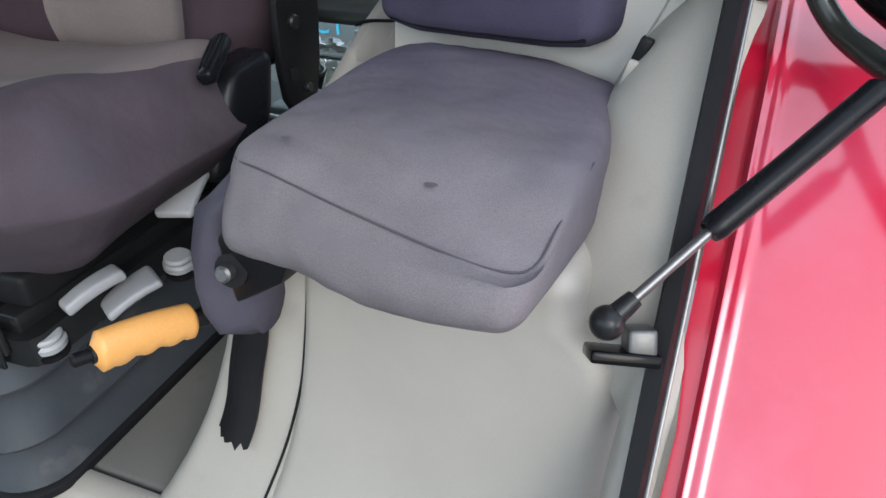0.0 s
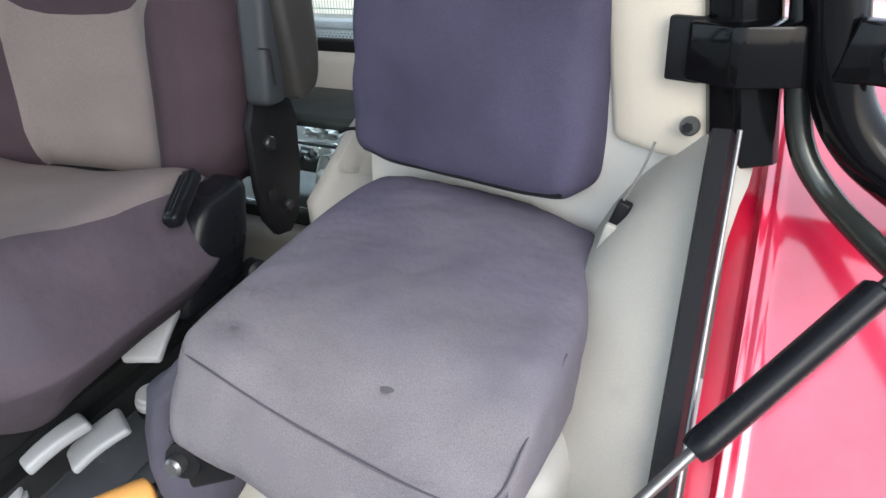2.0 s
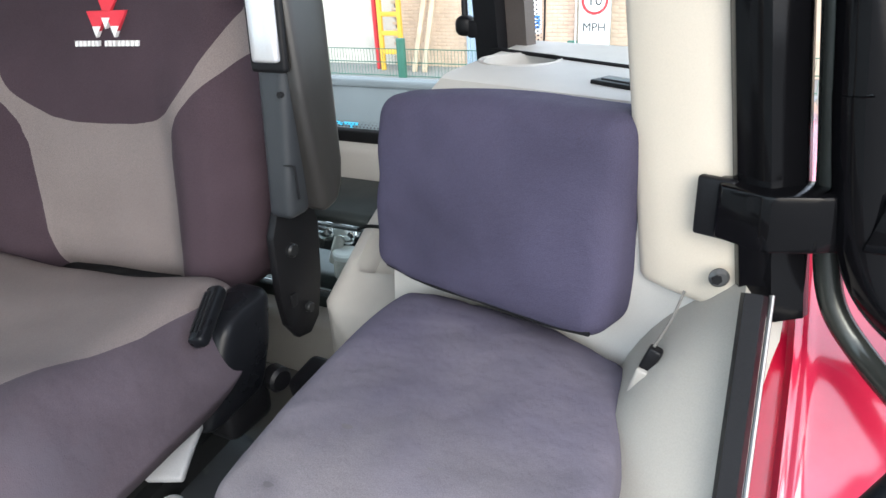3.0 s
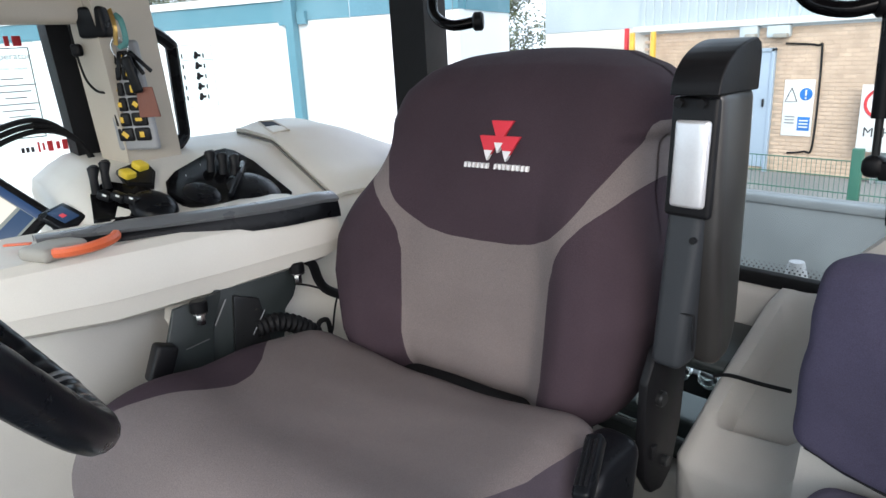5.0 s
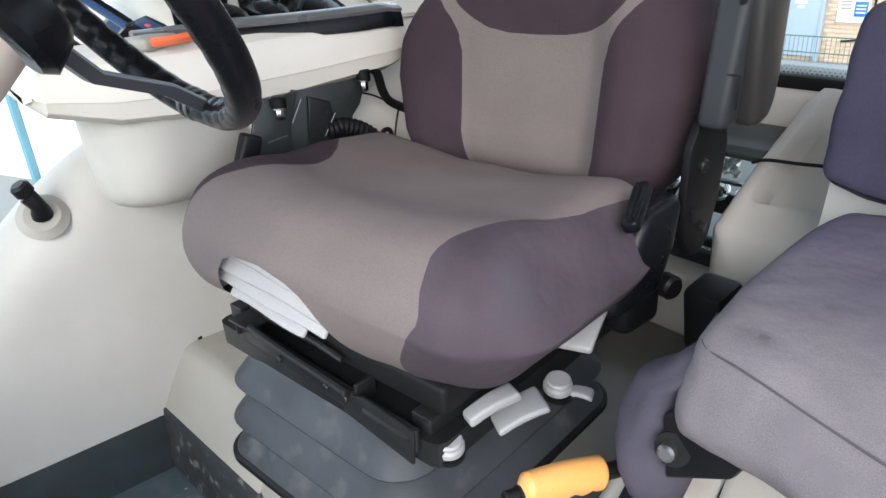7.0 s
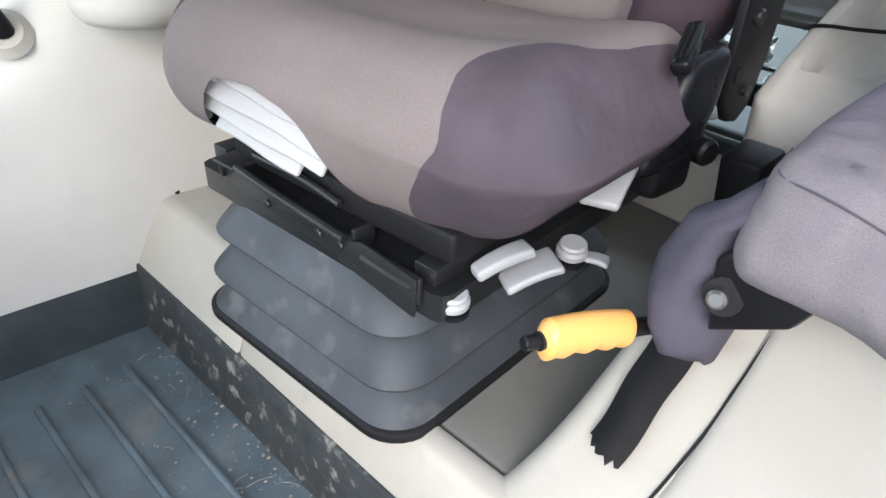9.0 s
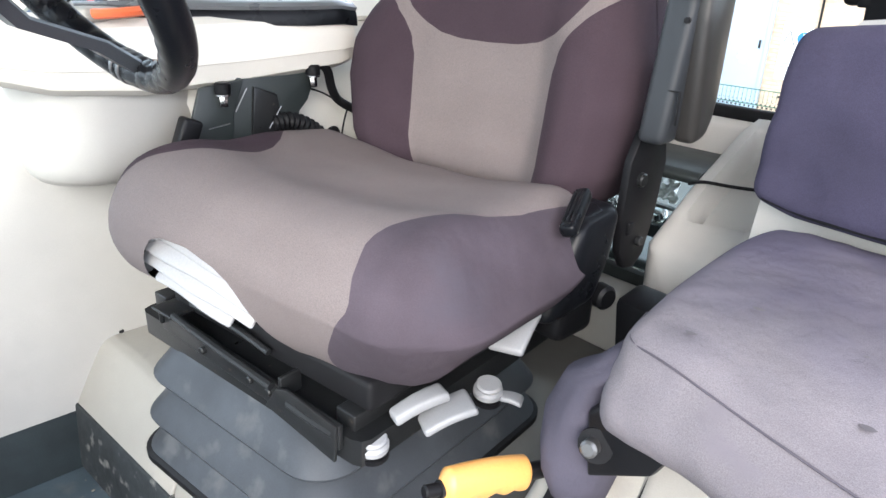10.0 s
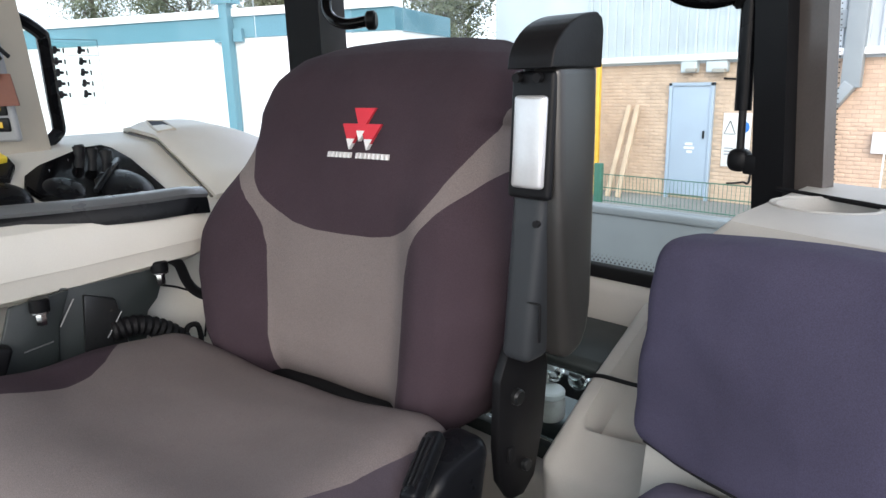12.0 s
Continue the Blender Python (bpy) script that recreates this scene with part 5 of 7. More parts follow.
module = thing("lever_module", "glossy black hydraulic lever module on the side console", "lever module", tuple(on_side(-0.68, 0.88)))
part("module_plate", side_patch([(-0.68, 0.766), (-0.712, 0.800), (-0.767, 0.905), (-0.772, 0.950), (-0.755, 0.968), (-0.701, 0.988), (-0.567, 1.002), (-0.545, 0.985), (-0.570, 0.80), (-0.60, 0.765), (-0.64, 0.752)], -0.01, 0.012), GLOSSY, module)
part("hump", dome(-0.615, 0.815, 0.050, 0.042, 0.024, 20), SATIN, module, "rounded black hump")
part("hump", dome(-0.598, 0.925, 0.070, 0.058, 0.032, 10), SATIN, module, "rounded black hump")
for x, y in ((-0.688, 0.872), (-0.672, 0.892), (-0.660, 0.915)):
    p = on_side(x, y, 0.008)
    part("lever", tube([p, p + Vector((-0.004, 0.004, 0.022)), p + Vector((-0.012, 0.008, 0.042)), p + Vector((-0.013, 0.008, 0.048))], [0.010, 0.008, 0.013, 0.008], n=10), BLACK, module, "black finger lever")
part("divider", tube([on_side(-0.70, 0.955, 0.012), on_side(-0.64, 0.915, 0.030), on_side(-0.58, 0.860, 0.020)], 0.006, n=8), SATIN, module, "black ridge between the humps")
for k, (x, y) in enumerate(((-0.683, 0.815), (-0.715, 0.863), (-0.735, 0.898))):
    part("number_mark", side_patch([(x - 0.008, y - 0.005), (x + 0.006, y - 0.009), (x + 0.009, y - 0.002), (x - 0.005, y + 0.004)], 0.010, 0.0145), PAPER, module, "pale printed mark")
module_b = thing("joystick_module", "black rocker module with yellow switches and a small display", "lever module", tuple(on_side(-0.66, 0.68)))
part("module_plate", side_patch([(-0.714, 0.623), (-0.722, 0.648), (-0.72, 0.665), (-0.672, 0.725), (-0.60, 0.752), (-0.571, 0.735), (-0.571, 0.690), (-0.646, 0.603)], -0.01, 0.010), GLOSSY, module_b)
part("hump", dome(-0.612, 0.712, 0.050, 0.044, 0.028, 25), SATIN, module_b, "rounded black hump")
part("switch_plate", side_patch([(-0.745, 0.690), (-0.765, 0.738), (-0.755, 0.760), (-0.72, 0.762), (-0.672, 0.738), (-0.690, 0.690)], -0.01, 0.014), BLACK, module_b, "black switch base")
YPL = material("yellow_plastic", (0.75, 0.55, 0.04), 0.4)
for k, (x, y) in enumerate(((-0.712, 0.700), (-0.735, 0.736))):
    part("yellow_switch", rbox((0.028, 0.026, 0.016), 0.004, m=2, at=tuple(on_side(x, y, 0.020)), turn=Euler((0, radians(22), radians(20))).to_matrix()), YPL, module_b, "yellow rocker switch")
for k in range(2):
    q = on_side(-0.702 + 0.004 * k, 0.632 + 0.022 * k, 0.008)
    part("lever", tube([q, q + Vector((0, 0, 0.030)), q + Vector((-0.006, 0.004, 0.050)), q + Vector((-0.006, 0.004, 0.055))], [0.009, 0.008, 0.012, 0.008], n=10), BLACK, module_b, "black finger lever")
for k in range(3):
    part("rocker", rbox((0.030, 0.022, 0.018), 0.005, m=2, at=tuple(on_side(-0.672 + 0.022 * k, 0.640 + 0.018 * k, 0.016)), turn=Euler((0, radians(22), radians(38))).to_matrix()), SATIN, module_b, "black rocker")
    part("pale_mark", rbox((0.008, 0.003, 0.004), 0.0008, m=1, at=tuple(on_side(-0.665 + 0.022 * k, 0.634 + 0.018 * k, 0.0265)), turn=Euler((0, radians(22), radians(38))).to_matrix()), PAPER, module_b)
dt = Euler((radians(14), radians(20), radians(24))).to_matrix()
DC = Vector((-0.707, 0.566, 1.062))
part("display_case", rbox((0.075, 0.060, 0.018), 0.005, m=2, at=tuple(DC), turn=dt), SATIN, module_b, "small dark display")
part("display_glow", rbox((0.050, 0.034, 0.003), 0.001, m=1, at=tuple(DC + dt @ Vector((0, 0, 0.0095))), turn=dt), glow("blue_display", (0.03, 0.07, 0.16), 0.25), module_b, "lit blue display")
part("display_mark", rbox((0.012, 0.010, 0.003), 0.001, m=1, at=tuple(DC + dt @ Vector((0.004, -0.004, 0.0108))), turn=dt), glow("red_display_mark", (0.6, 0.06, 0.08), 0.4), module_b)
ashtray = thing("storage_recess", "small dark recess with a thin rim in the cover", "recess", (-0.80, 1.125, 1.16))


def on_cover(x, y, h):
    p = Vector(ridge_point((-0.52 - x) / 0.46, (y - 1.085) / 0.38))
    return p + tilt_on_side(x, y) * h


def cover_patch(outline, low, high):
    return loft([[on_cover(x, y, low) for x, y in outline], [on_cover(x, y, high) for x, y in outline]])


RECESS = [(-0.785, 1.090), (-0.768, 1.124), (-0.826, 1.136), (-0.885, 1.149), (-0.905, 1.116), (-0.845, 1.101)]
part("recess_rim", tube([on_cover(x, y, 0.0135) for x, y in RECESS + RECESS[:1]], 0.0030, n=6, curve=False), TRIM, ashtray)
part("recess_inner", cover_patch(RECESS, 0.004, 0.0135), material("blue_grey_plastic", (0.030, 0.038, 0.055), 0.7, spec=0.15), ashtray)
solo("cover_gap", tube([Vector((x, 1.083, side_z(x, 1.083) + 0.002)) for x in np.linspace(-0.53, -0.97, 12)], 0.0030, n=6), GREYFLOOR, "narrow shadowed joint in front of the raised cover", "joint", kind="structure")

# ---- switch panel, keys, grab frame on the pillar ----
panel = thing("switch_panel", "grey pillar switch panel with yellow icons", "switch panel", (-0.76, 0.75, 1.16))
pu = Vector((0.74, 0.66, 0)).normalized()
pn = Vector((0.66, -0.74, 0.0)).normalized()
pz = Vector((-0.045, -0.04, 1)).normalized()
pturn = Matrix((pu, -pn, pz)).transposed()
PP = Vector((-0.765, 0.752, 1.286))


def on_panel(a, b, c):
    return tuple(PP + pu * a + pz * b + pn * c)


part("panel_frame", rbox((0.094, 0.016, 0.23), 0.014, n=(2, 1, 3), m=4, at=on_panel(0, 0, 0.004), turn=pturn), GREYPL, panel, "silver grey frame")
YICON = glow("lit_yellow_icon", (0.85, 0.55, 0.05), 0.25)
for r in range(6):
    for c in range(2):
        a, b = -0.019 + 0.038 * c, 0.080 - 0.032 * r
        sw = part("switch", rbox((0.034, 0.010, 0.028), 0.004, m=2, at=on_panel(a, b, 0.013), turn=pturn), BLACK, panel, "black rocker switch with a yellow icon")
        part("icon", rbox((0.012 + 0.003 * ((r + c) % 2), 0.002, 0.007 + 0.003 * (r % 2)), 0.0015, m=1, at=on_panel(a, b, 0.019), turn=pturn @ Matrix.Rotation(radians(45 * ((r * 2 + c) % 3)), 3, "Y")), YICON, sw)
keys = thing("key_bunch", "bunch of keys with brown leather tag hanging from a switch", "keys", on_panel(0.01, 0.10, 0.03))
part("fob", rbox((0.022, 0.010, 0.075), 0.008, m=4, at=on_panel(0.042, 0.045, 0.044), turn=pturn @ Matrix.Rotation(radians(-8), 3, "Y")), SATIN, keys, "black key fob")
part("key_ring", tube([on_panel(0.02 + 0.018 * math.cos(a), 0.10 + 0.02 * math.sin(a), 0.03) for a in np.linspace(0, 2 * math.pi, 14)], 0.0016, n=6, per=3), CHROME, keys)
part("switch_box", rbox((0.062, 0.034, 0.062), 0.008, m=3, at=on_panel(-0.024, 0.152, 0.028), turn=pturn), SATIN, keys, "black key switch")
part("strap_loop", tube([on_panel(0.025, 0.165, 0.03), on_panel(0.045, 0.15, 0.045), on_panel(0.045, 0.11, 0.045), on_panel(0.022, 0.10, 0.035)], 0.006, n=8, flat=0.35), material("teal_strap", (0.09, 0.26, 0.25), 0.7), keys, "teal and brass strap")
part("brass_tag", tube([on_panel(0.02, 0.175, 0.035), on_panel(0.032, 0.14, 0.05), on_panel(0.022, 0.105, 0.045)], 0.005, n=8, flat=0.35), material("brass", (0.55, 0.36, 0.12), 0.3, metal=0.9), keys, "brass clip")
for a0, a1, b1, w in ((0.016, 0.006, 0.040, 0.0045), (0.034, 0.062, 0.045, 0.004), (0.040, 0.080, 0.050, 0.004), (0.026, 0.016, 0.035, 0.003)):
    part("key", bar(on_panel(a0, 0.09, 0.03), on_panel(a1, b1, 0.034), w * 2, 0.004, 0.001, up=tuple(pn)), SATIN, keys, "dark key")
part("leather_tag", rbox((0.036, 0.005, 0.062), 0.002, m=2, at=on_panel(0.056, -0.012, 0.034), turn=pturn, deform=lambda p: (p.x * (1 + 0.3 * (p.z < 0)), p.y, p.z)), material("brown_leather", (0.20, 0.075, 0.05), 0.6), keys, "brown leather tag")
grab = solo("pillar_grab_bar", tube([(-0.845, 0.805, 1.430), (-0.835, 0.845, 1.420), (-0.84, 0.882, 1.395), (-0.852, 0.892, 1.375), (-0.875, 0.900, 1.25), (-0.887, 0.905, 1.190), (-0.885, 0.898, 1.172), (-0.86, 0.860, 1.148), (-0.85, 0.835, 1.14)], 0.0145, n=8, per=4), SATIN, "angular black grab handle on the pillar", "grab handle")
pillar_cable = thing("pillar_cable", "thin black cable with a plug on the pillar", "cable", on_panel(-0.12, 0.1, 0.0))
part("cord", tube([on_panel(-0.082, 0.24, 0.0), on_panel(-0.090, 0.16, 0.010), on_panel(-0.088, 0.10, 0.014), on_panel(-0.080, 0.043, 0.016), on_panel(-0.064, 0.016, 0.014), on_panel(-0.045, 0.010, 0.012)], 0.0028, n=6), RUBBER, pillar_cable)
part("plug", rbox((0.022, 0.018, 0.026), 0.007, m=3, at=on_panel(-0.086, 0.10, 0.012), turn=pturn), BLACK, pillar_cable, "small black plug")

# ---- card and notices on the side glass ----
card = thing("instruction_card", "clear symbol card stuck on the side window", "card", (-1.035, 1.01, 1.2))
film = part("sheet", rbox((0.0015, 0.115, 0.150), 0.0005, m=1, at=(-1.0385, 1.010, 1.313)), GLASS, card, "clear film")
film.visible_shadow = False
for r in range(5):
    for c in range(2):
        y0, z0 = 0.972 + 0.058 * c, 1.368 - 0.027 * r
        part("symbol", prism([(y0 - 0.009, z0 - 0.004), (y0 + 0.009, z0 - 0.005), (y0 + 0.010, z0 + 0.002), (y0 + 0.002, z0 + 0.003), (y0, z0 + 0.009), (y0 - 0.007, z0 + 0.009)], 0, -1.0375, -1.0362), INK, card, "small black machine symbol")
        part("symbol_wheel", disc((-1.0365, y0 - 0.005, z0 - 0.005), (1, 0, 0), 0.0055, 0.002, n=10), INK, card)
        part("symbol_line", rbox((0.0015, 0.004, 0.012), 0.0005, m=1, at=(-1.0365, y0 + 0.016, z0 - 0.002)), INK, card)
for y0, z0, w, h in ((0.951, 1.313, 0.0012, 0.160), (1.071, 1.313, 0.0012, 0.160), (1.011, 1.393, 0.120, 0.0012), (1.011, 1.355, 0.120, 0.0010), (1.011, 1.233, 0.120, 0.0012)):
    part("border_line", rbox((0.0012, w, h), 0.0003, m=1, at=(-1.0368, y0, z0)), INK, card)
notice = thing("operator_notice", "thin operator check notice stuck on the window", "notice", (-1.03, 0.56, 1.3))
film = part("sheet", rbox((0.0015, 0.165, 0.235), 0.0005, m=1, at=(-1.0385, 0.565, 1.300)), GLASS, notice, "clear film")
film.visible_shadow = False
GREYINK = material("grey_ink", (0.32, 0.32, 0.33), 0.7)
vert_text = Matrix(((0, 0, 1, -1.0365), (1, 0, 0, 0.598), (0, 1, 0, 1.382), (0, 0, 0, 1)))
letters("headline", "Operator", 0.021, vert_text, GREYINK, notice)
letters("subhead", "- Daily Checks -", 0.011, Matrix.Translation((0, 0, -0.026)) @ vert_text, GREYINK, notice)
for k in range(9):
    part("text_bar", rbox((0.0015, 0.045 + 0.022 * ((k * 2) % 3), 0.0028), 0.0005, m=1, at=(-1.0368, 0.592, 1.333 - 0.014 * k)), GREYINK, notice)
for y0, z0, w, h in ((0.496, 1.30, 0.0022, 0.20), (0.636, 1.30, 0.0022, 0.20), (0.566, 1.40, 0.142, 0.0022), (0.566, 1.20, 0.142, 0.0022)):
    part("border_line", rbox((0.0015, w, h), 0.0005, m=1, at=(-1.0368, y0, z0)), INK, notice)
banner = thing("window_banner", "red and black lettering shapes on the window", "lettering", (-1.03, 0.62, 1.16))
for k, (y0, w) in enumerate(((0.570, 0.016), (0.597, 0.010), (0.617, 0.018))):
    part("red_letter_bar", rbox((0.0015, w, 0.022), 0.0005, m=1, at=(-1.0368, y0, 1.415)), REDINK, banner)
for k, (y0, w) in enumerate(((0.612, 0.005), (0.622, 0.005), (0.636, 0.012), (0.653, 0.008), (0.668, 0.012))):
    part("red_letter_bar", rbox((0.0015, w, 0.024 if k % 2 == 0 else 0.018), 0.0005, m=1, at=(-1.0368, y0 + 0.004, 1.176)), REDINK, banner)
for k in range(3):
    part("black_letter_bar", rbox((0.0015, 0.007, 0.012), 0.0005, m=1, at=(-1.0368, 0.582 + 0.010 * k, 1.172)), INK, banner)

# ---- display, cables, panel above ----
tablet = thing("display_tablet", "black display tablet with a lit map screen", "display", (-0.78, 0.50, 1.03))
ta, tb = Vector((-0.863, 0.466, 1.169)), Vector((-0.751, 0.554, 1.072))
tn = Vector((0.75, -0.35, 0.55)).normalized()
tu = (tb - ta).normalized()
tv = tn.cross(tu)
tt = Matrix((tu, tv, tn)).transposed()
TC = (ta + tb) / 2 - tv * 0.062
part("bezel", rbox((0.190, 0.130, 0.020), 0.009, m=3, at=tuple(TC), turn=tt), BLACK, tablet)
for n_, c_, w_, h_, col, e_ in (("screen", (0.0, 0.002), 0.160, 0.096, (0.30, 0.33, 0.30), 0.35), ("screen_bar", (0.0, 0.042), 0.160, 0.016, (0.03, 0.08, 0.20), 0.3), ("screen_field", (-0.020, -0.006), 0.112, 0.076, (0.66, 0.60, 0.52), 0.6), ("screen_panel", (0.060, -0.004), 0.032, 0.074, (0.05, 0.10, 0.20), 0.3)):
    lift = 0.0105 if n_ == "screen" else 0.0118
    part(n_, rbox((w_, h_, 0.002), 0.0006, m=1, at=tuple(TC + tt @ Vector((c_[0], c_[1], lift))), turn=tt), glow(n_ + "_light", col, e_), tablet, "lit screen area")
for k in range(3):
    part("screen_line", rbox((0.060 - 0.012 * k, 0.003, 0.002), 0.0006, m=1, at=tuple(TC + tt @ Vector((-0.02, 0.018 - 0.018 * k, 0.0130))), turn=tt @ Matrix.Rotation(radians(12 * k - 10), 3, "Z")), GREYINK, tablet, "dark map line")
part("stand", tube([(-0.80, 0.58, 1.02), (-0.82, 0.55, 1.06), tuple(TC - tn * 0.012)], 0.014, n=8), BLACK, tablet)
part("ball_mount", rbox((0.055, 0.055, 0.050), 0.022, m=5, at=(-0.855, 0.655, 1.095)), BLACK, tablet, "black ball mount")
part("mount_arm", tube([(-0.85, 0.655, 1.09), (-0.84, 0.70, 1.075), (-0.80, 0.735, 1.075)], 0.020, n=10), BLACK, tablet)

for k, o in enumerate((0.0, 0.012, 0.024)):
    solo("cable_loop", tube([(-0.80, 0.36 + o, 1.07), (-0.82, 0.45, 1.18 + o), (-0.87, 0.58, 1.225 + o), (-0.90, 0.67, 1.19), (-0.90, 0.705 + o * 0.5, 1.09), (-0.88, 0.74, 1.06)], 0.006, n=6), RUBBER, "black cable looping over the console", "cable")
beam = solo("window_beam", rbox((0.05, 0.50, 0.055), 0.016, n=(1, 3, 1), m=3, at=(-0.80, 0.52, 1.464)), TRIM, "cream plastic beam above the side window", "beam", kind="structure")
radio = thing("control_pad", "pale keypad with dark buttons above the console", "keypad", (-0.70, 0.40, 1.36))
rt = Euler((radians(70), 0, radians(48))).to_matrix()
part("pad_arm", bar((-0.61, 0.445, 1.455), (-0.80, 0.46, 1.466), 0.04, 0.03), TRIM, radio)
part("pad_body", rbox((0.10, 0.20, 0.03), 0.012, m=3, at=(-0.605, 0.437, 1.455), turn=rt), TRIM, radio)
for r in range(5):
    for c in range(2):
        part("key", rbox((0.030, 0.022, 0.008), 0.003, m=2, at=tuple(Vector((-0.605, 0.437, 1.455)) + rt @ Vector((-0.018 + 0.036 * c, 0.075 - 0.03 * r, 0.016))), turn=rt), BLACK, radio, "dark key")
for c in range(3):
    part("knob", disc(tuple(Vector((-0.605, 0.437, 1.455)) + rt @ Vector((-0.028 + 0.028 * c, -0.082, 0.018))), tuple(rt @ Vector((0, 0, 1))), 0.009, 0.01, n=12), GREYPL, radio)

# ---- grommet on the wheel arch liner ----
grommet = thing("lever_grommet", "pale round grommet with a black lever stub", "grommet", (-0.70, 0.26, 0.72))
part("ring", disc((-0.705, 0.262, 0.715), (0.75, -0.15, 0.62), 0.052, 0.022, n=28, r2=0.044, bevel=0.008), PALE, grommet)
part("stub", tube([(-0.70, 0.262, 0.72), (-0.688, 0.258, 0.745), (-0.69, 0.245, 0.77)], [0.022, 0.016, 0.018], n=12), BLACK, grommet)
part("knob", disc((-0.69, 0.24, 0.785), (0.1, -0.4, 0.9), 0.02, 0.03, n=14, bevel=0.006), BLACK, grommet)
solo("liner_screw", disc((-0.672, 0.508, 0.318), (0.3, -0.2, 1), 0.007, 0.012, n=10, bevel=0.002), BLACK, "small black screw in the liner", "screw")

# ---- door side: pillar fittings, strut, tubes ----
clamp = thing("grab_rail_clamp", "gloss black steel clamp on the door pillar", "clamp", (0.99, 0.94, 1.02))
part("clamp_plate", rbox((0.034, 0.010, 0.056), 0.003, m=2, at=(0.952, 0.932, 1.050), turn=Matrix.Rotation(radians(-16), 3, "Z")), BLACK, clamp)
part("clamp_body", prism([(0.951, 0.935), (0.955, 0.920), (0.992, 0.902), (1.000, 0.901), (1.034, 0.912), (1.058, 0.925), (1.058, 0.955), (0.955, 0.955)], 2, 1.025, 1.076, 0.003), GLOSSY, clamp, "folded gloss black clamp")
part("eye", prism([(1.078, 1.084), (1.066, 1.035), (1.100, 1.034), (1.122, 1.030), (1.140, 1.040), (1.148, 1.060), (1.140, 1.080), (1.122, 1.088), (1.100, 1.082)], 1, 0.905, 0.922, 0.004), GLOSSY, clamp, "gloss black eye plate")
part("eye_bolt", disc((1.110, 0.898, 1.057), (0.1, -1, 0), 0.014, 0.018, n=8, bevel=0.004), STEEL, clamp)
solo("grab_rail", tube([(0.964, 0.95, 1.85), (1.012, 0.942, 1.45), (1.047, 0.934, 1.185), (1.051, 0.933, 1.151), (1.065, 0.932, 1.065), (1.079, 0.932, 1.015), (1.100, 0.932, 0.982), (1.128, 0.932, 0.958), (1.160, 0.932, 0.940), (1.22, 0.935, 0.925), (1.32, 0.94, 0.92)], 0.0240, n=18), GLOSSY, "gloss black tubular grab rail that bends outward", "grab rail").location.x = 0.010
solo("door_edge_tube", tube([(0.938, 0.965, 1.85), (0.990, 0.958, 1.45), (1.025, 0.952, 1.182), (1.036, 0.951, 1.099), (1.046, 0.950, 1.012), (1.060, 0.945, 0.962), (1.089, 0.930, 0.927), (1.122, 0.885, 0.912), (1.148, 0.845, 0.906), (1.20, 0.78, 0.895)], 0.0115, n=14), material("olive_black_steel", (0.035, 0.038, 0.034), 0.25, metal=0.4, vary=0.15), "dark steel door frame tube", "door frame").location.x = 0.010
clamp.location.x += 0.010
strut = thing("gas_strut", "black door gas strut with a bright rod", "gas strut", (0.962, 0.671, 0.70))
sa, sb, sc = Vector((0.974, 0.640, 0.736)), Vector((1.036, 0.713, 0.803)), Vector((1.128, 0.815, 0.897))
sdir = (sc - sb).normalized()
part("rod", tube([sa + (sb - sa) * 0.12, sa + (sb - sa) * 0.5, sb], 0.0048, n=10, curve=False), DULL, strut, "bright steel rod")
part("cylinder", tube([sb - sdir * 0.003, sb + sdir * 0.004, sb + sdir * 0.012, sc, sc + sdir * 0.012, sc + sdir * 0.016], [0.010, 0.0125, 0.0125, 0.0125, 0.0125, 0.008], n=16, curve=False), SATIN, strut, "satin black cylinder")
part("top_joint", disc(tuple(sc + sdir * 0.045), (1, 0.2, 0.3), 0.011, 0.02, n=14, bevel=0.004), STEEL, strut)
part("top_rod", tube([sc + sdir * 0.012, sc + sdir * 0.045], 0.005, n=8, curve=False), STEEL, strut)
joint = part("ball_joint", rbox((0.030, 0.030, 0.030), 0.0145, m=6, at=tuple(sa)), STEEL, strut, "dark steel ball joint")
part("socket", tube([sa + (sb - sa) * 0.08, sa + (sb - sa) * 0.20, sa + (sb - sa) * 0.27], [0.010, 0.009, 0.008], n=12, curve=False), STEEL, strut)
mount = thing("strut_bracket", "black steel strut bracket on the door sill", "bracket", (0.975, 0.69, 0.66))
part("bracket_plate", rbox((0.062, 0.036, 0.012), 0.003, m=2, at=(0.988, 0.652, 0.697), turn=Euler((radians(-25), radians(6), radians(25))).to_matrix()), GLOSSY, mount)
part("bracket_block", rbox((0.026, 0.03, 0.026), 0.004, m=2, at=(0.999, 0.664, 0.708), turn=Euler((radians(-25), 0, radians(25))).to_matrix()), GREYSCREW, mount, "small bright block")
clip = thing("seat_belt_clip", "small black clip with a beige cord on the tower", "clip", (0.924, 0.905, 0.9))
part("clip_body", rbox((0.014, 0.012, 0.028), 0.003, m=2, at=(0.924, 0.900, 0.898), turn=Matrix.Rotation(radians(20), 3, "Y")), BLACK, clip)
part("cord", tube([(0.925, 0.900, 0.91), (0.938, 0.912, 0.94), (0.945, 0.925, 0.965)], 0.0014, n=6), GREYFLOOR, clip)
part("tongue", rbox((0.015, 0.008, 0.034), 0.005, m=3, at=(0.915, 0.893, 0.872), turn=Matrix.Rotation(radians(15), 3, "Y")), BEIGE, clip)
screw = thing("trim_screw", "dark cross-head screw in the pillar cover", "screw", (0.962, 0.94, 0.981))
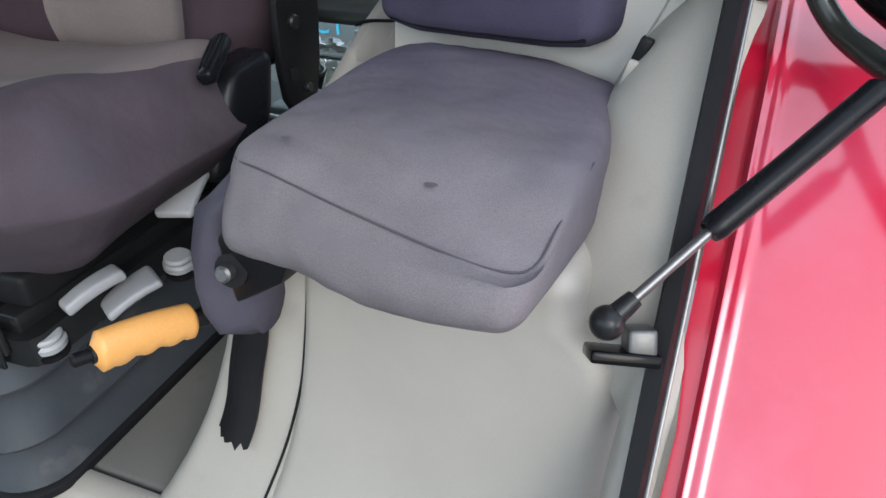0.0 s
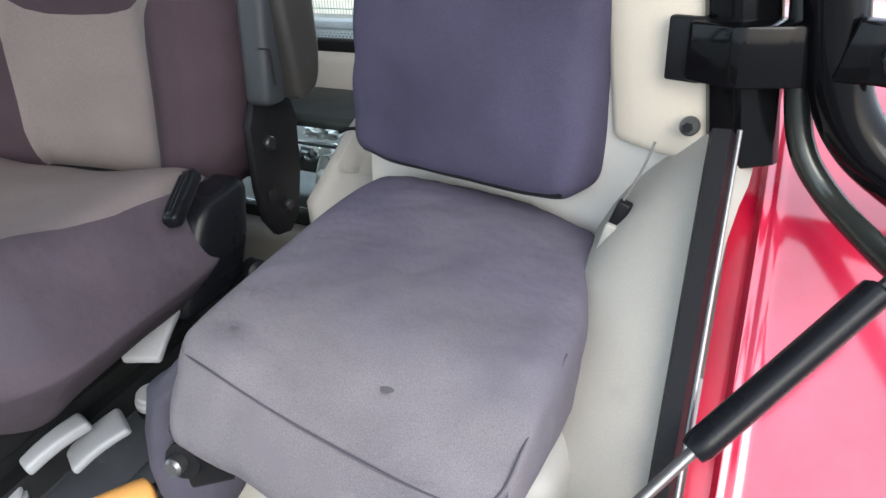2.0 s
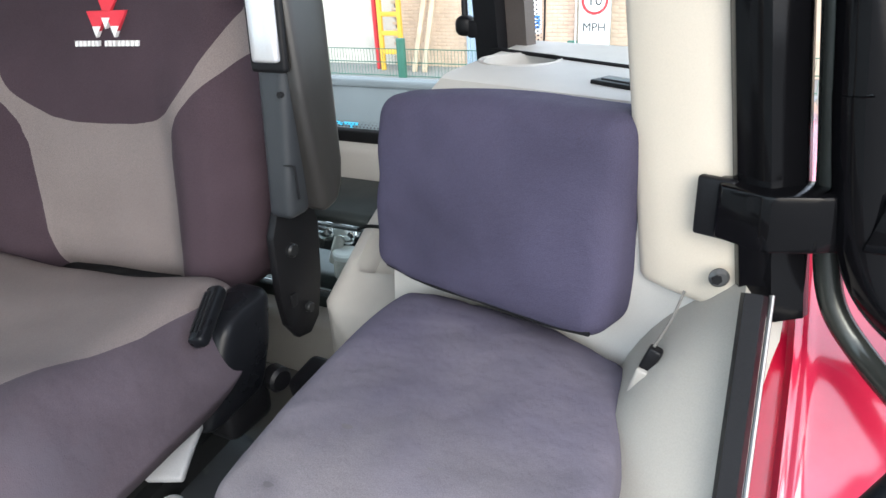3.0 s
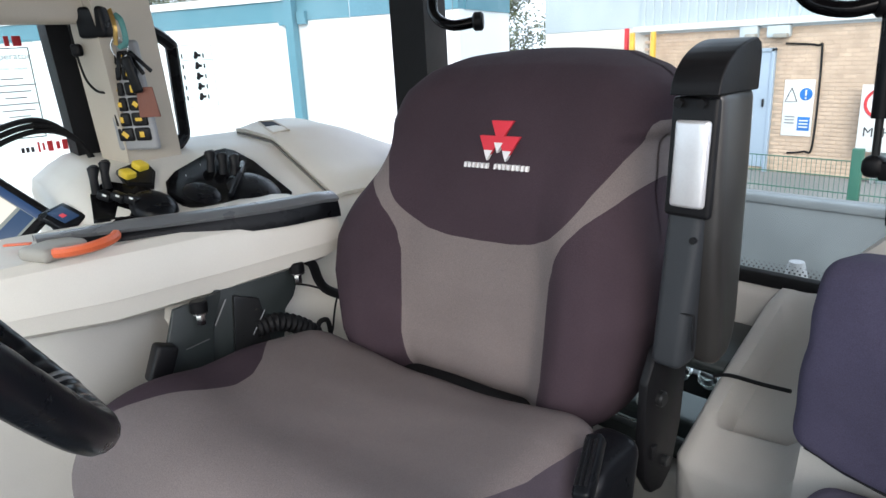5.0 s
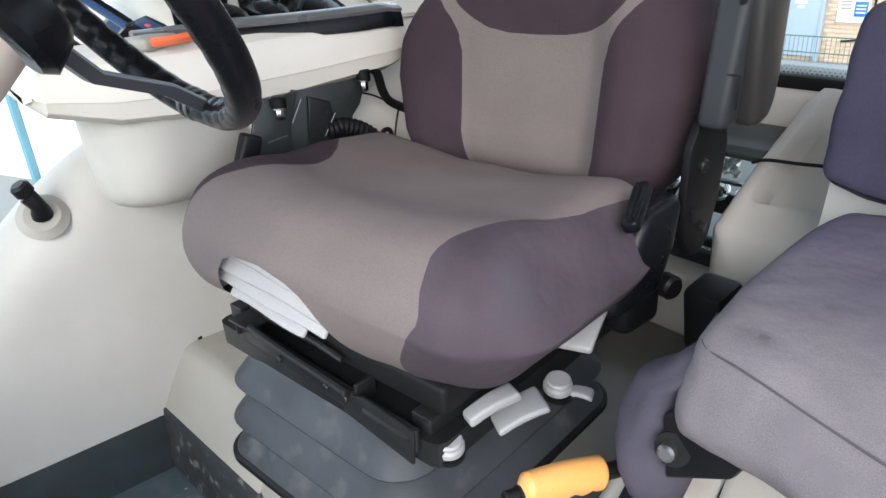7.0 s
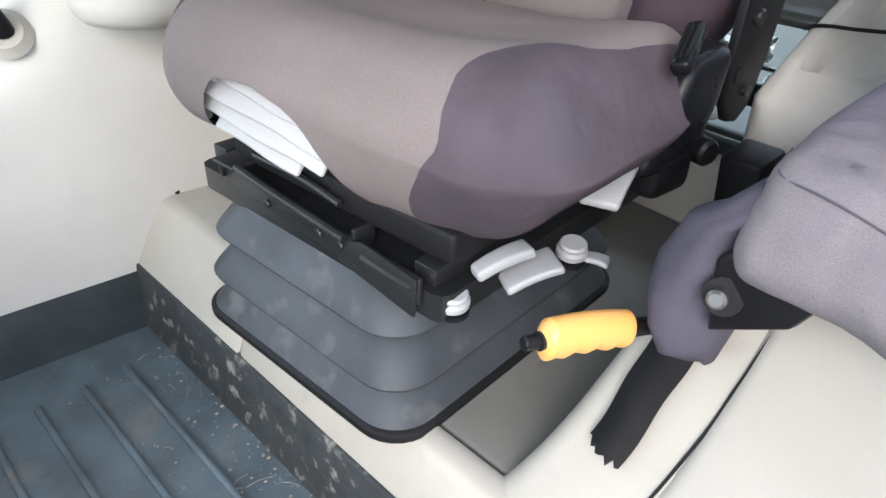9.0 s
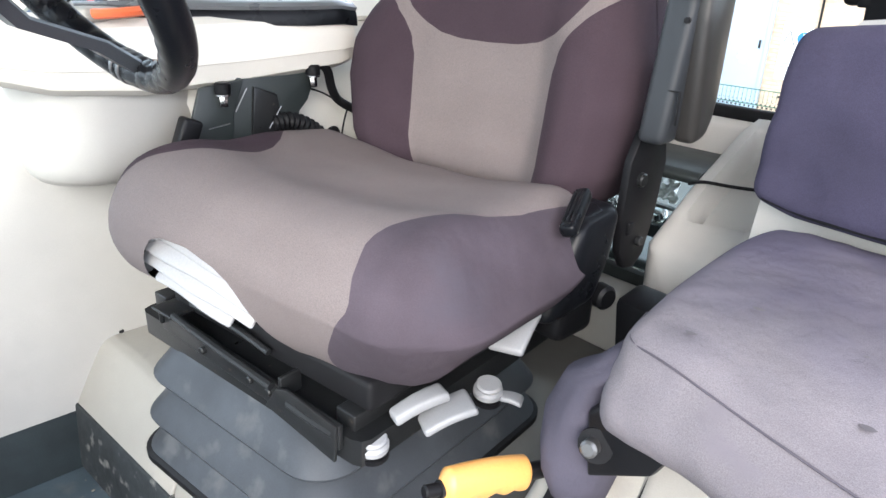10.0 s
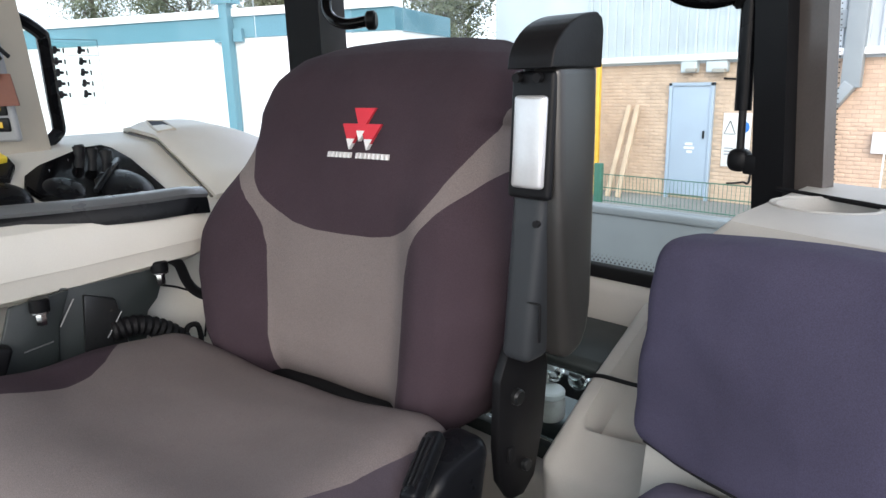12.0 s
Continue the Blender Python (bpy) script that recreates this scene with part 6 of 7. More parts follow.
part("head", disc((0.962, 0.938, 0.981), (0.35, -1, 0), 0.0095, 0.008, n=18, bevel=0.003), GREYSCREW, screw)
part("recess", disc((0.9605, 0.9335, 0.981), (0.35, -1, 0), 0.005, 0.004, n=6), RUBBER, screw)
screw.location.x += 0.011
screw.location.y -= 0.006

# ---- rear: grab handles, strut, couplings ----
for name, pts in (("rear_grab_handle", [(-0.50, 1.46, 1.62), (-0.53, 1.44, 1.52), (-0.52, 1.42, 1.44), (-0.46, 1.42, 1.405), (-0.405, 1.46, 1.41)]), ("rear_grab_handle", [(0.315, 1.46, 1.66), (0.298, 1.44, 1.53), (0.312, 1.43, 1.45), (0.35, 1.43, 1.395), (0.40, 1.44, 1.378), (0.445, 1.46, 1.385)])):
    h = thing(name, "black curved grab handle at the rear window", "grab handle", pts[-1], group="rear grab handles")
    part("bar", tube(pts, 0.013, n=12), GLOSSY, h)
    part("end_cap", disc(pts[-1], (0.8, 0.6, 0), 0.022, 0.025, n=18, bevel=0.005), BLACK, h)
rstrut = thing("rear_window_strut", "black gas strut of the rear window", "gas strut", (0.46, 1.45, 1.14))
part("cylinder", tube([(0.452, 1.46, 1.85), (0.456, 1.458, 1.5), (0.46, 1.455, 1.215)], 0.0125, n=14, curve=False), SATIN, rstrut)
part("rod", tube([(0.46, 1.455, 1.215), (0.461, 1.455, 1.15)], 0.006, n=10, curve=False), STEEL, rstrut)
part("joint", rbox((0.034, 0.034, 0.036), 0.014, m=4, at=(0.461, 1.455, 1.14)), BLACK, rstrut)
part("bracket", rbox((0.05, 0.02, 0.03), 0.004, m=2, at=(0.495, 1.452, 1.135)), BLACK, rstrut)
# console top: cup holder, strip, slot
top_z = 1.110
cup = thing("cup_holder", "round cup recess in the console top", "cup holder", (0.63, 1.32, 1.10))
part("rim", tube([(0.628 + 0.0635 * math.cos(a), 1.300 + 0.0555 * math.sin(a), top_z) for a in np.linspace(0, 2 * math.pi, 20)], 0.0020, n=8, per=3), LINER, cup)
part("bowl", disc((0.628, 1.300, 1.065), (0, 0, 1), 0.046, 0.008, n=30), BEIGE, cup)
seam_pts = [(x, y, top_z + 0.001) for x, y in ((0.540, 1.390), (0.65, 1.335), (0.78, 1.270), (0.90, 1.210))]
solo("console_seal", tube(seam_pts, 0.0035, n=6), RUBBER, "black seal strip along the console top", "seal", kind="structure")
slot = thing("console_slot", "dark slotted vent in the console top", "vent", (0.82, 1.06, 1.12))
part("frame", rbox((0.035, 0.085, 0.008), 0.002, m=2, at=(0.826, 1.145, top_z + 0.001), turn=Matrix.Rotation(radians(62), 3, "Z")), BLACK, slot)
part("grille", rbox((0.020, 0.065, 0.008), 0.002, m=2, at=(0.826, 1.145, top_z + 0.003), turn=Matrix.Rotation(radians(62), 3, "Z")), STEEL, slot)
solo("tray_cable", tube([(0.318, 1.262, 0.800), (0.345, 1.262, 0.810), (0.40, 1.255, 0.816), (0.445, 1.25, 0.822)], 0.0035, n=6), RUBBER, "thin black cable over the tray edge", "cable")
solo("belt_anchor", prism([(0.965, 0.57), (1.015, 0.54), (1.045, 0.64), (1.015, 0.695), (0.945, 0.685)], 0, 0.385, 0.45, 0.01), BLACK, "black plastic belt anchor beside the box", "belt anchor")


# ---- behind the low window: couplings and crate ----
CAPWHITE = material("white_plastic", (0.75, 0.75, 0.74), 0.5, vary=0.04)
coupler = thing("hydraulic_couplings", "bright steel hydraulic couplings behind the cab", "couplings", (0.0, 1.66, 0.45))
part("bracket_plate", rbox((0.52, 0.03, 0.06), 0.006, at=(0.02, 1.70, 0.53)), STEEL, coupler)
for k, x in enumerate((-0.16, -0.10, -0.03, 0.04, 0.11, 0.18)):
    c = part("coupling", tube([(x, 1.70, 0.545), (x + 0.02, 1.65, 0.580), (x + 0.03, 1.62, 0.605)], [0.018, 0.021, 0.016], n=14), CHROME, coupler, "bright steel coupling")
    part("collar", disc((x + 0.018, 1.655, 0.577), (0.1, -0.75, 0.65), 0.027, 0.016, n=16, bevel=0.003), CHROME, c)
CLEARPL = material("cloudy_plastic", (0.56, 0.53, 0.50), 0.25, vary=0.15, scale=30, spec=0.6)
def crumple(c, wx, wz, seed):
    """A crumpled piece of plastic film."""
    def f(u, v):
        k = Vector((u * 4 + seed, v * 4, seed * 1.7))
        return (c[0] + wx * (u - 0.5) + 0.010 * noise.noise(k), c[1] + 0.030 * noise.noise(k * 1.6), c[2] + wz * (v - 0.5) + 0.012 * noise.noise(k + Vector((3, 1, 2))))
    return sheet(f, 12, 8, 0.002)


part("film_scrap", crumple((-0.012, 1.625, 0.648), 0.115, 0.032, 1.3), CAPWHITE, coupler, "crumpled white plastic film", sharp=20)
part("film_scrap", crumple((0.094, 1.625, 0.662), 0.050, 0.060, 4.1), CAPWHITE, coupler, "crumpled white plastic film", sharp=20)
bottle = part("bottle", tube([(0.000, 1.62, 0.470), (0.0, 1.62, 0.478), (0.0, 1.62, 0.515), (-0.005, 1.62, 0.530)], [0.030, 0.037, 0.037, 0.030], n=20, curve=False), CLEARPL, coupler, "cloudy plastic bottle")
part("cap", disc((0.0, 1.62, 0.538), (0.05, 0, 1), 0.036, 0.020, n=20, bevel=0.005), CAPWHITE, bottle, "white cap")
part("spout", tube([(-0.045, 1.63, 0.505), (-0.035, 1.63, 0.545), (-0.018, 1.63, 0.590)], [0.020, 0.016, 0.014], n=12), CLEARPL, coupler, "pale plastic spout")
part("dust_cap", rbox((0.046, 0.04, 0.022), 0.008, m=4, at=(-0.008, 1.63, 0.602), turn=Matrix.Rotation(radians(-14), 3, "Y")), CAPWHITE, coupler, "white dust cap")
part("guard_rail", rbox((0.70, 0.012, 0.010), 0.003, at=(0.05, 1.60, 0.625)), DULL, coupler, "bright guard rail")
part("base_block", rbox((0.75, 0.35, 0.10), 0.02, at=(0.05, 1.85, 0.38)), BULK, coupler, "dark grey hydraulic block")
trailer_side = thing("trailer_side_board", "dark grey trailer board with cyan letters", "trailer", (-1.0, 4.65, GROUND_Z))
BOARDG = material("dark_grey_board", (0.13, 0.14, 0.145), 0.4, vary=0.2, scale=1.5)
part("board", rbox((4.6, 0.10, 1.15), 0.02, m=2, at=(-0.75, 4.68, -0.27)), BOARDG, trailer_side)
part("top_rail", rbox((4.7, 0.14, 0.06), 0.015, m=2, at=(-0.75, 4.68, 0.325)), BOARDG, trailer_side)
for x in (-2.6, -0.9, 1.1):
    part("leg", rbox((0.10, 0.10, 0.52), 0.01, m=2, at=(x, 4.68, GROUND_Z + 0.26)), STEEL, trailer_side)
CYAN = material("cyan_print", (0.06, 0.42, 0.62), 0.5)
letters("lettering", "ECT", 0.24, Matrix(((1, 0, 0, -2.30), (0, 0, -1, 4.622), (0, 1, 0, -0.08), (0, 0, 0, 1))), CYAN, trailer_side, "cyan printed letters", thick=0.004)
body = thing("tractor_rear_body", "dark grey rear body of the tractor below the window", "machine body", (0, 2.0, -0.2))
part("deck", rbox((1.7, 0.60, 0.10), 0.02, at=(0.0, 1.92, 0.26)), BLACK, body)
part("guard", rbox((1.1, 0.04, 0.10), 0.01, at=(-0.05, 2.20, 0.30)), DARKGREY, body, "slate grey guard")
part("white_float", tube([(0.12, 2.15, 0.55), (0.12, 2.15, 0.68), (0.12, 2.15, 0.74)], [0.035, 0.035, 0.02], n=14, curve=False), WHITE, body, "white plastic cylinder")
part("red_lamp", rbox((0.10, 0.05, 0.05), 0.015, m=3, at=(-0.80, 1.72, 1.03)), REDINK, body, "red rear lamp")
part("lamp_stem", tube([(-0.80, 1.73, 1.0), (-0.78, 1.85, 0.6), (-0.7, 1.9, 0.3)], 0.015, n=8), BLACK, body)
part("grey_mirror", rbox((0.05, 0.05, 0.10), 0.02, m=4, at=(-0.735, 1.70, 1.10)), GREYPL, body)
part("fender_right", sheet(lambda u, v: (-1.06 - 0.7 * u, 0.9 + 1.3 * v, 1.0 - 0.9 * (v - 0.35) ** 2 - 0.06 * u * u), 10, 20, 0.012), RED, body, "red rear fender")

# ---- rear window dots and pillar trim ----
DOTS = material("black_frit", (0.01, 0.01, 0.01), 0.4, grain=0, bump=0)
bm = bmesh.new()
for r in range(3):
    for k in range(102):
        disc((0.566 + 0.0060 * r - 0.0625 * 0.0075 * k, 1.531, 1.08 + 0.0075 * k + 0.0037 * (r % 2)), (0, 1, 0), 0.0028 - 0.0008 * r, 0.001, n=6, bm=bm)
for r in range(3):
    for k in range(92):
        disc((-0.35 + 0.0095 * k + 0.005 * (r % 2), 1.531, 0.914 + 0.006 * r), (0, 1, 0), 0.0022 - 0.0006 * r, 0.001, n=6, bm=bm)
dots = part("dotted_edge", bm, DOTS, window_rear)
tagged(dots, "black dotted glass edge", kind="stuff")
solo("pillar_rear_trim", loft([rect(0.574, 1.452, 1.05, 0.022, 0.012, -20), rect(0.520, 1.452, 1.85, 0.022, 0.012, -20)]), material("bronze_brown_trim", (0.10, 0.085, 0.078), 0.22, spec=0.6), "glossy grey-brown trim beside the rear pillar", "pillar trim", kind="structure")
pane = part("side_pane", rbox((0.36, 0.006, 0.80), 0.001, m=1, at=(0.80, 1.50, 1.46), turn=Matrix.Rotation(radians(-20), 3, "Z")), GLASS, window_rear)
pane.visible_shadow = False
manual = thing("manual_sticker", "yellow sticker with a white open book symbol", "sticker", (0.92, 0.93, 1.5))
mt = Matrix.Rotation(radians(-32), 3, "Z")
MC = Vector((0.900, 0.930, 1.385))
part("yellow_field", rbox((0.085, 0.003, 0.13), 0.001, m=1, at=tuple(MC), turn=mt), material("yellow_vinyl", (0.75, 0.55, 0.03), 0.4), manual)
BC = MC + Vector((-0.004, 0, -0.026))
for s_ in (-1, 1):
    part("page", rbox((0.022, 0.002, 0.040), 0.001, m=1, at=tuple(BC + mt @ Vector((0.0115 * s_, -0.0022, 0.002 * s_))), turn=mt), PAPER, manual, "white page shape")
    part("outline", rbox((0.0025, 0.002, 0.044), 0.0008, m=1, at=tuple(BC + mt @ Vector((0.0235 * s_, -0.0024, 0.0))), turn=mt), INK, manual)
    part("outline", rbox((0.024, 0.002, 0.0025), 0.0008, m=1, at=tuple(BC + mt @ Vector((0.0125 * s_, -0.0026, 0.021))), turn=mt @ Matrix.Rotation(radians(8 * s_), 3, "Y")), INK, manual)
part("outline", rbox((0.0025, 0.002, 0.042), 0.0008, m=1, at=tuple(BC + mt @ Vector((0, -0.0036, -0.002))), turn=mt), INK, manual)
part("outline", rbox((0.049, 0.002, 0.0025), 0.0008, m=1, at=tuple(BC + mt @ Vector((0, -0.0024, -0.023))), turn=mt), INK, manual)

# ---- workshop: fittings ----
BY = 14.0
part("gutter", rbox((16.4, 0.18, 0.12), 0.02, m=2, at=(0.4, BY - 0.10, 1.56)), WALLWHITE, building, "white gutter")
door = thing("workshop_door", "grey-blue steel door with white lettering bars", "door", (-5.2, BY, GROUND_Z))
part("leaf", rbox((0.80, 0.06, 2.22), 0.01, m=2, at=(-5.23, BY - 0.03, -0.10)), GREYDOOR, door)
for x0, x1, z0, z1 in ((-5.70, -5.63, GROUND_Z, 1.08), (-4.83, -4.76, GROUND_Z, 1.08), (-5.70, -4.76, 1.01, 1.08)):
    part("door_frame", rbox((x1 - x0, 0.09, z1 - z0), 0.008, m=2, at=((x0 + x1) / 2, BY - 0.04, (z0 + z1) / 2)), GREYDOOR, door)
part("handle", rbox((0.03, 0.05, 0.16), 0.008, m=2, at=(-4.92, BY - 0.08, 0.05)), STEEL, door)
for k, w in enumerate((0.16, 0.22, 0.12)):
    part("lettering_bar", rbox((w, 0.006, 0.05), 0.002, m=1, at=(-5.22 + 0.01 * k, BY - 0.063, -0.15 - 0.08 * k)), PAPER, door, "pale lettering bar")
sign = thing("safety_sign", "white safety sign with a blue disc and a triangle", "sign", (-4.27, BY, -0.5))
BLUE = material("sign_blue", (0.02, 0.16, 0.5), 0.5)
part("board", rbox((0.54, 0.02, 1.05), 0.004, m=1, at=(-4.28, BY - 0.02, -0.04)), PAPER, sign)
part("blue_disc", disc((-4.15, BY - 0.034, 0.22), (0, 1, 0), 0.115, 0.008, n=28), BLUE, sign, "blue disc")
part("mark", rbox((0.03, 0.006, 0.11), 0.003, m=1, at=(-4.15, BY - 0.041, 0.245)), PAPER, sign)
part("mark", rbox((0.03, 0.006, 0.03), 0.003, m=1, at=(-4.15, BY - 0.041, 0.15)), PAPER, sign)
part("blue_field", rbox((0.22, 0.008, 0.26), 0.003, m=1, at=(-4.15, BY - 0.034, -0.33)), BLUE, sign, "blue field")
for k in range(3):
    part("text_bar", rbox((0.16, 0.006, 0.025), 0.002, m=1, at=(-4.15, BY - 0.041, -0.27 - 0.06 * k)), PAPER, sign)
    part("text_bar", rbox((0.18, 0.006, 0.025), 0.002, m=1, at=(-4.41, BY - 0.035, -0.2 - 0.06 * k)), GREYPL, sign)
for a, b in (((-4.52, 0.08), (-4.41, 0.34)), ((-4.41, 0.34), (-4.30, 0.08)), ((-4.30, 0.08), (-4.52, 0.08))):
    part("triangle_side", bar((a[0], BY - 0.035, a[1]), (b[0], BY - 0.035, b[1]), 0.008, 0.02, 0.001, up=(0, 1, 0)), INK, sign)
mph = thing("speed_sign", "white speed sign with a red ring", "sign", (-2.8, BY, -0.6))
part("board", rbox((0.62, 0.02, 1.15), 0.004, m=1, at=(-2.83, BY - 0.30, -0.16)), PAPER, mph)
part("red_ring", tube([(-2.83 + 0.235 * math.cos(a), BY - 0.315, 0.10 + 0.235 * math.sin(a)) for a in np.linspace(0, 2 * math.pi, 30)], 0.026, n=6, per=2), REDINK, mph, "red ring")
flat_text = lambda x, z, y: Matrix(((1, 0, 0, x), (0, 0, -1, y), (0, 1, 0, z), (0, 0, 0, 1)))
letters("number", "10", 0.30, flat_text(-2.83, 0.10, BY - 0.314), INK, mph)
letters("unit", "MPH", 0.23, flat_text(-2.83, -0.40, BY - 0.314), INK, mph)
part("post", rbox((0.07, 0.07, 1.0), 0.01, m=2, at=(-2.83, BY - 0.25, -0.85)), GREYPL, mph)
pipe = thing("drain_pipe", "pale grey square downpipe with an offset bend", "drain pipe", (-2.6, BY, GROUND_Z))
PIPEC = material("pale_grey_metal", (0.24, 0.275, 0.29), 0.5, vary=0.06, scale=2)
part("upper_pipe", rbox((0.30, 0.2, 4.2), 0.02, m=2, at=(-2.36, BY - 0.15, 3.05)), PIPEC, pipe)
part("offset", bar((-2.36, BY - 0.15, 1.02), (-2.66, BY - 0.15, 0.60), 0.2, 0.26, 0.02, up=(0, 1, 0)), PIPEC, pipe)
part("lower_pipe", rbox((0.22, 0.2, 1.95), 0.02, m=2, at=(-2.68, BY - 0.13, -0.33)), PIPEC, pipe)
part("bracket", rbox((0.14, 0.1, 0.30), 0.01, m=2, at=(-2.58, BY - 0.1, 2.1)), PIPEC, pipe)
for x, z, w, h in ((-5.28, 1.40, 0.34, 0.26), (-4.72, 1.38, 0.42, 0.22)):
    lamp = thing("wall_lamp", "pale green bulkhead lamp under the eave", "lamp", (x, BY, z), group="wall lamps")
    part("housing", rbox((w, 0.16, h), 0.03, m=3, at=(x, BY - 0.08, z)), CLAD, lamp)
    part("visor", rbox((w * 0.6, 0.14, 0.08), 0.02, m=3, at=(x + 0.08, BY - 0.2, z - 0.08)), PALE, lamp)
solo("meter_box", rbox((0.44, 0.14, 0.36), 0.02, m=3, at=(-1.73, BY - 0.07, 0.02)), PAPER, "white square box on the brick wall", "box")
guide = thing("direction_sign", "grey-blue direction signs with white arrows", "sign", (-0.6, BY, -0.2))
SLATE = material("sign_grey_blue", (0.16, 0.21, 0.26), 0.5)
for z, kind_ in ((0.06, 0), (-0.52, 1)):
    board = part("board", rbox((1.75, 0.02, 0.54), 0.004, m=1, at=(-0.60, BY - 0.02, z)), SLATE, guide)
    tri_ = [(-1.33, z - 0.12), (-1.07, z - 0.12), (-1.20, z + 0.14)] if not kind_ else [(-1.33, z - 0.14), (-1.33, z + 0.14), (-1.07, z)]
    part("arrow", prism(tri_, 1, BY - 0.042, BY - 0.032), PAPER, board, "white arrow")
    for k in range(5):
        part("lettering_bar", rbox((0.15, 0.006, 0.24), 0.003, m=1, at=(-0.82 + 0.2 * k, BY - 0.035, z)), PAPER, board)
for x, dx, c in ((-6.70, 0.15, 0), (-6.45, 0.10, 1)):
    solo("leaning_plank", bar((x, BY - 0.7, GROUND_Z), (x + dx, BY - 0.15, 0.62), 0.11, 0.06, 0.01, up=(0, 1, 0)), material("pale_timber", (0.50, 0.38, 0.27), 0.8, scale=3) if c == 0 else bpy.data.materials["pale_timber"], "pale timber plank leaning on the brick wall", "plank", group="leaning planks")
solo("wall_cable", tube([(-4.6, BY - 0.03, 1.15), (-4.05, BY - 0.03, 1.10), (-3.95, BY - 0.03, 0.95), (-3.95, BY - 0.03, -0.7), (-4.1, BY - 0.03, -0.85), (-4.4, BY - 0.03, -0.9)], 0.02, n=6), RUBBER, "black cable clipped to the brick wall", "cable")
rack = thing("yellow_rack", "yellow steel rack with a red upright by the wall", "rack", (-7.4, BY - 0.6, GROUND_Z))
RACKY = material("yellow_paint", (0.70, 0.42, 0.05), 0.5)
for x in (-7.55, -7.05):
    part("upright", rbox((0.09, 0.09, 2.8), 0.01, m=2, at=(x, BY - 0.6, GROUND_Z + 1.4)), RACKY, rack)
for z in (-0.9, -0.5, -0.1, 0.3, 0.7):
    part("rung", rbox((0.50, 0.07, 0.10), 0.01, m=2, at=(-7.3, BY - 0.6, z)), RACKY, rack)
part("red_post", rbox((0.08, 0.08, 2.9), 0.01, m=2, at=(-7.75, BY - 0.5, GROUND_Z + 1.45)), REDINK, rack, "red upright")

# ribs of the cladding
bm = bmesh.new()
for k in range(80):
    rbox((0.05, 0.05, 3.9), 0.01, m=1, at=(-7.6 + 0.2 * k, BY - 0.07, 3.55), bm=bm)
tagged(part("cladding_rib", bm, CLAD, building), "pale sheet ribs", kind="stuff")
part("side_bay", rbox((2.9, 0.3, 2.9), 0.02, m=2, at=(-9.0, BY + 0.2, GROUND_Z + 1.45)), material("cream_render", (0.62, 0.56, 0.50), 0.8, scale=2), building, "cream rendered bay")
part("side_cladding", rbox((2.9, 0.3, 4.5), 0.02, m=2, at=(-9.0, BY + 0.2, 3.85)), CLAD, building)

# ---- mesh fence ----
fence = thing("mesh_fence", "green wire mesh fence with steel posts", "fence", (-3, 8.2, GROUND_Z))
GREEN = material("fence_green", (0.035, 0.13, 0.09), 0.5)
FY = 8.2
for x in (-6.2, -3.85, -1.5, 0.85):
    part("post", rbox((0.11, 0.07, 1.45), 0.01, m=2, at=(x, FY, GROUND_Z + 0.72)), GREEN, fence)
bm = bmesh.new()
for k in range(150):
    rbox((0.005, 0.005, 1.3), 0.001, m=1, at=(-6.2 + 0.05 * k, FY, GROUND_Z + 0.66), bm=bm)
for k in range(8):
    rbox((7.4, 0.007, 0.012), 0.002, m=1, at=(-2.6, FY, GROUND_Z + 0.08 + 0.175 * k), bm=bm)
tagged(part("wire", bm, GREEN, fence), "green wire mesh", kind="stuff")

# ---- hoarding: second panel edge, bolts ----
for s in (-1.45, -3.9, -6.4):
    for a in (-0.09, 0.09):
        part("bracket", loft([[along(s + a + e, d, z) for e, d in ((-0.04, -0.05), (0.04, -0.05), (0.04, -0.012), (-0.04, -0.012))] for z in (BAND - 0.03, BAND + 0.07)]), BLUEBAND, trailer)
    part("post_cap", loft([[along(s + e, d, z) for e, d in ((-0.095, -0.10), (0.095, -0.10), (0.095, 0.02), (-0.095, 0.02))] for z in (1.895, 1.94)]), BLUEBAND, trailer)
for z0, z1, m_, o in ((GROUND_Z, BAND, WALLWHITE, 0.0), (BAND, CAPZ, BLUEBAND, 0.01)):
    part("end_face", loft([[along(s, d, z) for s, d in ((-0.11, 0.121), (o, 0.121), (o, 1.2), (-0.11, 1.2))] for z in (z0, z1)]), m_, trailer)

# ---- trees ----
LEAF = material("dull_green_leaves", (0.115, 0.130, 0.075), 0.7, vary=0.35, scale=1.2, grain=0, bump=0)
BARK = material("grey_brown_bark", (0.12, 0.10, 0.08), 0.9, vary=0.2, scale=6)


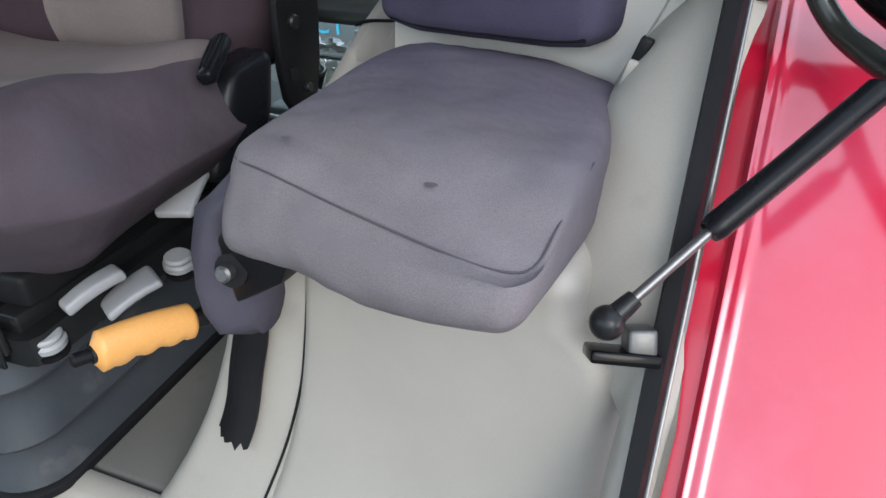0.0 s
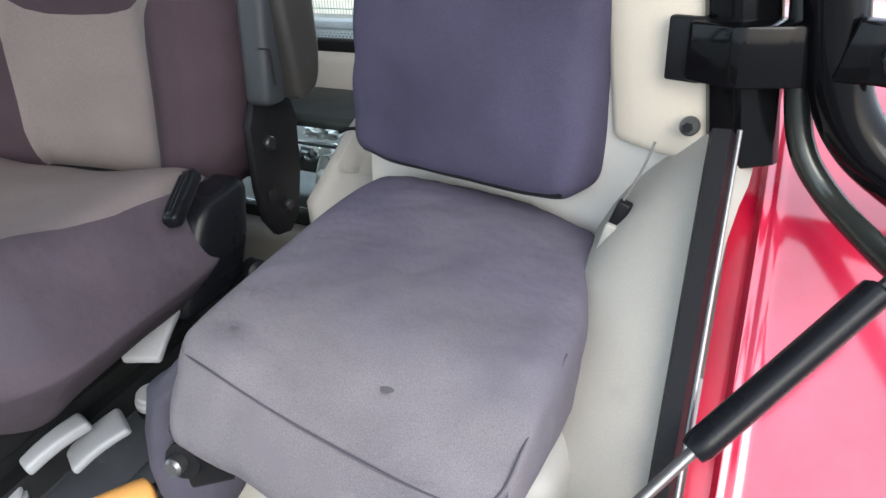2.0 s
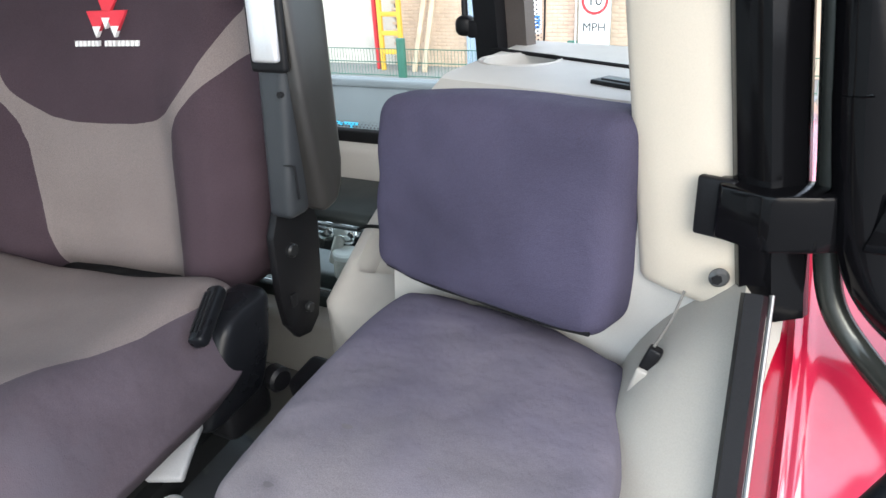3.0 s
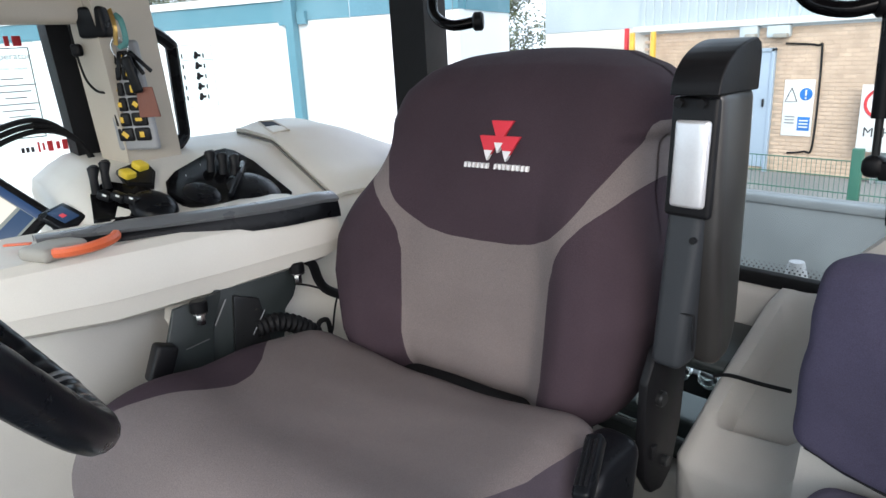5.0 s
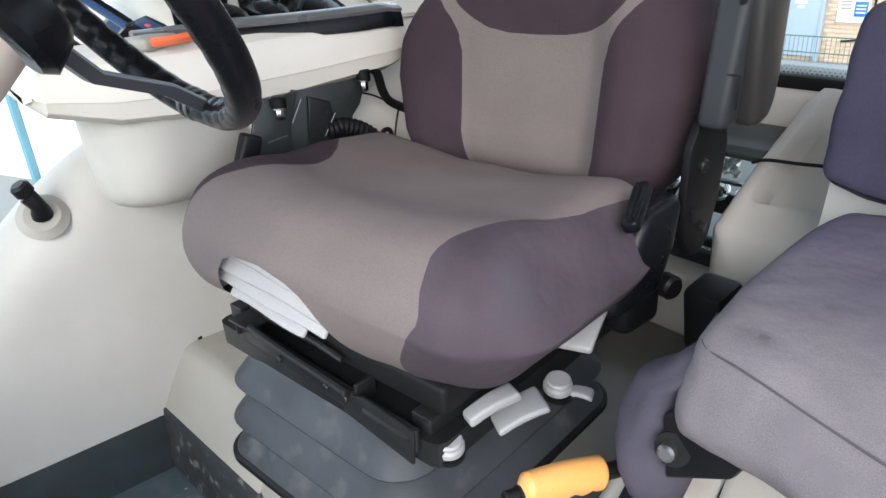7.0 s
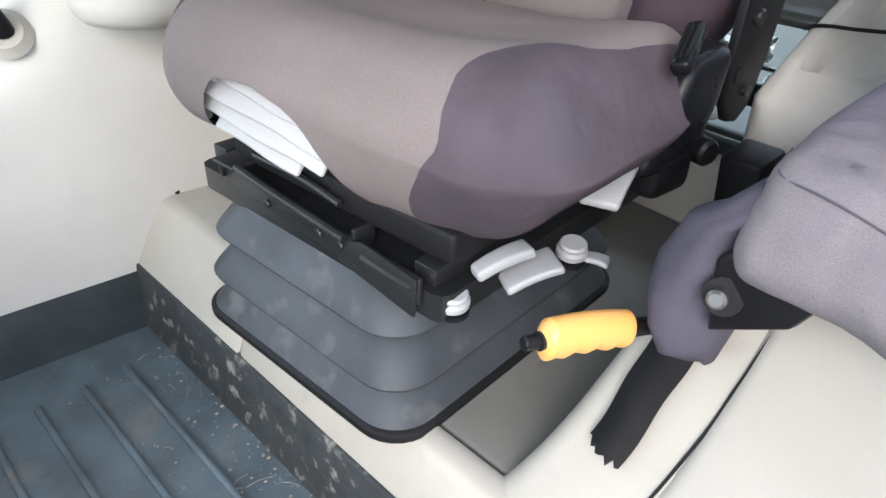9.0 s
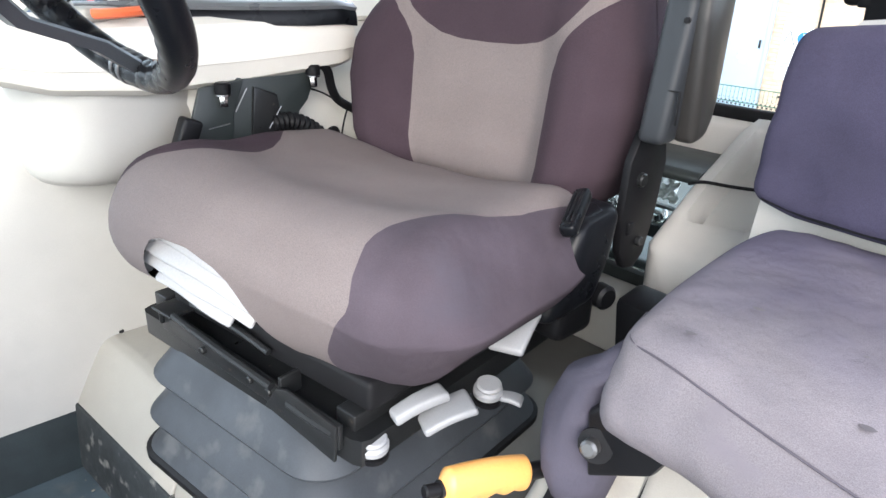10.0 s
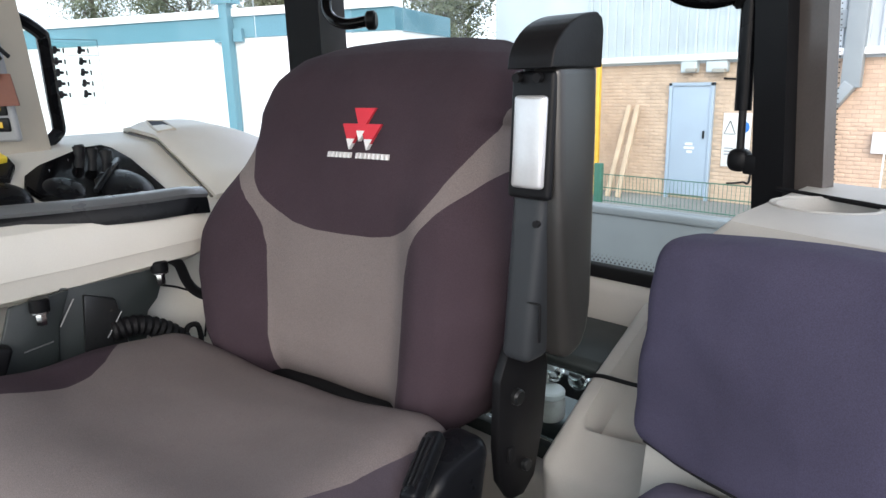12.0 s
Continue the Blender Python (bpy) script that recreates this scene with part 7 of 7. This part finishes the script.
def build_tree(seed, at):
    rng = random.Random(seed)
    tree = thing("tree", "tall tree with thin dull green leaves", "tree", at, group="trees behind the hoarding")
    bm = bmesh.new()
    tube([(0, 0, 0), (0.1, 0, 2.0), (0.0, 0.1, 4.2), (0.1, 0, 6.2), (0.0, 0.0, 7.8)], [0.22, 0.17, 0.12, 0.07, 0.02], n=8, per=4, bm=bm)
    tips = []
    for k in range(26):
        z = 1.8 + 5.4 * k / 26
        a = rng.random() * 6.28
        r = (2.4 - 0.22 * z) * (0.7 + 0.5 * rng.random())
        tip = Vector((r * math.cos(a), r * math.sin(a), z + 0.9 + rng.random() * 0.8))
        tube([(0.05, 0, z), tuple(tip * 0.5 + Vector((0, 0, z * 0.5 + 0.1))), tuple(tip)], [0.05, 0.03, 0.008], n=5, per=3, bm=bm)
        for _ in range(5):
            s = rng.random() * 0.7 + 0.3
            p = Vector((0.05, 0, z)).lerp(tip, s)
            q = p + Vector((rng.gauss(0, 0.5), rng.gauss(0, 0.5), rng.gauss(0.25, 0.4)))
            tube([tuple(p), tuple((p + q) / 2 + Vector((0, 0, 0.05))), tuple(q)], [0.014, 0.01, 0.004], n=4, per=2, bm=bm)
            tips.append(q)
        tips.append(tip)
    part("trunk", bm, BARK, tree, local=True)
    verts, faces = [], []
    for c in tips:
        for _ in range(64):
            p = c + Vector((rng.gauss(0, 0.34), rng.gauss(0, 0.34), rng.gauss(0, 0.30)))
            u = Vector((rng.gauss(0, 1), rng.gauss(0, 1), rng.gauss(0, 1))).normalized()
            w = u.orthogonal().normalized()
            s = 0.045 + 0.055 * rng.random()
            i = len(verts)
            verts += [p - u * s, p + w * s * 0.5, p + u * s, p - w * s * 0.5]
            faces.append((i, i + 1, i + 2, i + 3))
    me = bpy.data.meshes.new("crown")
    me.from_pydata([tuple(v) for v in verts], [], faces)
    me.materials.append(LEAF)
    crown = new("crown", me)
    crown.parent = tree
    tagged(crown, "thin dull green foliage", kind="stuff")
    return tree


first = build_tree(1, (-17.5, 19.0, GROUND_Z))
second = build_tree(2, (-13.2, 20.5, GROUND_Z))
for x, y, s, r, src in ((-8.2, 26.0, 0.95, 20, second), (-27.8, 18.5, 0.85, 330, second), (-33.0, 15.5, 0.85, 15, first), (-21.5, 18.0, 0.85, 40, second), (-25.5, 17.5, 0.95, 200, first), (-30.5, 16.0, 1.05, 100, second), (-10.6, 24.0, 1.0, 300, first), (-15.2, 24.0, 0.95, 10, second), (-35.5, 13.5, 1.0, 70, first), (-23.5, 21.0, 0.95, 130, first), (-19.3, 22.0, 0.9, 250, second)):
    copy_thing(src, pose(x, y, GROUND_Z, 0, 0, r) @ Matrix.Scale(s, 4))

# ---- bricks of the workshop wall ----
brick_mesh = bpy.data.meshes.new("brick")
bm = rbox((0.215, 0.03, 0.065), 0.006, m=1)
bm.to_mesh(brick_mesh)
bm.free()
BRICKM = material("buff_brick_face", (0.58, 0.43, 0.32), 0.85, vary=0.12, scale=4.0, gscale=60)
info = BRICKM.node_tree.nodes.new("ShaderNodeObjectInfo")
tone = BRICKM.node_tree.nodes.new("ShaderNodeHueSaturation")
span = BRICKM.node_tree.nodes.new("ShaderNodeMapRange")
span.inputs["To Min"].default_value, span.inputs["To Max"].default_value = 0.92, 1.07
nl = BRICKM.node_tree.links
nl.new(info.outputs["Random"], span.inputs["Value"])
nl.new(span.outputs["Result"], tone.inputs["Value"])
base_in = BRICKM.node_tree.nodes["Principled BSDF"].inputs["Base Color"]
nl.new(base_in.links[0].from_socket, tone.inputs["Color"])
nl.new(tone.outputs["Color"], base_in)
brick_mesh.materials.append(BRICKM)
brick_wall = [c for c in building.children if c.name.startswith("brick_wall")][0]
rest = bmesh.new()
count = 0
for r in range(37):
    z = GROUND_Z + 0.04 + 0.075 * r
    for k in range(36):
        x = -7.5 + 0.225 * k + (0.1125 if r % 2 else 0)
        if -5.72 < x < -4.74 and z < 1.1:
            continue
        if -4.55 < x < -1.4 and 0.35 < z < 1.5 and count < 300:
            b = new("brick", brick_mesh)
            b.location = (x, BY + 0.008, z)
            b.parent = brick_wall
            b.matrix_parent_inverse = world_of(brick_wall).inverted()
            count += 1
        else:
            rbox((0.215, 0.03, 0.065), 0.006, m=1, at=(x, BY + 0.008, z), bm=rest)
tagged(part("brickwork", rest, BRICKM, brick_wall), "buff brickwork", kind="stuff")
